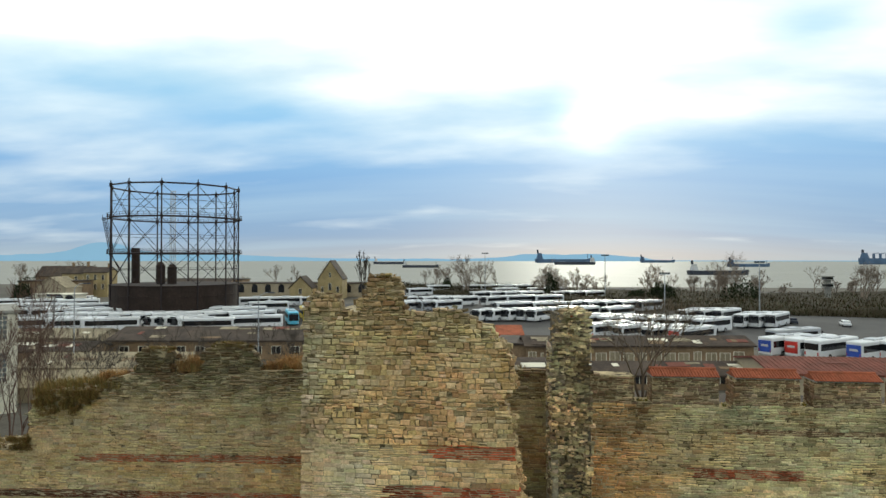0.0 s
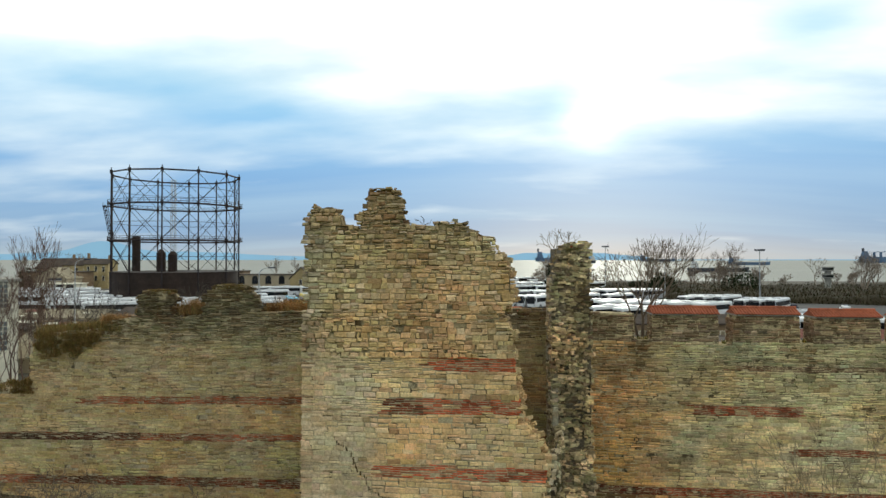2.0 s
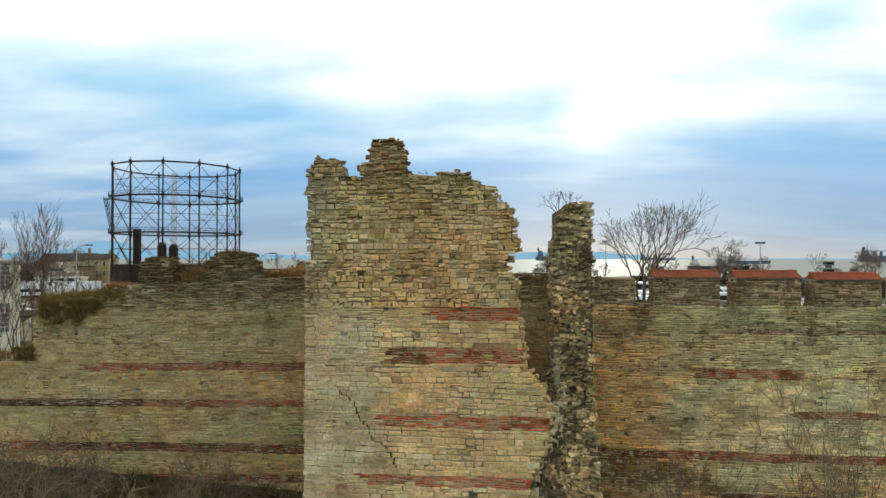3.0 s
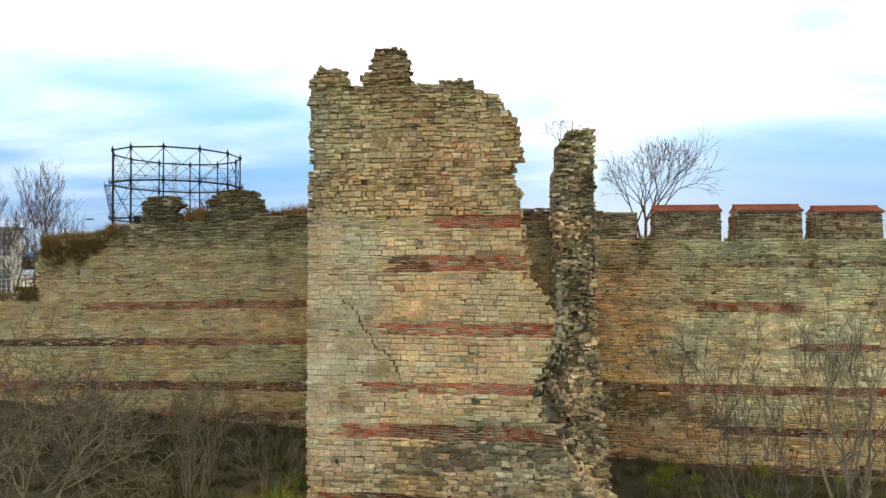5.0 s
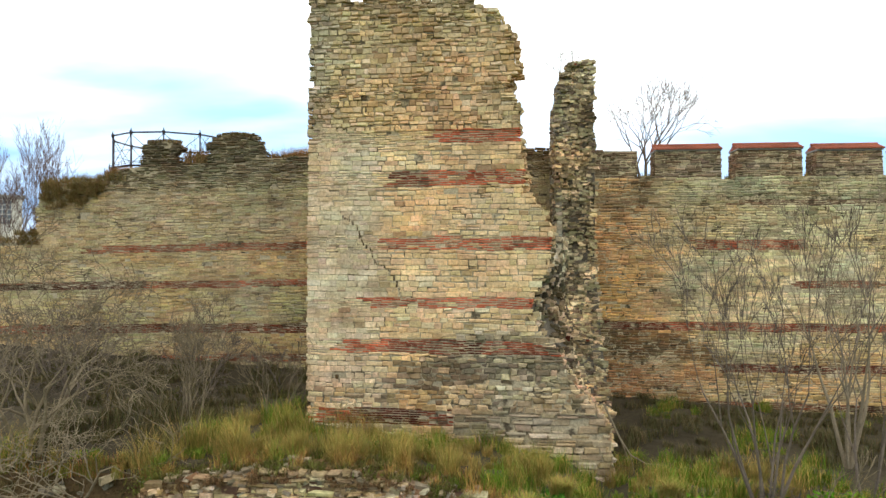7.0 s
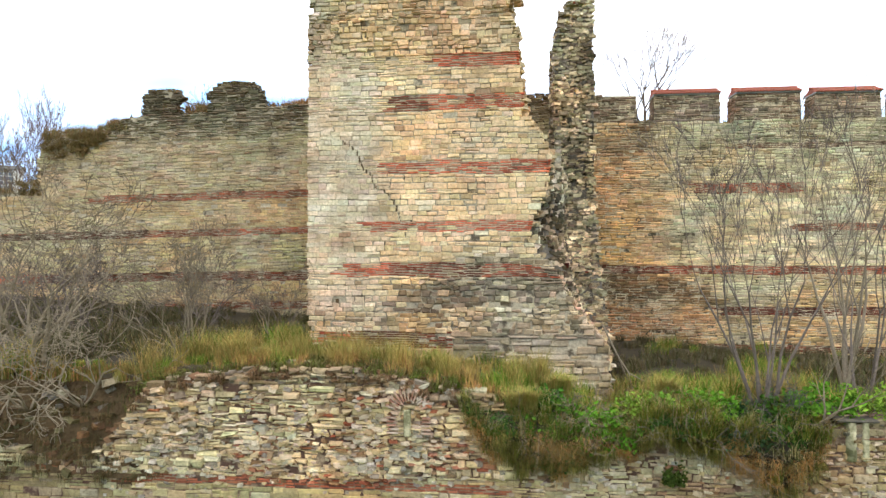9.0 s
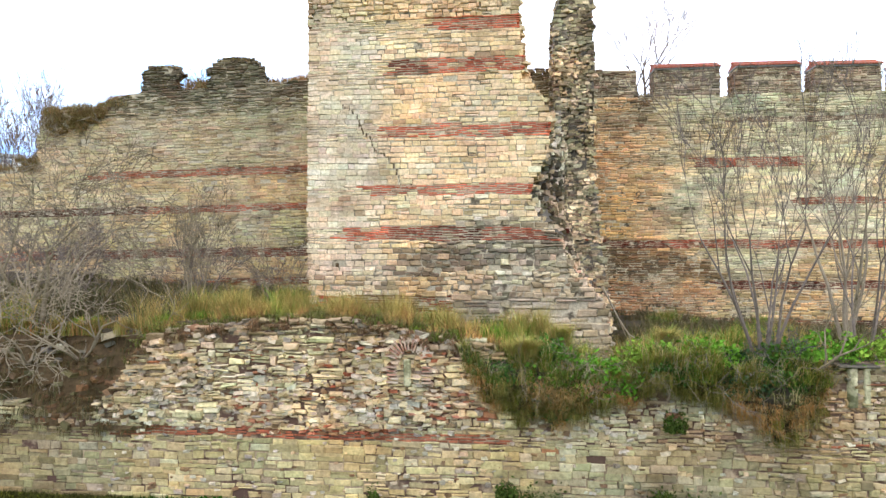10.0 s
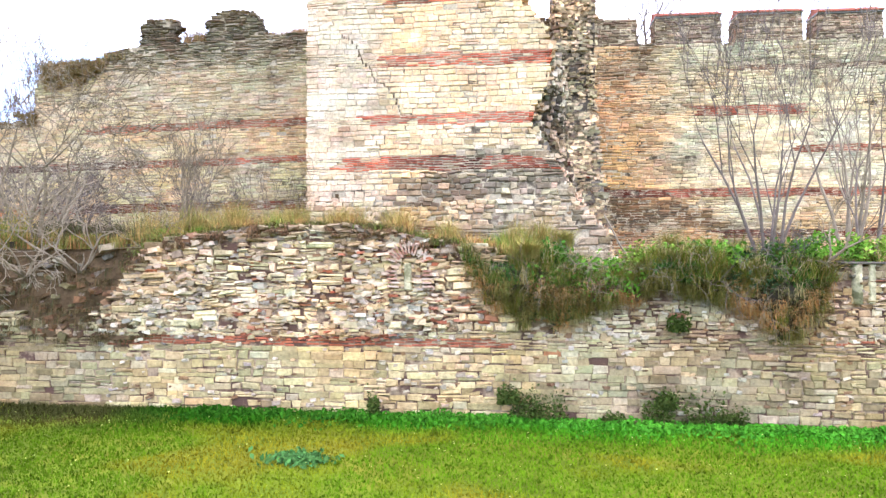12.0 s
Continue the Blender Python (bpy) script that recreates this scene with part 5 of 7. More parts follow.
def make_car(name, label, paint):
    root = thing(name, label, "car", Matrix.Identity(4), "cars by the coach park")
    part("body", box((-2.1, -0.85, 0.3), (2.1, 0.85, 0.9), 0.15, 2), paint, root)
    cabin = part("cabin", box((-1.5, -0.75, 0.85), (0.9, 0.75, 1.45), 0.2, 2), paint, root)
    for s in (-1, 1):
        part("side_window", box((-1.2, min(s * 0.7, s * 0.765), 0.95), (0.6, max(s * 0.7, s * 0.765), 1.32)), GLASS_DARK, cabin)
        for x in (-1.3, 1.3):
            part("wheel", add_cyl(bmesh.new(), (x, s * 0.66, 0.32), (x, s * 0.88, 0.32), 0.32, n=12), RUBBER, root)
    part("windscreen", box((0.72, -0.62, 0.95), (0.915, 0.62, 1.3)), GLASS_DARK, cabin)
    return root


def make_cars():
    white = make_car("car", "small white parked car", BUS_WHITE)
    dark = make_car("car", "small dark grey parked car", HULL_DARK)
    spots = [(white, 106, 167, 70), (dark, 92, 176, 80), (white, 88, 178, 75), (dark, 96, 174, 72), (dark, 109, 172, 66)]
    first = {white, dark}
    for ob, u, v, h in spots:
        m = lot(u * K, v * K, TOWN_Z + 0.05, h)
        if ob in first:
            first.discard(ob)
            ob.matrix_basis = m
        else:
            copy_thing(ob, m)
    rng = np.random.default_rng(3)
    for _ in range(26):
        v = rng.uniform(262, 275)
        copy_thing(white if rng.random() < 0.8 else dark, lot(rng.uniform(-178, -148) * K, v * K, TOWN_Z + 0.05, rng.uniform(0, 40)))


make_cars()


# ---------------------------------------------------------------- gas holder
def make_gas_holder():
    root = thing("gas_holder", "old rusty iron gas holder frame over a dark tank", "gas holder", town(-82.6, 196, 5.0))
    R, N = 18.5, 12
    z_top, z_mid, z_low, z_tank = 39.4, 30.0, 19.4, 10.0
    tank = part("tank", add_cyl(bmesh.new(), (0, 0, -0.3), (0, 0, z_tank), R - 0.1, n=64), TANK, root)
    bm = bmesh.new()
    for z in (3.5, 7.0, z_tank):
        add_cyl(bm, (0, 0, z - 0.15), (0, 0, z + 0.15), R + 0.08, n=64)
    part("tank_hoop", bm, TANK, tank)
    ang = [math.radians(-90 + 11 + 30 * k) for k in range(N)]

    def at(k, z, r=R):
        return Vector((r * math.cos(ang[k % N]), r * math.sin(ang[k % N]), z))
    for k in range(N):
        bm = add_cyl(bmesh.new(), at(k, 0), at(k, z_top), 0.24, 0.2, n=8)
        col = part("column", bm, IRON, root)
        for z in (z_low, z_mid, z_top):
            part("column_joint", add_cyl(bmesh.new(), at(k, z - 0.6), at(k, z + 0.5), 0.42, n=8), IRON, col)
        part("finial", add_cyl(bmesh.new(), at(k, z_top), at(k, z_top + 1.3), 0.24, 0.1, n=8), IRON, col)
    for z, r in ((z_low, 0.24), (z_mid, 0.26), (z_top, 0.24)):
        for k in range(N):
            part("ring_girder", add_cyl(bmesh.new(), at(k, z), at(k + 1, z), r, n=6), IRON, root)
    for z0, z1 in ((z_tank, z_low), (z_low, z_mid), (z_mid, z_top)):
        for k in range(N):
            bm = bmesh.new()
            add_cyl(bm, at(k, z0 + 0.4), at(k + 1, z1 - 0.4), 0.08, n=5)
            add_cyl(bm, at(k, z1 - 0.4), at(k + 1, z0 + 0.4), 0.08, n=5)
            add_cyl(bm, at(k, (z0 + z1) / 2), at(k + 1, (z0 + z1) / 2), 0.075, n=5)
            part("cross_brace", bm, IRON, root)
    for z in (z_low, z_mid):
        bm = bmesh.new()
        for k in range(N):
            a, b = at(k, z, R + 1.0), at(k + 1, z, R + 1.0)
            add_cyl(bm, a, b, 0.16, n=5)
            for h in (0.6, 1.2):
                add_cyl(bm, a + Vector((0, 0, h)), b + Vector((0, 0, h)), 0.055, n=4)
            for i in range(6):
                p = a.lerp(b, i / 6)
                add_cyl(bm, p, p + Vector((0, 0, 1.2)), 0.05, n=4)
            add_cyl(bm, at(k, z), a, 0.12, n=4)
        part("gallery_rail", bm, IRON, root)
    # stair tower on the side
    bm = bmesh.new()
    a, b = Vector((-R - 2.6, -2.5, z_mid + 0.4)), Vector((-R - 0.3, -2.5, z_low))
    for d in (-0.5, 0.5):
        o = Vector((d, 0, 0))
        add_cyl(bm, a + o, b + o, 0.1, n=5)
        add_cyl(bm, a + o + Vector((0, 0.9, 0)), b + o + Vector((0, 0.9, 0)), 0.1, n=5)
    for i in range(14):
        p, q = a.lerp(b, i / 14), a.lerp(b, (i + 1) / 14)
        s = -0.5 if i % 2 else 0.5
        add_cyl(bm, p + Vector((s, 0, 0)), q + Vector((-s, 0, 0)), 0.06, n=4)
        add_cyl(bm, p + Vector((-0.5, 0, 0)), p + Vector((0.5, 0, 0)), 0.06, n=4)
    add_cyl(bm, Vector((-R - 3.2, -2.5, z_mid)), Vector((-R + 0.5, -2.5, z_mid)), 0.16, n=5)
    add_cyl(bm, Vector((-R - 3.0, -2.5, z_mid)), Vector((-R - 3.0, -2.5, z_mid + 1.3)), 0.07, n=4)
    add_cyl(bm, b, at(8, 0) + Vector((0.4, -2.0, z_tank)), 0.14, n=5)
    part("stair", bm, IRON, root)
    bm = bmesh.new()
    add_cyl(bm, (-14.4, 4, 8), (-14.4, 4, 21.2), 1.25, n=14)
    part("inner_tank", bm, TANK, root)
    for x, h in ((-3.4, 15.8), (0.1, 15.2)):
        bm = add_cyl(bmesh.new(), (x, -3, 8), (x, -3, h), 1.35, n=14)
        add_cyl(bm, (x, -3, h), (x, -3, h + 1.1), 1.35, 0.5, n=14)
        part("inner_tank", bm, TANK, root)
    # thin lattice mast
    mast = thing("lattice_mast", "thin grey lattice mast rising behind the gas holder", "mast", town(-96, 225, 5.0))
    bm = bmesh.new()
    for x, y in ((-0.8, -0.8), (0.8, -0.8), (0.8, 0.8), (-0.8, 0.8)):
        add_cyl(bm, (x, y, -0.2), (x * 0.7, y * 0.7, 42), 0.13, n=4)
    part("mast_leg", bm, METAL, mast)
    bm = bmesh.new()
    for i in range(28):
        z = i * 1.5
        s = 1 if i % 2 else -1
        add_cyl(bm, (-0.75 * s, -0.75, z), (0.75 * s, -0.75, z + 1.5), 0.07, n=4)
        add_cyl(bm, (0.75, -0.75 * s, z), (0.75, 0.75 * s, z + 1.5), 0.07, n=4)
    part("mast_lacing", bm, METAL, mast)


make_gas_holder()


# ---------------------------------------------------------------- buildings
PANE = material("window_pane", (0.16, 0.18, 0.19), 0.2, grain=(1.0, 0.1), stain=(0.5, 0.15), bump=0.0, spec=0.5)


def make_house(name, label, size, m, wall, roof, gable="x", rise=3.0, windows=(), eave=0.4, chimneys=(), category="house", arched=False, barred=False, pane=None, sheets=0, ribs=0.0):
    """A house: walls, pitched or flat roof, windows as (side, across, sill height, width, height). Sides: f front, l and r ends."""
    w, d, h = size
    root = thing(name, label, category, m)
    walls = part("wall", box((-w / 2, -d / 2, -0.3), (w / 2, d / 2, h)), wall, root)
    if rise <= 0:
        part("roof", box((-w / 2 - eave, -d / 2 - eave, h), (w / 2 + eave, d / 2 + eave, h + 0.35), 0.05), roof, root)
    else:
        bm = bmesh.new()
        a, b = (w, d) if gable == "x" else (d, w)
        # gable "x": the ridge runs along x; gable "y": along y, its gable to the front
        pts = [(-a / 2 - eave, -b / 2 - eave, h), (a / 2 + eave, -b / 2 - eave, h), (a / 2 + eave, 0, h + rise), (-a / 2 - eave, 0, h + rise), (-a / 2 - eave, b / 2 + eave, h), (a / 2 + eave, b / 2 + eave, h)]
        th = 0.25
        vs = [bm.verts.new(p) for p in pts] + [bm.verts.new((p[0], p[1], p[2] - th)) for p in pts]
        for q in ((0, 1, 2, 3), (3, 2, 5, 4), (6, 9, 8, 7), (9, 10, 11, 8), (0, 6, 7, 1), (4, 5, 11, 10), (0, 3, 9, 6), (3, 4, 10, 9), (1, 7, 8, 2), (2, 8, 11, 5)):
            bm.faces.new([vs[i] for i in q])
        if gable == "y":
            bmesh.ops.rotate(bm, verts=bm.verts, cent=(0, 0, 0), matrix=Matrix.Rotation(math.pi / 2, 3, "Z"))
        bmesh.ops.recalc_face_normals(bm, faces=bm.faces)
        part("roof", bm, roof, root)
        tri = [(-b / 2, h - 0.02), (b / 2, h - 0.02), (0, h + rise * b / (b + 2 * eave) - 0.1)]
        g = prism(tri, -a / 2, a / 2)
        if gable == "x":
            bmesh.ops.rotate(g, verts=g.verts, cent=(0, 0, 0), matrix=Matrix.Rotation(math.pi / 2, 3, "Z"))
        part("gable_wall", g, wall, root)
    for side, c, sill, ww, wh in windows:
        if side == "f":
            lo, hi = (c - ww / 2, -d / 2 - 0.03, sill), (c + ww / 2, -d / 2 + 0.1, sill + wh)
        elif side == "l":
            lo, hi = (-w / 2 - 0.03, c - ww / 2, sill), (-w / 2 + 0.1, c + ww / 2, sill + wh)
        else:
            lo, hi = (w / 2 - 0.1, c - ww / 2, sill), (w / 2 + 0.03, c + ww / 2, sill + wh)
        win = part("window", box(lo, hi), pane or (PANE if barred else GLASS_DARK), root)
        e = 0.07
        lo2 = tuple(v - e for v in lo)
        hi2 = tuple(v + e for v in hi)
        bm = bmesh.new()
        if side == "f":
            add_box(bm, (lo2[0], lo[1] - 0.03, lo2[2]), (lo[0] + 0.03, hi[1], hi2[2]))
            add_box(bm, (hi[0] - 0.03, lo[1] - 0.03, lo2[2]), (hi2[0], hi[1], hi2[2]))
            add_box(bm, (lo[0], lo[1] - 0.03, hi[2]), (hi[0], hi[1], hi2[2]))
            add_box(bm, ((lo[0] + hi[0]) / 2 - 0.03, lo[1] - 0.02, lo[2]), ((lo[0] + hi[0]) / 2 + 0.03, hi[1], hi[2]))
            if barred:
                for q in range(1, 6):
                    zz = lo[2] + q * wh / 6
                    add_box(bm, (lo[0], lo[1] - 0.02, zz - 0.035), (hi[0], hi[1], zz + 0.035))
                for q in (0.25, 0.75):
                    xx = lo[0] + q * ww
                    add_box(bm, (xx - 0.03, lo[1] - 0.02, lo[2]), (xx + 0.03, hi[1], hi[2]))
            if arched:
                add_cyl(bm, ((lo[0] + hi[0]) / 2, lo[1] - 0.02, hi[2]), ((lo[0] + hi[0]) / 2, hi[1], hi[2]), ww / 2, n=14)
        else:
            add_box(bm, (lo[0] - 0.03, lo2[1], lo2[2]), (hi[0] + 0.03, lo[1] + 0.03, hi2[2]))
            add_box(bm, (lo[0] - 0.03, hi[1] - 0.03, lo2[2]), (hi[0] + 0.03, hi2[1], hi2[2]))
            for q in range(1, 4):
                zz = lo[2] + q * wh / 4
                add_box(bm, (lo[0] - 0.02, lo[1], zz - 0.03), (hi[0] + 0.02, hi[1], zz + 0.03))
        part("window_frame", bm, GLASS_DARK if arched else PLASTER_WHITE, win)
    if ribs:
        n, run = int(w / ribs), d / 2 + eave
        for i in range(n + 1):
            x = -w / 2 + i * w / n
            part("roof_rib", prism([(-run, h + 0.02), (0, h + rise + 0.02), (0, h + rise + 0.07), (-run, h + 0.07)], -0.06, 0.06), roof, root).matrix_basis = pose(x, 0, 0, 0, 0, 90)
    # loose sheets and patches on the front slope
    rng = np.random.default_rng(int(w * 10 + d))
    for _ in range(sheets):
        sw, sd, sx = rng.uniform(0.8, 3.6), rng.uniform(0.5, 1.6), rng.uniform(-w / 2 + 2, w / 2 - 2)
        sy = rng.uniform(-d / 2 + 0.6, -0.9)
        tilt = math.degrees(math.atan2(rise, d / 2 + eave))
        sz = h + rise * (sy + d / 2 + eave) / (d / 2 + eave) + 0.06
        part("roof_sheet", box((-sw / 2, -sd / 2, -0.02), (sw / 2, sd / 2, 0.03), m=pose(sx, sy, sz, tilt, 0, rng.uniform(-6, 6))), (ROOF_PALE, PLASTER_WHITE, ROOF_PALE, BROWN_WALL, RED_SHEET)[rng.integers(0, 5)], root)
    for cx, cy, ch in chimneys:
        part("chimney", box((cx - 0.5, cy - 0.5, h), (cx + 0.5, cy + 0.5, h + ch), 0.04), BROWN_WALL, root)
    return root


def make_buildings():
    H = make_house
    # pale house close behind the wall's far end
    H("house", "pale cream rendered house with tall barred windows", (16, 10, 12.5), lot(-52.9, 64.3, 5.0, 36), PLASTER_WHITE, CONCRETE, rise=0, eave=0.25, windows=[("f", c, s, 1.6, 2.9) for c in (-3.8, -0.4, 3.0, 6.3) for s in (9.9, 5.6)], barred=True)
    # low sheds with pale sheet roofs
    H("shed", "low shed with a pale dusty sheet roof", (24, 9, 2.2), town(-50, 97, 5.0), PLASTER, ROOF_PALE, rise=1.6, sheets=14)
    H("shed", "low shed with a pale sheet roof and dark gutter", (16, 8, 2.0), town(-47, 84, 5.0, 6), PLASTER, ROOF_PALE, rise=1.4, windows=[("f", 4, 0.6, 2.6, 1.2)])
    H("shed", "long low building with a dark weathered roof", (46, 15, 3.4), town(-37, 121, 5.0), BROWN_WALL, ROOF_DARK, rise=1.7, sheets=12, windows=[("f", -20 + 3.4 * i, 1.0, 1.6, 1.3) for i in range(12)])
    H("shed", "small shed with a pale sheet roof", (22, 10, 3.2), town(-76, 124, 5.0), PLASTER, ROOF_PALE, rise=1.2, sheets=10)
    H("shed", "low lean-to with a dark patched roof", (26, 8, 2.8), town(-72, 108, 5.0, 4), BROWN_WALL, ROOF_DARK, rise=1.1, sheets=12)
    # yard between the tower and the side wall
    H("shed", "small workshop with a dark red roof", (8, 9, 3.2), town(11.5, 128, 5.0), BROWN_WALL, TILE, rise=1.4, windows=[("f", 1.5, 0.6, 1.6, 1.8)])
    H("shed", "brown brick shed with a flat roof", (10, 10, 3.4), town(14.5, 112, 5.0, -18), BROWN_WALL, ROOF_DARK, rise=0)
    H("shed", "low yard shed with a grey sheet roof", (9, 9, 2.5), town(13.5, 95, 5.0), PLASTER, ROOF_DARK, rise=0.8)
    # long sheds behind the battlements
    H("shed", "long low shed with a dark weathered roof and boarded front", (43, 8, 2.1), town(24, 91, 5.0), BROWN_WALL, ROOF_DARK, rise=1.3, windows=[("f", c, 0.9, 1.9, 1.2) for c in (-18, -13, -8, -3, 3, 9, 15)], sheets=22)
    H("shed", "long low shed with a weathered roof", (38, 8, 3.5), town(33, 110, 5.0), BROWN_WALL, ROOF_DARK, rise=1.2, windows=[("f", -18 + 2.3 * i, 0.7 + 0.2 * (i % 3 == 0), 1.7 if i % 4 else 1.2, 1.5) for i in range(16)], pane=ROOF_PALE, sheets=16)
    H("shed", "low building with a broad dull red sheet roof", (32, 13, 4.0), town(57.5, 83, 5.0, -6), PLASTER, RED_SHEET, rise=1.1, sheets=5, ribs=0.62)
    # old works far off
    H("works_building", "brown brick works building with a flat roof", (26, 12, 7.8), town(-172, 282, 5.0), BROWN_WALL, ROOF_DARK, rise=0, windows=[("f", c, 4, 1.6, 2.4) for c in (-9, -4, 1, 6, 11)], category="building")
    H("works_building", "gabled shed with a pale plastered front", (13, 12, 5.5), town(-165, 272, 5.0), PLASTER, ROOF_PALE, "y", rise=4.6, category="building")
    H("works_building", "ochre plastered house with chimneys", (13, 10, 10.8), town(-171, 300, 5.0), PLASTER_YELLOW, ROOF_DARK, rise=3.2, windows=[("f", c, s, 1.2, 2.0) for c in (-4, 0, 4) for s in (3, 7.4)], chimneys=((-4, 0, 5.0), (3, 0, 5.5)), category="building")
    H("works_building", "ochre plastered block with tall windows", (11, 9, 11.4), town(-160, 296, 5.0), PLASTER_YELLOW, ROOF_DARK, rise=2.4, windows=[("f", c, s, 1.1, 2.4) for c in (-3.5, 0, 3.5) for s in (3.5, 7.8)], chimneys=((4, 0, 4.0),), category="building")
    H("works_building", "grey stone building with a steep roof", (24, 12, 9), town(-190, 320, 5.0), BROWN_WALL, ROOF_DARK, rise=5.0, category="building")
    H("works_building", "brown works hall behind the gas holder", (30, 12, 6.4), town(-112, 292, 5.0), BROWN_WALL, ROOF_DARK, rise=2.2, windows=[("f", c, 2.5, 1.6, 2.4) for c in (-10, -4, 2, 8)], category="building")
    H("works_building", "long brown hall with a flat roof", (42, 12, 7.5), town(-118, 312, 5.0), BROWN_WALL, ROOF_DARK, rise=0, category="building")
    H("works_building", "long low stone building with arched windows", (78, 12, 6.2), town(-72, 300, 5.0), PLASTER, ROOF_DARK, rise=0.0, windows=[("f", -34 + 6.2 * i, 2.0, 2.6, 2.6) for i in range(12)], arched=True, category="building")
    H("works_building", "narrow gabled building with a pale green front", (9, 12, 5.5), town(-59, 268, 5.0), PLASTER_YELLOW, ROOF_DARK, "y", rise=5.0, windows=[("f", 0, 3, 1.2, 2.2)], category="building")
    H("works_building", "small white shed with a flat roof", (15, 8, 4.5), town(-142, 235, 5.0), PLASTER_WHITE, PLASTER_WHITE, rise=0, windows=[("f", c, 1.5, 3.0, 1.8) for c in (2, 5.8)], arched=True, category="building")
    H("chapel", "old brick building with a steep pointed gable and narrow windows", (10.5, 14, 8.8), town(-49, 282, 5.0), PLASTER_YELLOW, ROOF_DARK, "y", rise=8.2, windows=[("f", 0, 4.0, 1.2, 3.0), ("f", 0, 9.6, 0.8, 2.0), ("f", -3.3, 3, 1.0, 2.6), ("f", 3.3, 3, 1.0, 2.6)], eave=0.3, category="building")
    # signal tower near the shore
    root = thing("lookout_tower", "slim lookout tower with two glazed decks", "tower", town(161, 265, 5.0))
    part("shaft", box((-0.9, -0.9, -0.3), (0.9, 0.9, 10)), CONCRETE, root)
    for z in (5.6, 8.6):
        deck = part("deck", box((-1.8, -1.8, z), (1.8, 1.8, z + 0.4), 0.05), CONCRETE, root)
        part("glazing", box((-1.5, -1.5, z + 0.4), (1.5, 1.5, z + 1.5)), GLASS_DARK, deck)
        part("deck_roof", box((-1.8, -1.8, z + 1.5), (1.8, 1.8, z + 1.9), 0.05), CONCRETE, deck)


make_buildings()


def make_lamps():
    def lamp(u, v, h):
        root = thing("street_lamp", "tall grey lamp mast with floodlights", "street lamp", town(u, v, 5.0), "lamp masts of the coach park")
        part("pole", add_cyl(bmesh.new(), (0, 0, -0.2), (0, 0, h), 0.22, 0.12, n=8), METAL, root)
        part("crossbar", box((-1.5, -0.08, h - 0.1), (1.5, 0.08, h + 0.1)), METAL, root)
        for x in (-1.3, -0.4, 0.5, 1.3):
            part("floodlight", box((x - 0.3, -0.35, h + 0.1), (x + 0.3, 0.2, h + 0.55), 0.05), HULL_DARK, root)
        return root
    lamp(100, 200, 16.5)
    for u, v, h in ((69, 197, 13.0), (72.5, 283, 19), (20, 300, 20), (-92, 150, 9)):
        lamp(u, v, h)


    def curved(u, v, h, side):
        """A street lamp whose arm bends over to one side."""
        root = thing("street_lamp", "grey street lamp with a curved arm", "street lamp", lot(u, v, TOWN_Z), "street lamps behind the wall")
        part("pole", add_cyl(bmesh.new(), (0, 0, -0.2), (0, 0, h - 0.9), 0.11, 0.07, n=8), METAL, root)
        bm, p = bmesh.new(), Vector((0, 0, h - 0.9))
        for i in range(1, 7):
            a = i / 6 * math.pi / 2
            q = Vector((side * 1.3 * (1 - math.cos(a)), 0, h - 0.9 + 0.9 * math.sin(a)))
            add_cyl(bm, p, q, 0.055, n=6)
            p = q
        part("arm", bm, METAL, root)
        part("lamp_head", box((p.x - 0.1 + (side - 1) * 0.35, -0.16, h - 0.09), (p.x + 0.1 + (side + 1) * 0.35, 0.16, h + 0.07), 0.05, 2), HULL_DARK, root)

    curved(-48.8, 84, 12.4, 1)
    curved(-23.8, 82, 11.3, 1)


make_lamps()


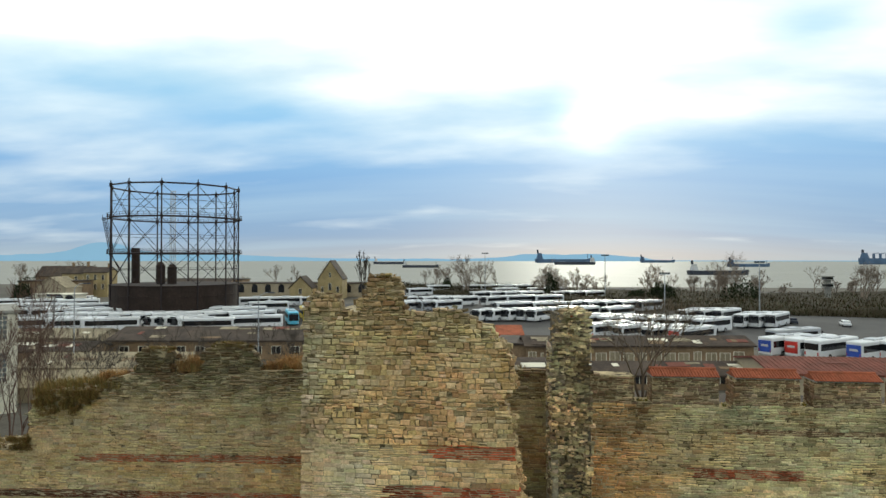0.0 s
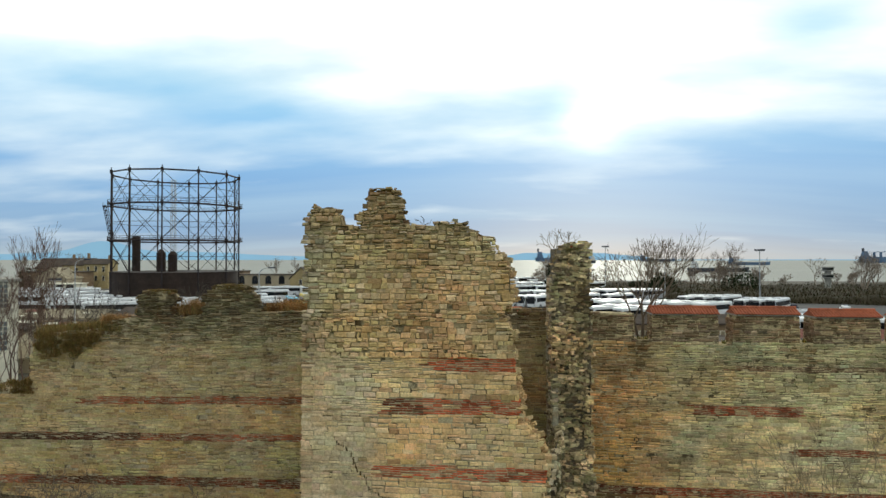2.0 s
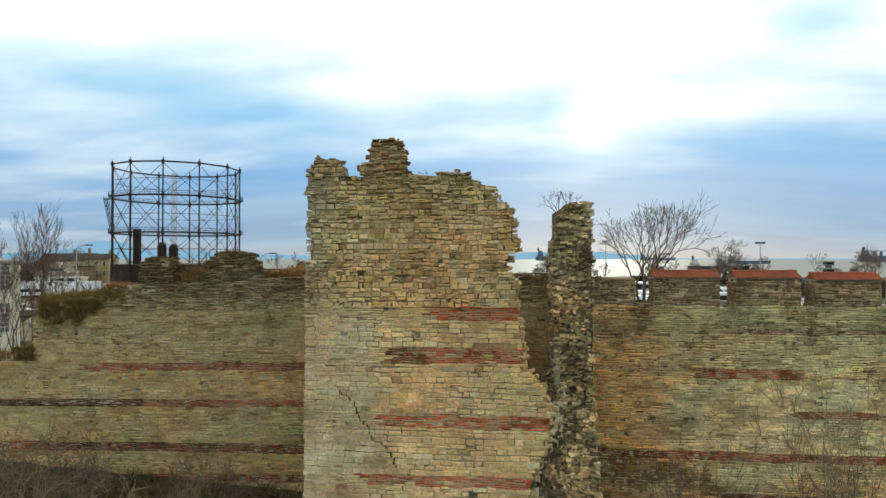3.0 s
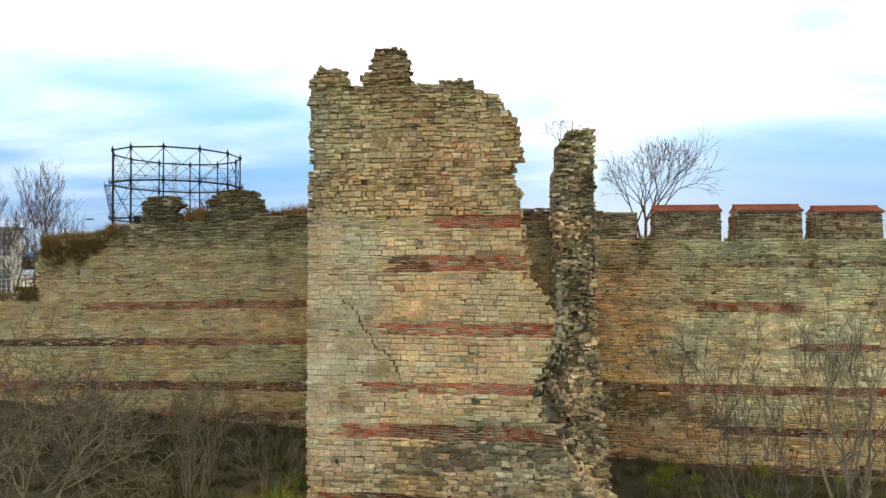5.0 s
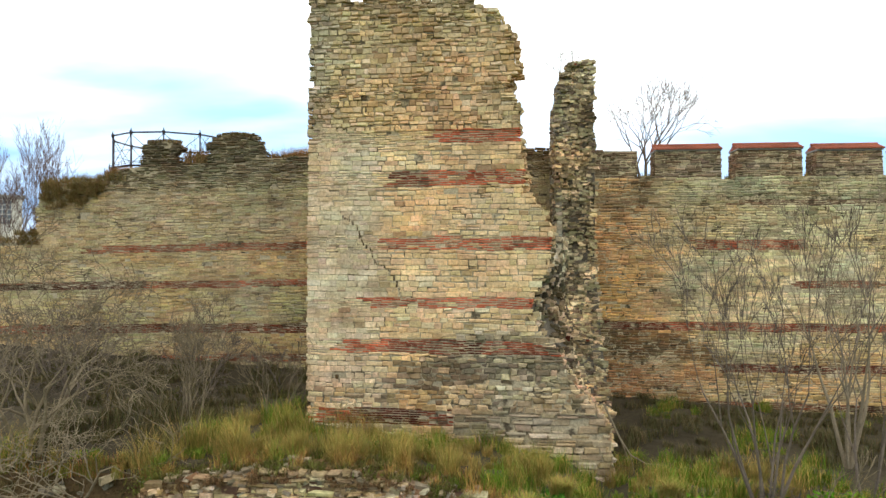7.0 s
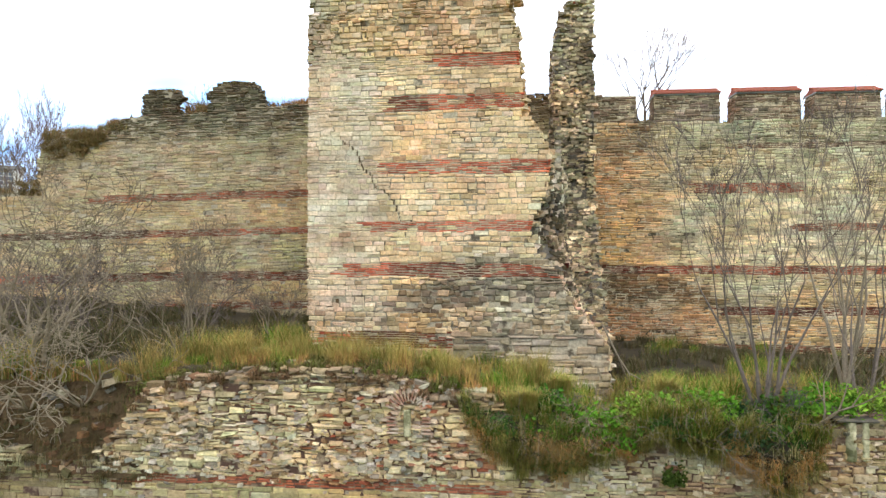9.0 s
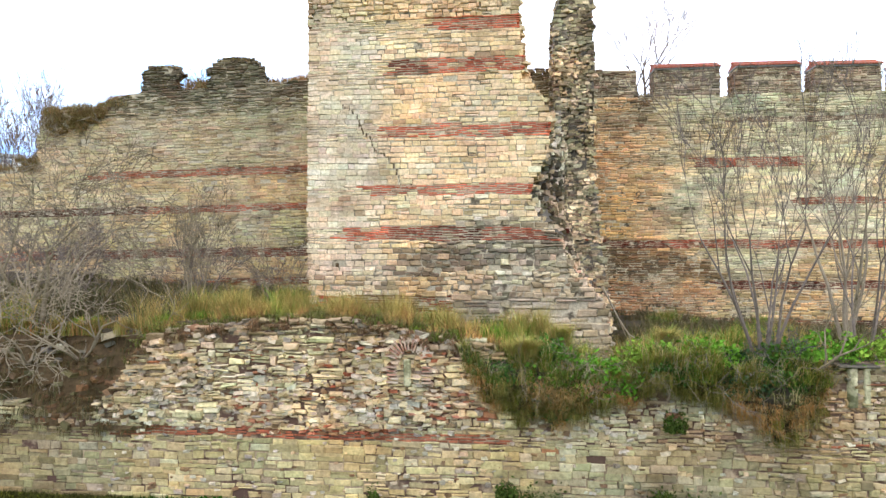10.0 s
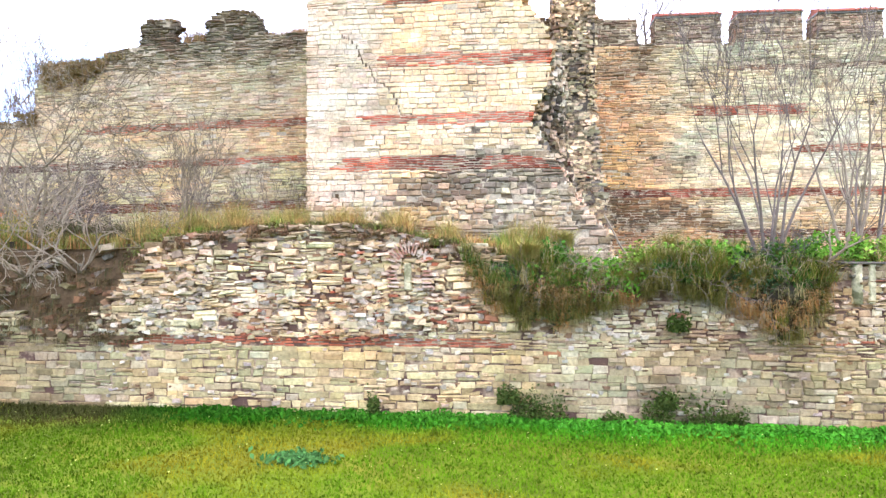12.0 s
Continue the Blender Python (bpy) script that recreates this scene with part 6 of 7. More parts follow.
# ---------------------------------------------------------------- ships
def make_ship(label, u, v, length, hull_mat, heading=0.0, house=-0.4, gear=0, rise=1.0):
    root = thing("ship", label, "ship", lot(u, v, SEA_Z, heading), "ships at anchor")
    L, B, D = length, length * 0.15, length * 0.062 * rise
    bm = bmesh.new()
    prof = [(-0.5, 0.75), (-0.46, 1.0), (0.36, 1.0), (0.44, 0.7), (0.5, 0.05)]
    rows = []
    for x, w in prof:
        up = D * (1.35 if x > 0.4 else 1.15 if x < -0.45 else 1.0)
        rows.append([bm.verts.new((x * L * (0.97 if z < 0 else 1), s * w * B / 2, z)) for s, z in ((-1, up), (-1, -1.5), (1, -1.5), (1, up))])
    for a, b in zip(rows, rows[1:]):
        for i in range(4):
            bm.faces.new((a[i], b[i], b[(i + 1) % 4], a[(i + 1) % 4]))
    bm.faces.new(rows[0])
    bm.faces.new(rows[-1][::-1])
    bmesh.ops.recalc_face_normals(bm, faces=bm.faces)
    part("hull", bm, hull_mat, root)
    hx = house * L
    bm = bmesh.new()
    for i in range(4):
        s = 1 - 0.12 * i
        add_box(bm, (hx - 0.05 * L * s, -B * 0.4 * s, D + i * 0.028 * L), (hx + 0.05 * L * s, B * 0.4 * s, D + (i + 1) * 0.028 * L))
    dk = part("deckhouse", bm, SHIP_WHITE if hull_mat is HULL_DARK else hull_mat, root)
    part("funnel", box((hx - 0.045 * L, -B * 0.12, D + 0.11 * L), (hx - 0.02 * L, B * 0.12, D + 0.17 * L)), HULL_DARK, dk)
    part("mast", add_cyl(bmesh.new(), (0.42 * L, 0, D), (0.42 * L, 0, D + 0.1 * L), 0.006 * L, n=6), hull_mat, root)
    part("hatch_cover", box((-0.3 * L, -B * 0.35, D * 0.95), (0.36 * L, B * 0.35, D * 1.12)), hull_mat, root)
    for i in range(gear):
        x = (-0.25 + 0.6 * i / max(1, gear - 1)) * L
        bm = box((x - 0.012 * L, -0.02 * L, D), (x + 0.012 * L, 0.02 * L, D + 0.1 * L))
        add_cyl(bm, (x, 0, D + 0.09 * L), (x + 0.09 * L, 0, D + 0.11 * L), 0.006 * L, n=5)
        part("deck_crane", bm, hull_mat, root)


make_ship("dark cargo ship with a pale deckhouse, at anchor", 418, 960, 94, HULL_DARK, 2, -0.4)
make_ship("blue-grey cargo ship lying at anchor", 865, 1790, 120, HULL_BLUE, 0, -0.42)
make_ship("large blue-grey bulk carrier with deck cranes", 1700, 2420, 210, HULL_BLUE, 0, -0.42, 6, 1.6)
make_ship("dark laden barge-like cargo ship", -58, 1640, 95, HULL_DARK, 3, -0.42)
make_ship("dark low cargo ship far out", -210, 2500, 130, HULL_DARK, 0, -0.42)
make_ship("blue-grey tanker with a tall deckhouse", 610, 3200, 290, HULL_BLUE, 0, -0.42, 0, 0.9)
make_ship("dark low tanker lying at anchor", 480, 2300, 150, HULL_DARK, 0, 0.42)
make_ship("long low blue tanker far off", 1120, 3300, 180, HULL_BLUE, 0, -0.45)


# ---------------------------------------------------------------- trees behind the wall
SCRUB_FAR = material("winter_scrub", (0.04, 0.033, 0.019), 0.95, grain=(1.5, 0.4), stain=(0.15, 0.4), bump=0.4, spec=0.1)
BARK_FAR = material("grey_brown_bark", (0.22, 0.175, 0.14), 0.9, grain=(8.0, 0.3), stain=(0.5, 0.25), bump=0.2, spec=0.15)


def make_far_trees():
    rng = np.random.default_rng(51)
    # bare trees by the shore
    spots = [(165, 248, 15, 3), (118, 262, 17, 4), (131, 300, 11, 1), (140, 310, 11, 1), (149, 300, 12, 1), (176, 300, 12, 1), (188, 290, 13, 1), (98, 300, 16, 1), (60, 330, 13, 1), (69, 325, 12, 1), (-3, 345, 14, 2), (11, 300, 17, 4), (22, 345, 15, 2), (50, 300, 15, 3), (30, 360, 11, 1), (-10, 360, 11, 1), (3, 355, 12, 2), (-78, 330, 15, 1), (-88, 335, 12, 1), (-60, 330, 14, 2), (-106, 335, 10, 1), (-220, 330, 16, 2), (-196, 345, 17, 2), (84, 330, 11, 1), (110, 320, 12, 1), (205, 300, 14, 2)]
    spots += [(rng.uniform(35, 235), rng.uniform(272, 345), rng.uniform(6.5, 11), 2) for _ in range(34)]
    for i, (u, v, h, st) in enumerate(spots):
        m = town(u, v, 4.9)
        h *= 0.92
        bare_tree("bare_tree", "leafless grey-brown tree by the shore", m.translation, 100 + i, max(1, st), h, 0.2 + 0.012 * h, 4, BARK_FAR, spread=0.5, lift=0.25, kids=(4, 6), fan=0.35, group="trees by the shore", thick=0.027, sides=4)
    # columnar tree behind the tower
    bare_tree("bare_tree", "slender upright leafless tree", town(-34, 270, 4.9).translation, 90, 3, 15, 0.3, 4, BARK_DARK, spread=0.22, lift=0.5, fan=0.1, thick=0.06, sides=4)

    def bush(name, label, u, v, w, h, n, c, cat="bush"):
        """A dense evergreen: many leaf clumps round a few stems."""
        m = town(u, v, 4.9)
        root = thing(name, label, cat, Matrix.Translation(m.translation))
        segs = []
        for k in range(5):
            segs += grow(rng, (rng.normal(0, 0.3), rng.normal(0, 0.3), -0.2), (rng.normal(0, 0.4), rng.normal(0, 0.4), 1), h * 0.55, 0.14, 1, 0.5, 0.2)
        vv, ff = tube_mesh([s[:4] for s in segs], 5)
        mesh_object("stems", vv, ff, BARK_DARK, root)
        pts = rng.normal(0, 1, (n, 3))
        pts /= np.linalg.norm(pts, axis=1)[:, None]
        pts *= rng.uniform(0.55, 1.0, (n, 1)) ** 0.6
        pts[:, 2] = np.abs(pts[:, 2])
        bump = np.array([1 + 0.45 * nz(p[0] * 2, p[1] * 2, p[2] * 2 + u) for p in pts])[:, None]
        pts = pts * bump * np.array((w / 2, w / 2, h))
        vv, ff, tt = leaf_mesh(pts, (0.18, 0.42), rng, vary(rng, c, n, 0.4))
        mesh_object("crown", vv, ff, LEAF, root, tint=tt)
    for u, v, w, h in ((122, 258, 13, 8), (93, 264, 7, 7), (88, 262, 6, 6), (50, 290, 6, 9), (82, 268, 8, 4), (2, 340, 6, 6), (-70, 300, 9, 5), (-184, 285, 12, 8), (-178, 268, 7, 7)):
        bush("evergreen_bush", "dense dark evergreen bush", u, v, w, h, 1500, (0.022, 0.03, 0.014))

    # scrub between the coach park and the shore: a rough sheet of growth with twiggy leaves over it
    def edge(u):
        return 245 - 55 * smooth_step(20, 62, u) - 18 * smooth_step(62, 92, u) - 22 * smooth_step(92, 150, u) + 75 * smooth_step(10, -25, u)

    def top(u, v):
        d = max(0.0, min(1.0, (v - edge(u)) / 6.0))
        return TOWN_Z - 0.2 + d * max(0.4, 1.5 + 1.6 * nz(u * 0.07, v * 0.05) + 1.1 * nz(u * 0.3, v * 0.2, 3.0))
    us, ds = np.arange(-40, 300, 2.0), [-1, 0.5, 2, 4, 6, 9, 13, 18, 25, 35, 50, 70, 95, 120]
    verts = []
    for u in us:
        for d in ds:
            v = min(336, edge(u) + d)
            verts.append(tuple(lot(u, v, top(u, v)).translation))
    w = len(ds)
    faces = [(i * w + j, (i + 1) * w + j, (i + 1) * w + j + 1, i * w + j + 1) for i in range(len(us) - 1) for j in range(w - 1)]
    tagged(mesh_object("scrub_belt", verts, faces, SCRUB_FAR, smooth=True), "brown and dark green winter scrub along the shore", "scrub", kind="structure")
    n = 42000
    u = rng.uniform(-38, 290, n)
    d = rng.random(n) ** 2.2 * 95
    v = np.minimum(335, np.array([edge(a) for a in u]) + d)
    pts = np.array([lot(a, b, top(a, b)).translation for a, b in zip(u, v)])
    pts[:, 2] += rng.exponential(0.4, n) - 0.1
    c = vary(rng, (0.055, 0.04, 0.025), n, 0.3, (0.026, 0.03, 0.012), 0.5) * np.clip(1 + 0.9 * np.array([nz(a * 0.06, b * 0.05, 5.0) for a, b in zip(u, v)]), 0.5, 1.6)[:, None]
    vv, ff, tt = blade_mesh(pts, rng.uniform(0.3, 1.3, n), rng, c, 0.07, 1.3)
    tagged(mesh_object("scrub", vv, ff, LEAF, tint=tt), "twiggy brown scrub along the shore", "scrub", kind="stuff")


make_far_trees()

BARK_BROWN = material("brown_bark", (0.15, 0.115, 0.085), 0.9, grain=(12.0, 0.3), stain=(1.0, 0.25), bump=0.3, spec=0.15)
# tree on the wall walk, in the gap beside the first merlon
bare_tree("bare_tree", "leafless spreading tree rooted on the wall top", (9.8, 36.4, 15.6), 217, 4, 6.0, 0.085, 6, BARK_BROWN, fan=0.26, thick=0.0095, forks=0.46)
BARK_RED = material("reddish_bark", (0.13, 0.085, 0.068), 0.9, grain=(12.0, 0.3), stain=(1.0, 0.25), bump=0.3, spec=0.06)
bare_tree("bare_tree", "leafless tree with fine reddish twigs behind the wall", lot(-34.6, 46, 5.0).translation, 207, 4, 17.0, 0.14, 5, BARK_RED, spread=0.45, lift=0.22, kids=(3, 4), fan=0.2, thick=0.01)
bare_tree("bare_tree", "leafless tree with reddish twigs behind the wall", lot(-30.0, 46, 5.0).translation, 202, 3, 16.5, 0.16, 4, BARK_RED, spread=0.4, lift=0.3, fan=0.16, thick=0.012)
bare_tree("bare_tree", "leafless tree with fine twigs behind the wall", lot(-33.5, 49, 5.0).translation, 203, 3, 15.5, 0.15, 5, BARK_RED, spread=0.4, lift=0.3, fan=0.16, thick=0.012)
for i, (u, v, h) in enumerate(((-31, 58, 9.5), (-27.5, 64, 9), (-22, 68, 9), (-12.5, 70, 9.5), (-36, 62, 10), (-18, 74, 8))):
    bare_tree("bare_tree", "leafless brown tree in the yard behind the wall", lot(u, v, TOWN_Z - 0.1).translation, 220 + i, 4, h, 0.06, 4, BARK_DARK, spread=0.45, lift=0.15, fan=0.25, thick=0.016, group="trees in the yard")
bare_tree("sapling", "small leafless shrub on the broken wall", (5.02, 30.7, 19.95), 204, 2, 2.6, 0.035, 4, BARK, fan=0.2, thick=0.009, category="shrub", forks=0.6)
bare_tree("sapling", "dry crooked shrub on the tower top", (-0.6, 25.0, 21.1), 205, 2, 0.9, 0.02, 2, BARK_DARK, spread=0.6, lift=0.0, lean=(0.8, 0), fan=0.3, thick=0.008, category="shrub")
bare_tree("sapling", "small leafless shrub between the ruined merlons", (-14.8, 35.4, 16.8), 206, 3, 2.2, 0.025, 3, BARK_DARK, spread=0.5, lift=0.2, fan=0.3, thick=0.008, category="shrub")


# ---------------------------------------------------------------- plants on the terrace and the low wall
STRAW, RUST, GREEN, LIME, DULL = (0.42, 0.28, 0.07), (0.3, 0.145, 0.05), (0.09, 0.17, 0.02), (0.16, 0.24, 0.025), (0.16, 0.14, 0.055)


def tufts(name, label, centres, rng, per, radius, height, colour, other=None, share=0.3, bend=0.5, droop=0.0, width=0.011, lean=None, hang=False):
    """Tufts of grass about the given places, as one growth."""
    roots, hs, cs = [], [], []
    for x, y, z, s in centres:
        a = rng.uniform(0, 2 * math.pi, per)
        r = radius * s * np.sqrt(rng.random(per))
        roots.append(np.stack((x + r * np.cos(a), y + r * np.sin(a), np.full(per, z) - 0.03), 1))
        hs.append(rng.uniform(0.5, 1.1, per) * height * s)
        k = np.array(colour) * rng.uniform(0.75, 1.25)
        cs.append(vary(rng, k, per, 0.3, other, share))
    v, f, t = blade_mesh(np.concatenate(roots), np.concatenate(hs), rng, np.concatenate(cs), width, bend, droop, lean, hang)
    return tagged(mesh_object(name, v, f, LEAF, tint=t), label, "grass", kind="stuff")


SCRUB_DARK = material("scrub_earth", (0.042, 0.034, 0.021), 0.95, grain=(12.0, 0.45), stain=(1.2, 0.4), bump=0.9, spec=0.1)


def make_terrace_plants():
    rng = np.random.default_rng(61)
    # dry tall grass between the walls
    cs = []
    for _ in range(420):
        x, y = rng.uniform(-13, 13), rng.uniform(18.6, 23.8)
        k = nz(x * 0.9, y * 0.7, 3.0)
        cs.append((x, y, ground_height(x, y), ((0.3 + 0.25 * rng.random()) if k < 0.05 else 0.45 + 0.8 * rng.random() + 0.8 * k) * (1.2 if x < 0 else 1.0)))
    for _ in range(680):
        x, y = rng.uniform(-24, 22), rng.uniform(24, 34)
        if not -5 < x < 6.4:
            cs.append((x, y, ground_height(x, y), rng.uniform(0.5, 1.2)))
    def kind_of(x, y):
        if y > 24.2:
            return "dark" if x < -9 or nz(x * 0.3, y * 0.3, 8.0) > -0.25 else "lime"
        if x < -7.5 and y > 19.6:
            return "dark"
        k = nz(x * 0.45, y * 0.5, 19.0) - 0.12 * (x > 2.0)
        return "straw" if k > 0.07 else "lime"
    groups = {"dark": [], "straw": [], "lime": []}
    for c in cs:
        groups[kind_of(c[0], c[1])].append(c)
    tufts("dry_grass", "tall straw-coloured grass on the terrace", groups["straw"], rng, 130, 0.3, 0.85, (0.36, 0.235, 0.07), (0.22, 0.19, 0.05), 0.45, bend=0.9, width=0.006)
    tufts("green_grass", "mixed green and dry grass on the terrace", groups["lime"], rng, 110, 0.33, 0.6, (0.13, 0.19, 0.022), STRAW, 0.25, bend=0.8, width=0.009)
    tufts("scrub_grass", "dull brown and dark green growth between the walls", groups["dark"], rng, 90, 0.4, 0.55, (0.13, 0.098, 0.046), (0.08, 0.08, 0.03), 0.4, bend=0.9, width=0.01)
    # orange dry tufts along the wall's edge
    cs = [(x, rng.uniform(18.0, 19.2), top_of(x) + 0.0, rng.uniform(0.5, 1.1)) for x in rng.uniform(-8.0, 2.5, 45)]
    tufts("dry_grass", "rust-brown dry grass along the wall top", cs, rng, 45, 0.24, 0.6, RUST, STRAW, 0.5, bend=0.8, width=0.007)
    cs = [(x, rng.uniform(17.62, 17.85), top_of(x) - rng.uniform(0.0, 0.3), rng.uniform(0.4, 0.9)) for x in rng.uniform(-8.0, 2.0, 130) if nz(x * 0.9, 44.0) > -0.2]
    tufts("hanging_grass", "dead brown grass trailing over the wall edge", cs, rng, 60, 0.2, 0.4, (0.2, 0.11, 0.05), (0.12, 0.08, 0.04), 0.4, bend=1.0, droop=0.5, width=0.007, lean=(0, -0.4, 0))
    cs = [(x, rng.uniform(17.75, 19.4), top_of(x) + 0.03, rng.uniform(0.6, 1.2)) for x in rng.uniform(-8.2, 2.6, 210)]
    tufts("turf", "short brown and olive turf over the ruined wall top", cs, rng, 55, 0.24, 0.24, (0.12, 0.09, 0.035), (0.1, 0.12, 0.02), 0.4, bend=1.2, width=0.008)
    # taller loose clumps that stand over the wall's edge
    tall = []
    for cx in (-7.3, -6.0, -5.4, -4.3, -3.9, -2.7, -2.2, -0.9, 0.6, 2.6, 3.4):
        s = rng.uniform(0.7, 1.1)
        for _ in range(5):
            tall.append((cx + rng.normal(0, 0.18), rng.uniform(18.8, 20.4), 5.4 + 0.35 * smooth_step(1, -2, cx), s * rng.uniform(0.6, 1.05)))
    tufts("dry_grass", "tall loose clumps of yellow grass", tall, rng, 150, 0.22, 1.2, (0.4, 0.27, 0.075), (0.24, 0.23, 0.05), 0.45, bend=0.75, width=0.005)
    low = [(x + rng.normal(0, 0.4), rng.uniform(18.3, 19.6), 5.4 + 0.35 * smooth_step(-1, -4, x), rng.uniform(0.5, 1.0)) for x in (-7.4, -7.0, -5.2, -4.6, -4.2, -3.6, -1.4, -0.7, 0.4, 1.0, 1.6, 2.0)]
    tufts("green_grass", "fresh green grass at the foot of the dry clumps", low, rng, 160, 0.4, 0.5, (0.14, 0.24, 0.02), (0.2, 0.24, 0.04), 0.4, bend=0.7, width=0.008)
    cs = [(-2.6 + rng.normal(0, 0.35), 20.0 + rng.normal(0, 0.3), 5.4, rng.uniform(0.8, 1.3)) for _ in range(10)]
    tufts("dry_grass", "dense tall clump of yellow grass", cs, rng, 160, 0.35, 1.0, (0.33, 0.25, 0.07), (0.2, 0.2, 0.04), 0.3, bend=0.5)
    # overgrown mound over the broken front
    def hang(x):
        return 4.05 - 0.6 * math.exp(-((x - 3.4) / 0.9) ** 2) + 0.45 * math.exp(-((x - 6.4) / 0.9) ** 2) - 0.75 * math.exp(-((x - 9.1) / 0.8) ** 2) + 0.4 * nz(x * 1.7, 9.0) + 0.25 * nz(x * 4.1, 5.0) + 1.6 * smooth_step(1.9, 1.0, x) + 1.6 * smooth_step(9.9, 10.4, x)

    def mound(x, u):
        top = 5.2 - 0.6 * math.exp(-((x - 4.9) / 0.8) ** 2)
        z = hang(x) + (top - hang(x)) * u
        return (x, OUT_Y - 0.02 - 0.3 * math.sin(math.pi * min(1, u * 1.15)) + 0.8 * smooth_step(0.75, 1.0, u) + 0.14 * nz(x * 1.5, z * 1.5, 4.0) - 0.22 * max(0, nz(x * 1.1, z * 1.6, 14.0)), z + 0.1 * nz(x * 1.2, u * 3, 7.0))
    xs, us = np.arange(1.2, 10.3, 0.14), np.linspace(0, 1, 16)
    v = [mound(x, u) for x in xs for u in us]
    w = len(us)
    f = [(i * w + j, (i + 1) * w + j, (i + 1) * w + j + 1, i * w + j + 1) for i in range(len(xs) - 1) for j in range(w - 1)]
    tagged(mesh_object("scrub_mound", v, f, SCRUB_DARK, smooth=True), "dark overgrown earth spilling over the low wall", "bank", kind="structure")
    pts, cols = [], []
    for _ in range(15000):
        x, u = rng.uniform(1.3, 10.2), rng.random()
        p = mound(x, u)
        k = nz(p[0] * 0.7, p[2] * 1.1, 17.0) + 0.35 * (u - 0.5)
        if rng.random() > 0.7 + 0.9 * k:
            continue
        pts.append((p[0] + rng.normal(0, 0.05), p[1] - abs(rng.normal(0, 0.09)), p[2] + rng.normal(0, 0.06)))
        c = np.array((0.05, 0.1, 0.018)) if k > 0.16 else np.array((0.085, 0.08, 0.024)) if k > -0.12 else np.array((0.12, 0.078, 0.032))
        cols.append(c * rng.uniform(0.5, 1.5))
    v, f, t = leaf_mesh(pts, (0.02, 0.055), rng, np.array(cols), 1.3)
    tagged(mesh_object("scrub_leaves", v, f, LEAF, tint=t), "small olive and dark green leaves of low scrub", "scrub", kind="stuff")
    cs = []
    for _ in range(230):
        x, u = rng.uniform(1.3, 10.1), rng.random() ** 0.8
        p = mound(x, u)
        cs.append((p[0], p[1] - 0.03, p[2], rng.uniform(0.5, 1.2)))
    rust = [c for c in cs if c[2] < 4.4 and (2.7 < c[0] < 4.7 or nz(c[0] * 0.8, c[2] * 0.8, 27.0) > 0.25)]
    rust += [(p[0], p[1] - 0.05, p[2], rng.uniform(0.6, 1.1)) for p in (mound(rng.uniform(2.8, 4.5), rng.uniform(0.05, 0.5)) for _ in range(40))]
    tufts("hanging_grass", "rust-brown dry grass hanging over the low wall", rust, rng, 70, 0.14, 0.6, (0.33, 0.18, 0.055), DULL, 0.35, bend=1.5, droop=0.35, width=0.005, lean=(0, -0.35, 0))
    tufts("hanging_grass", "pale dry stalks among the scrub", cs, rng, 12, 0.12, 0.8, (0.36, 0.28, 0.12), DULL, 0.3, bend=1.7, droop=0.12, width=0.006, lean=(0, -0.25, 0))
    tufts("hanging_grass", "olive grass leaning out of the scrub", [c for c in cs if nz(c[0] * 0.5, c[2], 37.0) > -0.1], rng, 80, 0.12, 0.6, (0.2, 0.18, 0.026), (0.1, 0.14, 0.014), 0.4, bend=1.6, droop=0.12, width=0.006, lean=(0, -0.25, 0))
    edge = []
    for _ in range(330):
        x = rng.uniform(1.4, 10.1)
        p = mound(x, rng.random() ** 1.6 * 0.55)
        edge.append((p[0], p[1] - 0.06, p[2], rng.uniform(0.5, 1.15)))
    tufts("hanging_grass", "matted olive and brown grass hanging down the low wall", [c for c in edge if nz(c[0] * 0.9, c[2] * 0.6, 47.0) > -0.08], rng, 48, 0.2, 0.5, (0.18, 0.14, 0.032), (0.1, 0.1, 0.02), 0.45, bend=1.9, width=0.006, lean=(0, -0.15, 0), hang=True)
    tufts("hanging_grass", "straw and rust coloured grass hanging down the low wall", [c for c in edge if nz(c[0] * 0.9, c[2] * 0.6, 47.0) <= -0.08], rng, 42, 0.2, 0.5, (0.36, 0.17, 0.045), (0.3, 0.22, 0.085), 0.35, bend=1.9, width=0.005, lean=(0, -0.15, 0), hang=True)
    up = [c for c in cs if c[2] > 4.5]
    tufts("green_grass", "green and straw grass on the overgrown wall", up, rng, 60, 0.25, 0.4, (0.1, 0.13, 0.018), (0.3, 0.2, 0.05), 0.3, bend=1.3, width=0.007)
    big = [(x + rng.normal(0, 0.12), OUT_Y + dy, z, rng.uniform(0.8, 1.15)) for x, dy, z in ((2.7, 0.2, 5.05), (3.0, 0.1, 5.0), (5.9, 0.15, 4.6), (6.3, 0.0, 4.75), (7.6, -0.1, 4.45), (8.2, -0.2, 4.2), (5.2, -0.2, 4.3), (3.9, 0.7, 5.4), (6.8, 1.2, 5.2)) for _ in range(3)]
    tufts("grass_clump", "olive and yellow fountain-like grass clumps on the low wall", big, rng, 260, 0.12, 0.75, (0.27, 0.25, 0.055), (0.36, 0.22, 0.07), 0.3, bend=1.7, droop=0.1, width=0.006, lean=(0, -0.12, 0))
    pts = rng.normal(0, 1, (2600, 3)) * np.array((0.32, 0.25, 0.22)) + np.array((-7.5, 18.4, 5.45))
    v, f, t = leaf_mesh(pts, (0.015, 0.04), rng, vary(rng, (0.16, 0.155, 0.03), 2600, 0.35, (0.1, 0.12, 0.03), 0.3))
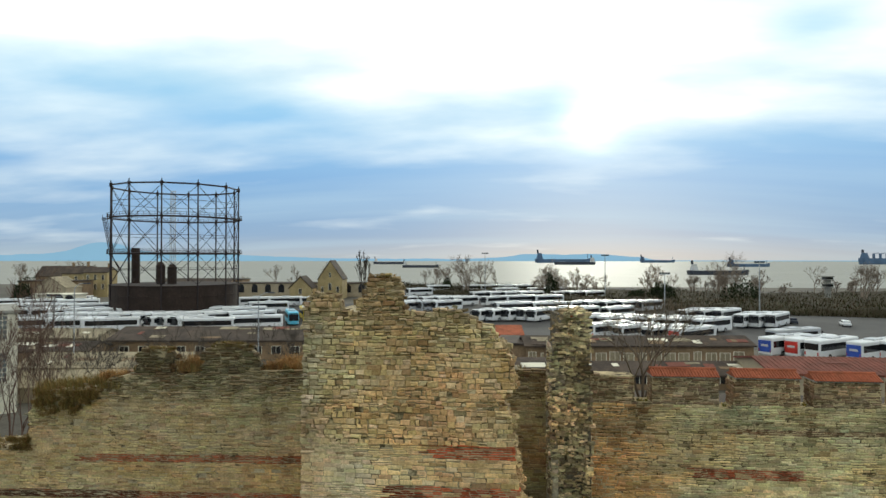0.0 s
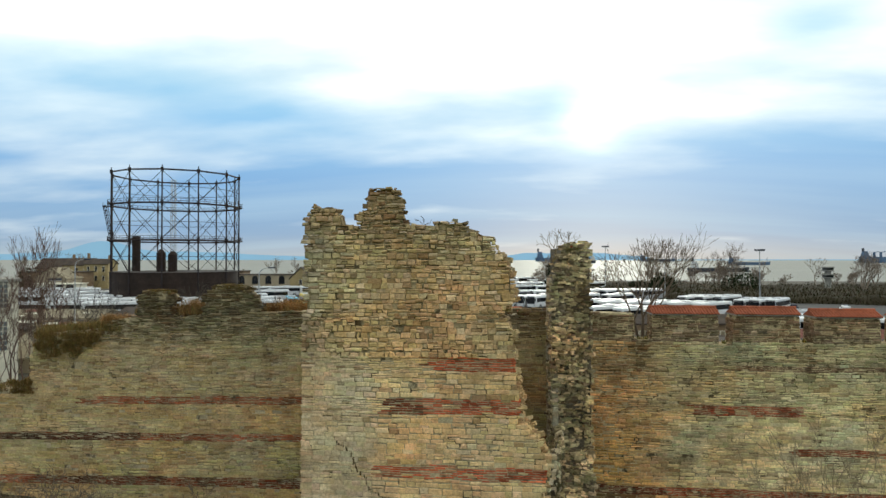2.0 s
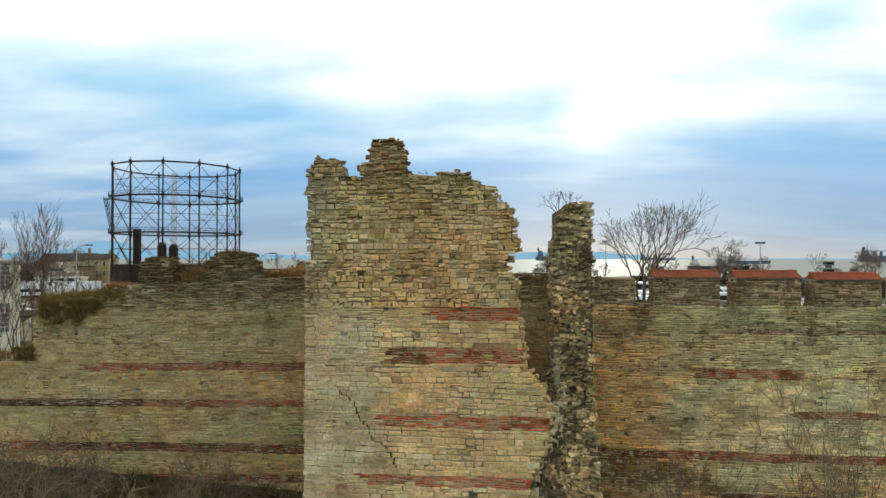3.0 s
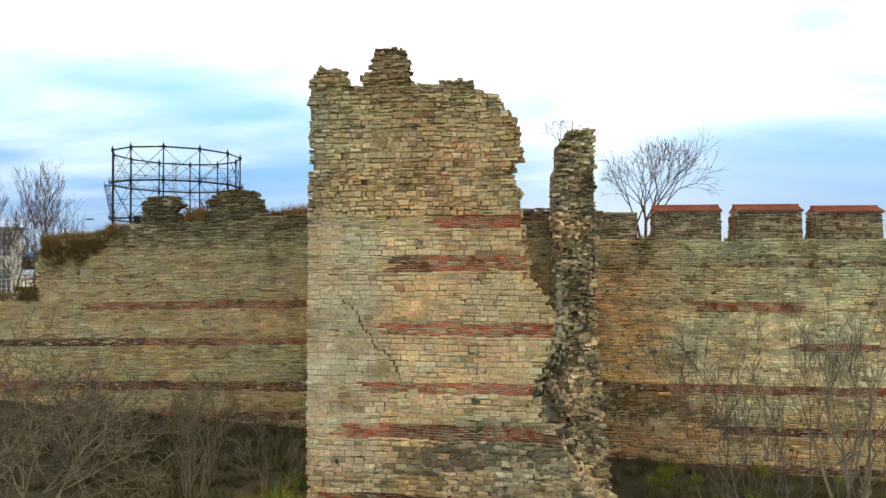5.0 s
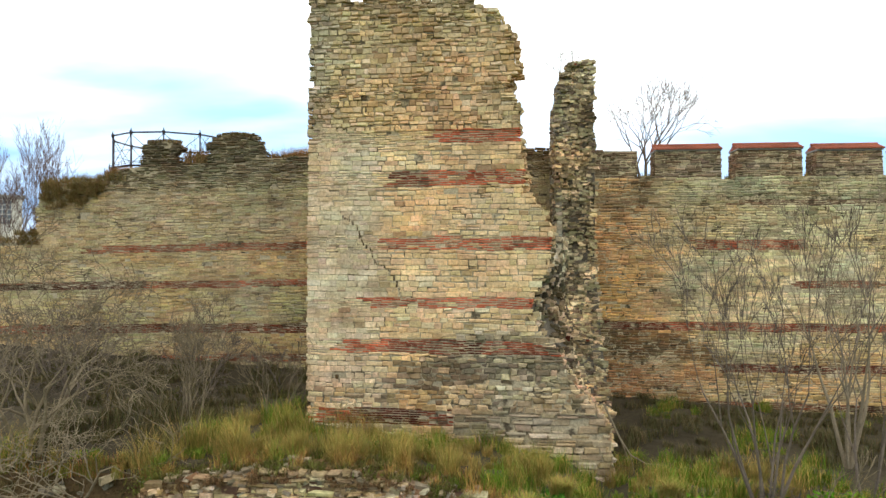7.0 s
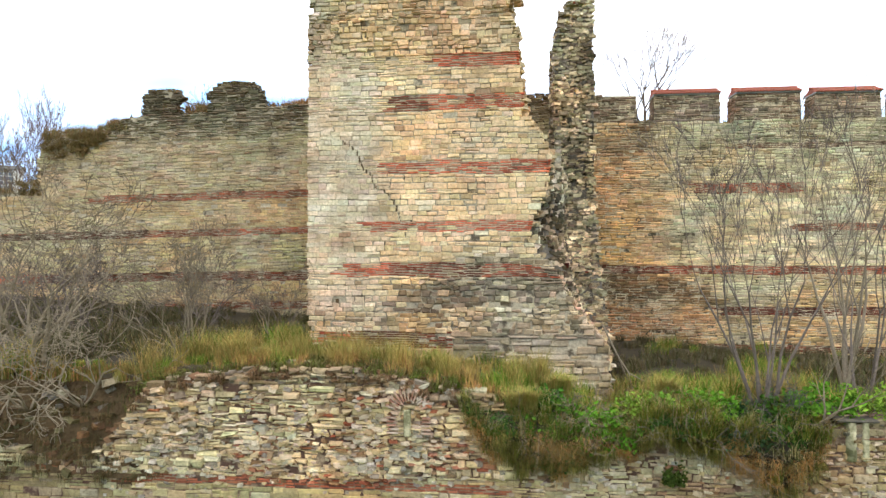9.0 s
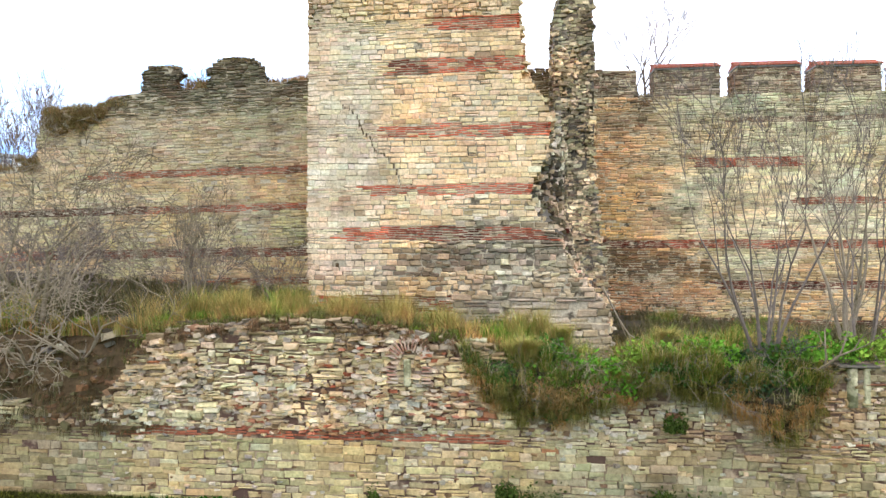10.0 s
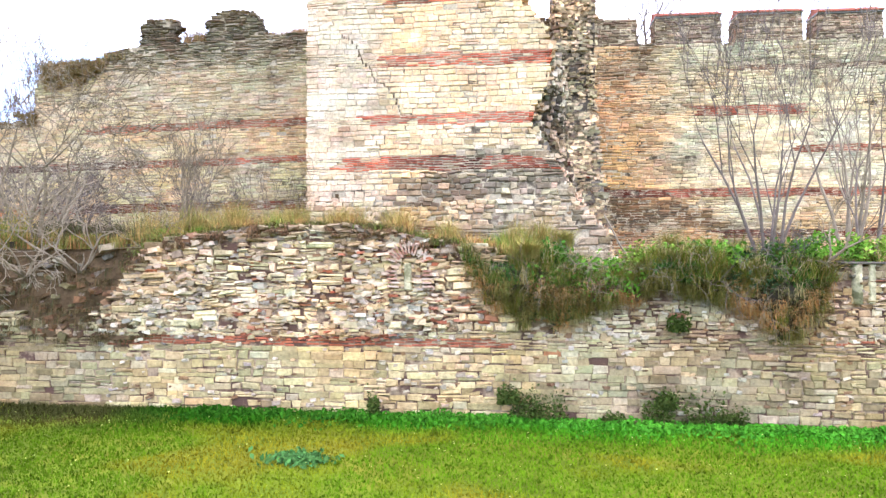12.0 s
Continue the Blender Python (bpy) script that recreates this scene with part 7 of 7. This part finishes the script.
    tagged(mesh_object("low_bush", v, f, LEAF, tint=t), "small mossy olive bush on the bank's edge", "bush", kind="stuff")
    # ivy and broad leaves
    pts, cols = [], []
    for cx, cz, rx, rz, n, c in ((3.6, 4.75, 0.7, 0.45, 420, (0.065, 0.125, 0.012)), (4.9, 4.6, 0.75, 0.4, 620, (0.08, 0.175, 0.012)), (7.2, 5.15, 1.0, 0.3, 700, (0.09, 0.195, 0.014)), (9.3, 5.05, 0.6, 0.35, 420, (0.04, 0.085, 0.01)), (10.4, 5.35, 0.8, 0.3, 520, (0.09, 0.19, 0.014)), (8.3, 4.8, 0.7, 0.4, 420, (0.035, 0.06, 0.02)), (6.0, 5.1, 0.8, 0.25, 360, LIME), (11.8, 5.4, 0.8, 0.25, 380, LIME), (3.5, 5.3, 0.4, 0.2, 160, (0.05, 0.12, 0.012))):
        for _ in range(int(n * 2.6)):
            a, r = rng.uniform(0, 2 * math.pi), math.sqrt(rng.random()) * 1.15
            if nz(cx + r * math.cos(a) * 2, cz + r * math.sin(a) * 2, 66.0) < -0.08:
                continue
            x, z = cx + rx * r * math.cos(a), cz + rz * r * math.sin(a)
            pts.append((x, OUT_Y - 0.42 + rng.uniform(-0.15, 0.35) + max(0, z - 4.6) * 0.9, z + 0.1 * rng.normal()))
            cols.append(np.array(c) * rng.uniform(0.6, 1.4))
    v, f, t = leaf_mesh(pts, (0.03, 0.085), rng, np.array(cols))
    tagged(mesh_object("ivy", v, f, LEAF, tint=t), "fresh green leafy plants over the wall top", "ivy", kind="stuff")
    # low growth on the ruined tops of the inner wall
    cs = [(x, rng.uniform(34.6, 36.2), 16.9, rng.uniform(0.6, 1.1)) for x in list(rng.uniform(-10.6, -8.0, 40)) + list(rng.uniform(-15.4, -14.2, 18))] + [(x, rng.uniform(34.4, 36), 16.1, 0.8) for x in rng.uniform(-20.2, -18.4, 26)]
    tufts("dry_grass", "orange-brown dry grass on the ruined wall top", cs, rng, 90, 0.25, 0.95, (0.36, 0.19, 0.075), (0.3, 0.2, 0.09), 0.4, bend=0.7)
    cs = [(x, rng.uniform(34.4, 34.95), 18.2 + 0.2 * math.cos((x + 12.6) * 1.1), rng.uniform(0.6, 1.1)) for x in rng.uniform(-13.5, -11.4, 46)] + [(x, rng.uniform(34.4, 34.95), 18.08, rng.uniform(0.6, 1.0)) for x in rng.uniform(-17.4, -15.8, 34)]
    tufts("turf", "olive brown turf capping the ruined merlons", cs, rng, 50, 0.2, 0.26, (0.17, 0.135, 0.045), (0.2, 0.12, 0.05), 0.4, bend=1.2, width=0.012)
    cs = [(x, rng.uniform(34.5, 36.2), 16.95, rng.uniform(0.5, 1.1)) for x in list(rng.uniform(-10.7, 6, 90)) + list(rng.uniform(-18, -11, 40))]
    tufts("dry_grass", "rusty dry grass on the ruined wall top", cs, rng, 60, 0.28, 0.55, (0.2, 0.12, 0.05), DULL, 0.4)
    cs = [(x, rng.uniform(34.3, 36.2), 15.75 + 0.25 * smooth_step(-23, -19.5, x), rng.uniform(0.6, 1.2)) for x in rng.uniform(-23.7, -18.2, 90)]
    tufts("dry_grass", "rusty dry grass on the lower ruined wall top", cs, rng, 60, 0.3, 0.6, (0.22, 0.14, 0.05), DULL, 0.4)
    cs = []
    for _ in range(150):
        x = rng.uniform(-23.6, -20.0)
        low = 14.5 + 0.5 * nz(x * 1.5, 2.0) + 1.0 * smooth_step(-21.5, -20, x)
        cs.append((x, 34.2, rng.uniform(low, 15.75), rng.uniform(0.4, 0.9)))
    cs += [(rng.uniform(-25.2, -24.0), 34.2, rng.uniform(12.4, 13.2), 0.6) for _ in range(30)] + [(x, rng.uniform(34.2, 35.6), 12.5 + 0.3 * nz(x, 4.0), rng.uniform(0.6, 1.3)) for x in rng.uniform(-33, -24.2, 90)]
    tufts("dry_shrub", "olive brown shrubby growth on the wall's broken end", cs, rng, 46, 0.3, 0.5, (0.19, 0.14, 0.05), (0.25, 0.15, 0.06), 0.4, bend=1.3, droop=0.05, width=0.009, lean=(0, -0.3, 0))
    cs = [(x, 34.6, z, 0.6) for x, z in ((9.4, 15.7), (13.45, 15.6), (17.3, 15.7), (9.2, 15.75), (9.6, 15.75))]
    tufts("green_grass", "small weeds in the gaps of the battlements", cs, rng, 60, 0.18, 0.6, (0.12, 0.12, 0.035), STRAW, 0.3)


make_terrace_plants()


# earth bank at the broken end of the low wall
def make_bank():
    rng = np.random.default_rng(71)
    xs = np.arange(-16, -7.0, 0.25)
    us = np.linspace(0, 1, 14)
    v = []
    for x in xs:
        for u in us:
            z = 2.9 + 2.6 * u
            v.append((x, OUT_Y + 0.08 + 0.9 * u ** 1.5 + 0.2 * nz(x * 0.9, z * 1.2, 2.0), z))
    w = len(us)
    f = [(i * w + j, (i + 1) * w + j, (i + 1) * w + j + 1, i * w + j + 1) for i in range(len(xs) - 1) for j in range(w - 1)]
    tagged(mesh_object("earth_bank", v, f, EARTH, smooth=True), "bare dark earth bank above the broken wall", "bank", kind="structure")
    pts = []
    for _ in range(300):
        z = 3.0 + 2.3 * rng.random() ** 1.3
        pts.append((rng.uniform(-15, -7.6), OUT_Y + 0.08 + 0.9 * ((z - 2.9) / 2.6) ** 1.5 + rng.uniform(-0.1, 0.05), z))
    vv, ff, t = chunk_mesh(pts, (0.07, 0.24), rng, lambda x, z, b, g: speck((GREY * 0.42, BROWN * 0.5, BROWN * 0.4, BROWN * 0.7, OLIVE * 0.35)[g.integers(0, 5)], g, 0.3))
    tagged(mesh_object("loose_stones", vv, ff, STONE, tint=t), "loose stones in the earth bank", "stones", kind="stuff")
    for x, y, z, s in ((-9.0, 18.25, 5.46, 0.3), (-10.5, 18.2, 5.1, 0.24)):
        vv, ff, t = chunk_mesh([(0, 0, 0)], (s, s), rng, lambda *a: blend((1, PALE), (0.6, OLIVE)) * 0.6)
        tagged(mesh_object("boulder", vv, ff, STONE, tint=t), "squared loose stone lying on the bank", "stone").matrix_basis = pose(x, y, z, 0, 0, 15)
    cs = [(x, rng.uniform(18.4, 19.2), 5.45, rng.uniform(0.6, 1.1)) for x in rng.uniform(-13, -7.2, 60)]
    rough = []
    for _ in range(170):
        x, u = rng.uniform(-15, -7.3), rng.random()
        rough.append((x, OUT_Y + 0.02 + 0.9 * u ** 1.5, 2.9 + 2.6 * u, rng.uniform(0.5, 1.2)))
    tufts("hanging_grass", "matted dead brown grass on the earth bank", rough, rng, 70, 0.3, 0.55, (0.13, 0.085, 0.034), (0.075, 0.07, 0.028), 0.4, bend=1.6, width=0.008, lean=(0, -0.2, 0), hang=True)
    tufts("dry_grass", "olive and yellow grass at the bank's edge", cs, rng, 70, 0.25, 0.5, (0.17, 0.15, 0.035), RUST, 0.3)


make_bank()


def make_near_trees():
    T = bare_tree
    G1, G2 = "bare trees by the wall", "bare trees on the terrace"
    T("bare_tree", "large leafless grey tree on the bank edge", (-12.2, 19.2, 5.2), 301, 3, 8.0, 0.1, 5, BARK, spread=0.7, lift=0.02, kids=(2, 5), fan=0.35, thick=0.011, group=G1, gnarl=0.2, shrink=0.66)
    T("bare_tree", "leafless bush with arching grey branches", (-9.9, 18.2, 5.0), 302, 7, 3.9, 0.034, 4, BARK_PALE, spread=0.85, lift=-0.1, kids=(2, 4), fan=0.95, lean=(0.1, -0.5), thick=0.01, group=G1, gnarl=0.22, shrink=0.7)
    T("bare_tree", "leafless bush with drooping pale branches", (-11.4, 18.0, 4.9), 303, 7, 3.6, 0.036, 4, BARK_PALE, spread=0.8, lift=-0.24, kids=(2, 4), fan=1.0, lean=(0.35, -0.8), thick=0.01, group=G1, gnarl=0.22, shrink=0.7)
    T("bare_tree", "leafless tree among the scrub", (-14.0, 22.0, 5.6), 304, 4, 6.4, 0.07, 5, BARK_PALE, spread=0.66, lift=0.05, kids=(2, 4), fan=0.5, thick=0.011, group=G1, gnarl=0.2)
    T("bare_tree", "slim leafless sapling near the wall", (-9.3, 23.5, 5.4), 305, 4, 5.4, 0.05, 4, BARK, spread=0.45, lift=0.2, fan=0.25, thick=0.009, group=G1)
    T("bare_tree", "slim leafless sapling on the terrace", (-7.9, 20.6, 5.4), 306, 4, 4.4, 0.035, 4, BARK, kids=(2, 4), spread=0.45, lift=0.2, fan=0.35, thick=0.009, group=G1)
    T("bare_tree", "slim leafless sapling in dry grass", (-6.4, 24.0, 5.4), 307, 4, 4.0, 0.035, 4, BARK, kids=(2, 4), spread=0.5, lift=0.15, fan=0.35, thick=0.009, group=G1)
    T("bare_tree", "dark leafless shrub at the wall's foot", (-11.5, 29.0, 5.8), 308, 3, 3.4, 0.05, 4, BARK_BROWN, spread=0.5, lift=0.1, fan=0.5, thick=0.011, group=G1)
    T("bare_tree", "low leafless shrub with dense twigs", (-16.5, 27.0, 5.9), 309, 5, 4.6, 0.06, 4, BARK_BROWN, spread=0.6, lift=0.08, fan=0.6, thick=0.011, group=G1)
    T("bare_tree", "brown leafless shrub before the wall", (-19.5, 29.5, 6.0), 317, 5, 4.4, 0.06, 4, BARK_BROWN, spread=0.6, lift=0.08, fan=0.6, thick=0.012, group=G1)
    T("bare_tree", "low brown shrub with fine twigs", (-8.0, 29.5, 5.7), 318, 3, 3.0, 0.035, 4, BARK_BROWN, kids=(2, 3), spread=0.55, lift=0.1, fan=0.55, thick=0.011, group=G1)
    for i, (x, y, h) in enumerate(((-10.5, 26.5, 2.6), (-14.5, 25.5, 3.2), (-18.0, 24.5, 3.4), (-16.0, 21.5, 3.0), (-21.5, 26.5, 3.6), (-13.0, 30.5, 3.0), (-22.5, 30.0, 3.8), (-9.0, 31.0, 2.4))):
        T("bare_shrub", "tangled leafless brown shrub between the walls", (x, y, ground_height(x, y)), 330 + i, 5, h, 0.032, 4, BARK_BROWN, spread=0.75, lift=0.0, kids=(2, 4), fan=0.8, thick=0.009, group="shrubs between the walls", gnarl=0.22, shrink=0.66, category="shrub")
    # the pair on the other side
    T("bare_tree", "many-stemmed leafless tree on the low wall", (9.1, 18.5, 4.8), 311, 8, 9.2, 0.05, 4, BARK_BROWN, spread=0.4, lift=0.28, kids=(2, 5), fan=0.28, thick=0.009, group=G2, gnarl=0.1, shrink=0.58)
    T("bare_tree", "pale-barked leafless tree on the terrace", (13.9, 24.0, 4.9), 312, 5, 10.0, 0.075, 4, BARK_PALE, spread=0.38, lift=0.28, kids=(2, 5), fan=0.24, thick=0.01, group=G2, gnarl=0.1, shrink=0.58)
    T("bare_tree", "slim leafless tree beside the low wall", (12.4, 20.0, 4.9), 315, 3, 8.4, 0.045, 4, BARK_BROWN, spread=0.4, lift=0.22, kids=(2, 4), fan=0.3, thick=0.011, group=G2, gnarl=0.16, shrink=0.58)
    T("bare_tree", "crooked pale leafless stem leaning over the wall", (9.5, 17.9, 4.3), 313, 1, 4.2, 0.07, 3, BARK, spread=0.5, lift=0.3, lean=(0.5, -0.1), thick=0.011, group=G2, gnarl=0.2)
    T("bare_tree", "leafless shrub with dry branches hanging forward", (7.2, 17.6, 4.6), 314, 4, 2.5, 0.022, 3, BARK_BROWN, spread=0.6, lift=-0.2, kids=(2, 4), fan=0.9, lean=(0.7, -0.6), thick=0.006, group=G2, gnarl=0.2)
    for i, (x, z) in enumerate(((2.9, 4.7), (5.3, 4.5), (6.3, 4.7), (8.6, 4.4))):
        T("dry_brambles", "pale dry bramble stems hanging over the low wall", (x, 17.45, z), 350 + i, 6, 1.7, 0.009, 3, BARK, spread=0.7, lift=-0.2, kids=(2, 3), fan=1.0, lean=(0.15, -0.5), thick=0.005, group="brambles on the low wall", gnarl=0.25, shrink=0.7, category="shrub")
    T("bare_tree", "thorny dry branches over the wall edge", (4.4, 17.7, 4.9), 316, 5, 1.5, 0.02, 3, BARK, spread=0.6, lift=-0.2, fan=0.9, lean=(0.2, -0.8), thick=0.007, group=G2, gnarl=0.2)
    T("bare_shrub", "dark tangled leafless shrub round the tree's foot", (9.3, 18.3, 4.7), 341, 9, 1.7, 0.02, 4, BARK_DARK, spread=0.7, lift=0.05, kids=(2, 4), fan=0.8, thick=0.007, group=G2, gnarl=0.22, shrink=0.66, category="shrub")
    # dark weeds at the wall's foot
    rng = np.random.default_rng(81)
    for x, w, h in ((2.8, 0.4, 0.8), (3.4, 0.5, 0.75), (6.1, 0.4, 0.75), (7.2, 0.55, 0.95), (-1.15, 0.16, 0.6), (5.0, 0.3, 0.3), (2.35, 0.3, 1.4), (6.6, 0.3, 3.3), (7.9, 0.4, 0.5), (6.3, 0.3, 1.35)):
        z0 = ground_height(x, 17.4) if h < 1.2 else h
        hh = min(h, 0.85) if h < 1.2 else 0.45
        n = 520
        a, r = rng.uniform(0, 2 * math.pi, n), np.sqrt(rng.random(n))
        pts = np.stack((x + w * r * np.cos(a), 17.5 + 0.14 * r * np.sin(a), z0 + hh * np.abs(rng.normal(0.3, 0.35, n))), 1)
        vv, ff, t = leaf_mesh(pts, (0.025, 0.06), rng, vary(rng, (0.05, 0.07, 0.012), n, 0.4))
        tagged(mesh_object("weed", vv, ff, LEAF, tint=t), "dark weeds growing from the wall's foot", "weed", kind="stuff")


make_near_trees()


def make_lawn():
    rng = np.random.default_rng(91)
    n = 100000
    x, y = rng.uniform(-14, 14, n), 17.6 - 7.6 * rng.random(n) ** 1.15
    z = np.array([ground_height(a, b) for a, b in zip(x, y)])
    lush = np.array([smooth_step(15.3, 17.0, b + 1.3 * nz(a * 0.4, b * 0.5, 1.0)) for a, b in zip(x, y)])
    dry = np.array([smooth_step(-0.12, 0.3, nz(a * 0.22, b * 0.4, 6.0) + 0.3 * nz(a * 0.9, b * 1.1, 8.0)) for a, b in zip(x, y)])
    c = np.array((0.1, 0.18, 0.002))[None] * (1 - dry[:, None]) + np.array((0.215, 0.19, 0.006))[None] * dry[:, None]
    c = c * (1 - lush[:, None]) + np.array((0.052, 0.21, 0.004))[None] * lush[:, None] * np.clip(0.6 + 0.06 * (x[:, None] + 5), 0.45, 1.25)
    litter = np.array([smooth_step(-6.0, -9.0, a + 1.5 * nz(a * 0.5, b * 0.7, 2.0)) * smooth_step(14.8, 16.2, b) for a, b in zip(x, y)])[:, None]
    c = c * (1 - 0.75 * litter) + np.array((0.1, 0.075, 0.025))[None] * litter * 0.75
    c = c * rng.uniform(0.88, 1.12, (n, 1)) * np.clip(1.0 + 0.05 * (x[:, None] + 1), 0.6, 1.0)
    v, f, t = blade_mesh(np.stack((x, y, z), 1), rng.uniform(0.03, 0.085, n) * (1 + 0.9 * lush), rng, c * 0.9, 0.013, 1.1)
    tagged(mesh_object("lawn", v, f, LEAF, tint=t), "rough green and yellowish grass below the wall", "grass", kind="stuff")
    # leafy weeds along the wall's foot
    n = 9000
    x = 14 - 20 * rng.random(n) ** 1.4
    y = 17.62 - np.abs(rng.normal(0, 0.45, n)) * (1 + 0.8 * np.array([nz(a * 0.6, 3.0) for a in x]))
    z = np.array([ground_height(a, b) for a, b in zip(x, y)]) + rng.uniform(0.03, 0.16, n) * (1 + np.array([0.8 * nz(a * 0.8, 5.0) for a in x]))
    v, f, t = leaf_mesh(np.stack((x, y, z), 1), (0.03, 0.07), rng, vary(rng, (0.055, 0.19, 0.01), n, 0.4) * np.clip(0.75 + 0.07 * x[:, None], 0.4, 1.15))
    tagged(mesh_object("ground_leaves", v, f, LEAF, tint=t), "bright green leafy weeds along the wall", "weeds", kind="stuff")
    n = 420
    x, y = rng.normal(-1.9, 0.3, n), rng.normal(13.9, 0.22, n)
    z = np.array([ground_height(a, b) for a, b in zip(x, y)]) + rng.uniform(0.03, 0.15, n)
    v, f, t = leaf_mesh(np.stack((x, y, z), 1), (0.04, 0.09), rng, vary(rng, (0.06, 0.14, 0.03), n, 0.3))
    tagged(mesh_object("thistle_patch", v, f, LEAF, tint=t), "grey-green thistle patch in the grass", "weeds", kind="stuff")
    n = 320
    x, y = rng.uniform(-12, 12, n), rng.uniform(11, 16.8, n)
    z = np.array([ground_height(a, b) for a, b in zip(x, y)]) + rng.uniform(0.08, 0.16, n)
    v, f, t = leaf_mesh(np.stack((x, y, z), 1), (0.012, 0.022), rng, vary(rng, (0.5, 0.5, 0.12), n, 0.2))
    tagged(mesh_object("wild_flowers", v, f, LEAF, tint=t), "tiny pale yellow flowers scattered in the grass", "flowers", kind="stuff")


make_lawn()


# old column stumps on the low wall
def make_stumps():
    root = thing("column_stump", "old marble column stump under a thin stone slab", "column", pose(10.9, 17.75, 4.0))
    part("shaft", add_cyl(bmesh.new(), (0, 0, 0), (0, 0, 0.95), 0.15, 0.13, n=14), MARBLE, root, smooth=True)
    part("pier", box((0.25, -0.1, 0.0), (0.42, 0.12, 1.0), 0.03), MARBLE, root)
    part("slab", box((-0.35, -0.15, 0.97), (0.62, 0.3, 1.03), 0.02), CORE_DARK, root, "thin dark stone slab")
    root = thing("upright_stone", "pale upright stone set in the low wall", "stone", pose(-0.25, 17.62, 4.3))
    part("block", box((-0.09, -0.06, 0), (0.1, 0.3, 0.72), 0.03), MARBLE, root)




def add_brick(bm, m, size):
    """A worn thin brick, its corners a little rounded."""
    w, d, h = size
    add_box(bm, (-w / 2, -d / 2, -h / 2), (w / 2, d / 2, h / 2), 0.008, 1, m)
    return bm


BRICK_OLD = material("old_brick", (0.4, 0.185, 0.11), 0.92, grain=(14.0, 0.35), stain=(1.4, 0.35), bump=0.8, spec=0.1, spread=0.3, dirt=((0.5, 0.4, 0.28), 3.0, 0.9), patch=(0.42, 0.58))


def make_brick_ruins():
    rng = np.random.default_rng(95)
    # what is left of an arch: bricks set like the rays of a fan
    root = thing("brick_arch", "remnant of a small arch of radiating thin bricks", "arch", pose(-0.2, OUT_Y - 0.12, 4.95))
    for i in range(13):
        a = math.radians(18 + 144 * i / 12 + rng.normal(0, 1.5))
        r, ln = rng.uniform(0.44, 0.5), rng.uniform(0.28, 0.4)
        part("brick", add_brick(bmesh.new(), pose(r * math.cos(a), 0.1 + rng.uniform(-0.02, 0.03), r * math.sin(a), 0, -math.degrees(a), 0), (ln, 0.22, 0.045)), BRICK_OLD, root)
    for side in (-1, 1):
        for k in range(5):
            part("brick", add_brick(bmesh.new(), pose(side * rng.uniform(0.42, 0.48), 0.1, -0.55 + 0.1 * k, 0, rng.normal(0, 3), 0), (rng.uniform(0.22, 0.34), 0.2, 0.05)), BRICK_OLD, root)
    # broken pier of brick courses in pink mortar
    root = thing("brick_pier", "broken red brick pier standing out of the low wall", "pier", pose(1.55, 17.95, 4.6))
    part("core", box((-0.3, -0.05, -0.2), (0.3, 0.4, 0.78), 0.05, 2), MORTAR_PINK, root)
    for k in range(10):
        z, x = -0.1 + 0.095 * k, -0.36
        while x < 0.3:
            w = rng.uniform(0.2, 0.34)
            if rng.random() > 0.15:
                part("brick", add_brick(bmesh.new(), pose(x + w / 2, 0.05 + rng.uniform(-0.08, 0.03), z, 0, rng.normal(0, 3), rng.normal(0, 4)), (w - 0.02, 0.3, 0.055)), BRICK_OLD, root)
            x += w
    part("cap_stone", box((-0.34, -0.14, 0.84), (0.3, 0.3, 0.93), 0.02), MARBLE, root)
    # bleached branch lying against the tower's broken corner
    root = thing("fallen_branch", "bleached dry branch leaning at the tower's broken corner", "branch", pose(5.75, 24.0, 6.6))
    pts = [Vector((0, 0, 0)), Vector((0.25, -0.15, -0.55)), Vector((0.5, -0.3, -1.1)), Vector((0.85, -0.4, -1.65)), Vector((1.35, -0.5, -1.9)), Vector((1.9, -0.5, -1.95))]
    v, f = tube_mesh([(a, b, 0.035 - 0.004 * i, 0.031 - 0.004 * i) for i, (a, b) in enumerate(zip(pts, pts[1:]))], 6)
    mesh_object("stem", v, f, BARK_PALE, root, smooth=True)
    v, f = tube_mesh([(pts[2], pts[2] + Vector((0.3, -0.1, -0.75)), 0.018, 0.008), (pts[3], pts[3] + Vector((0.1, -0.1, -0.6)), 0.014, 0.006)], 5)
    mesh_object("twig", v, f, BARK_PALE, root, smooth=True)


make_stumps()
make_brick_ruins()
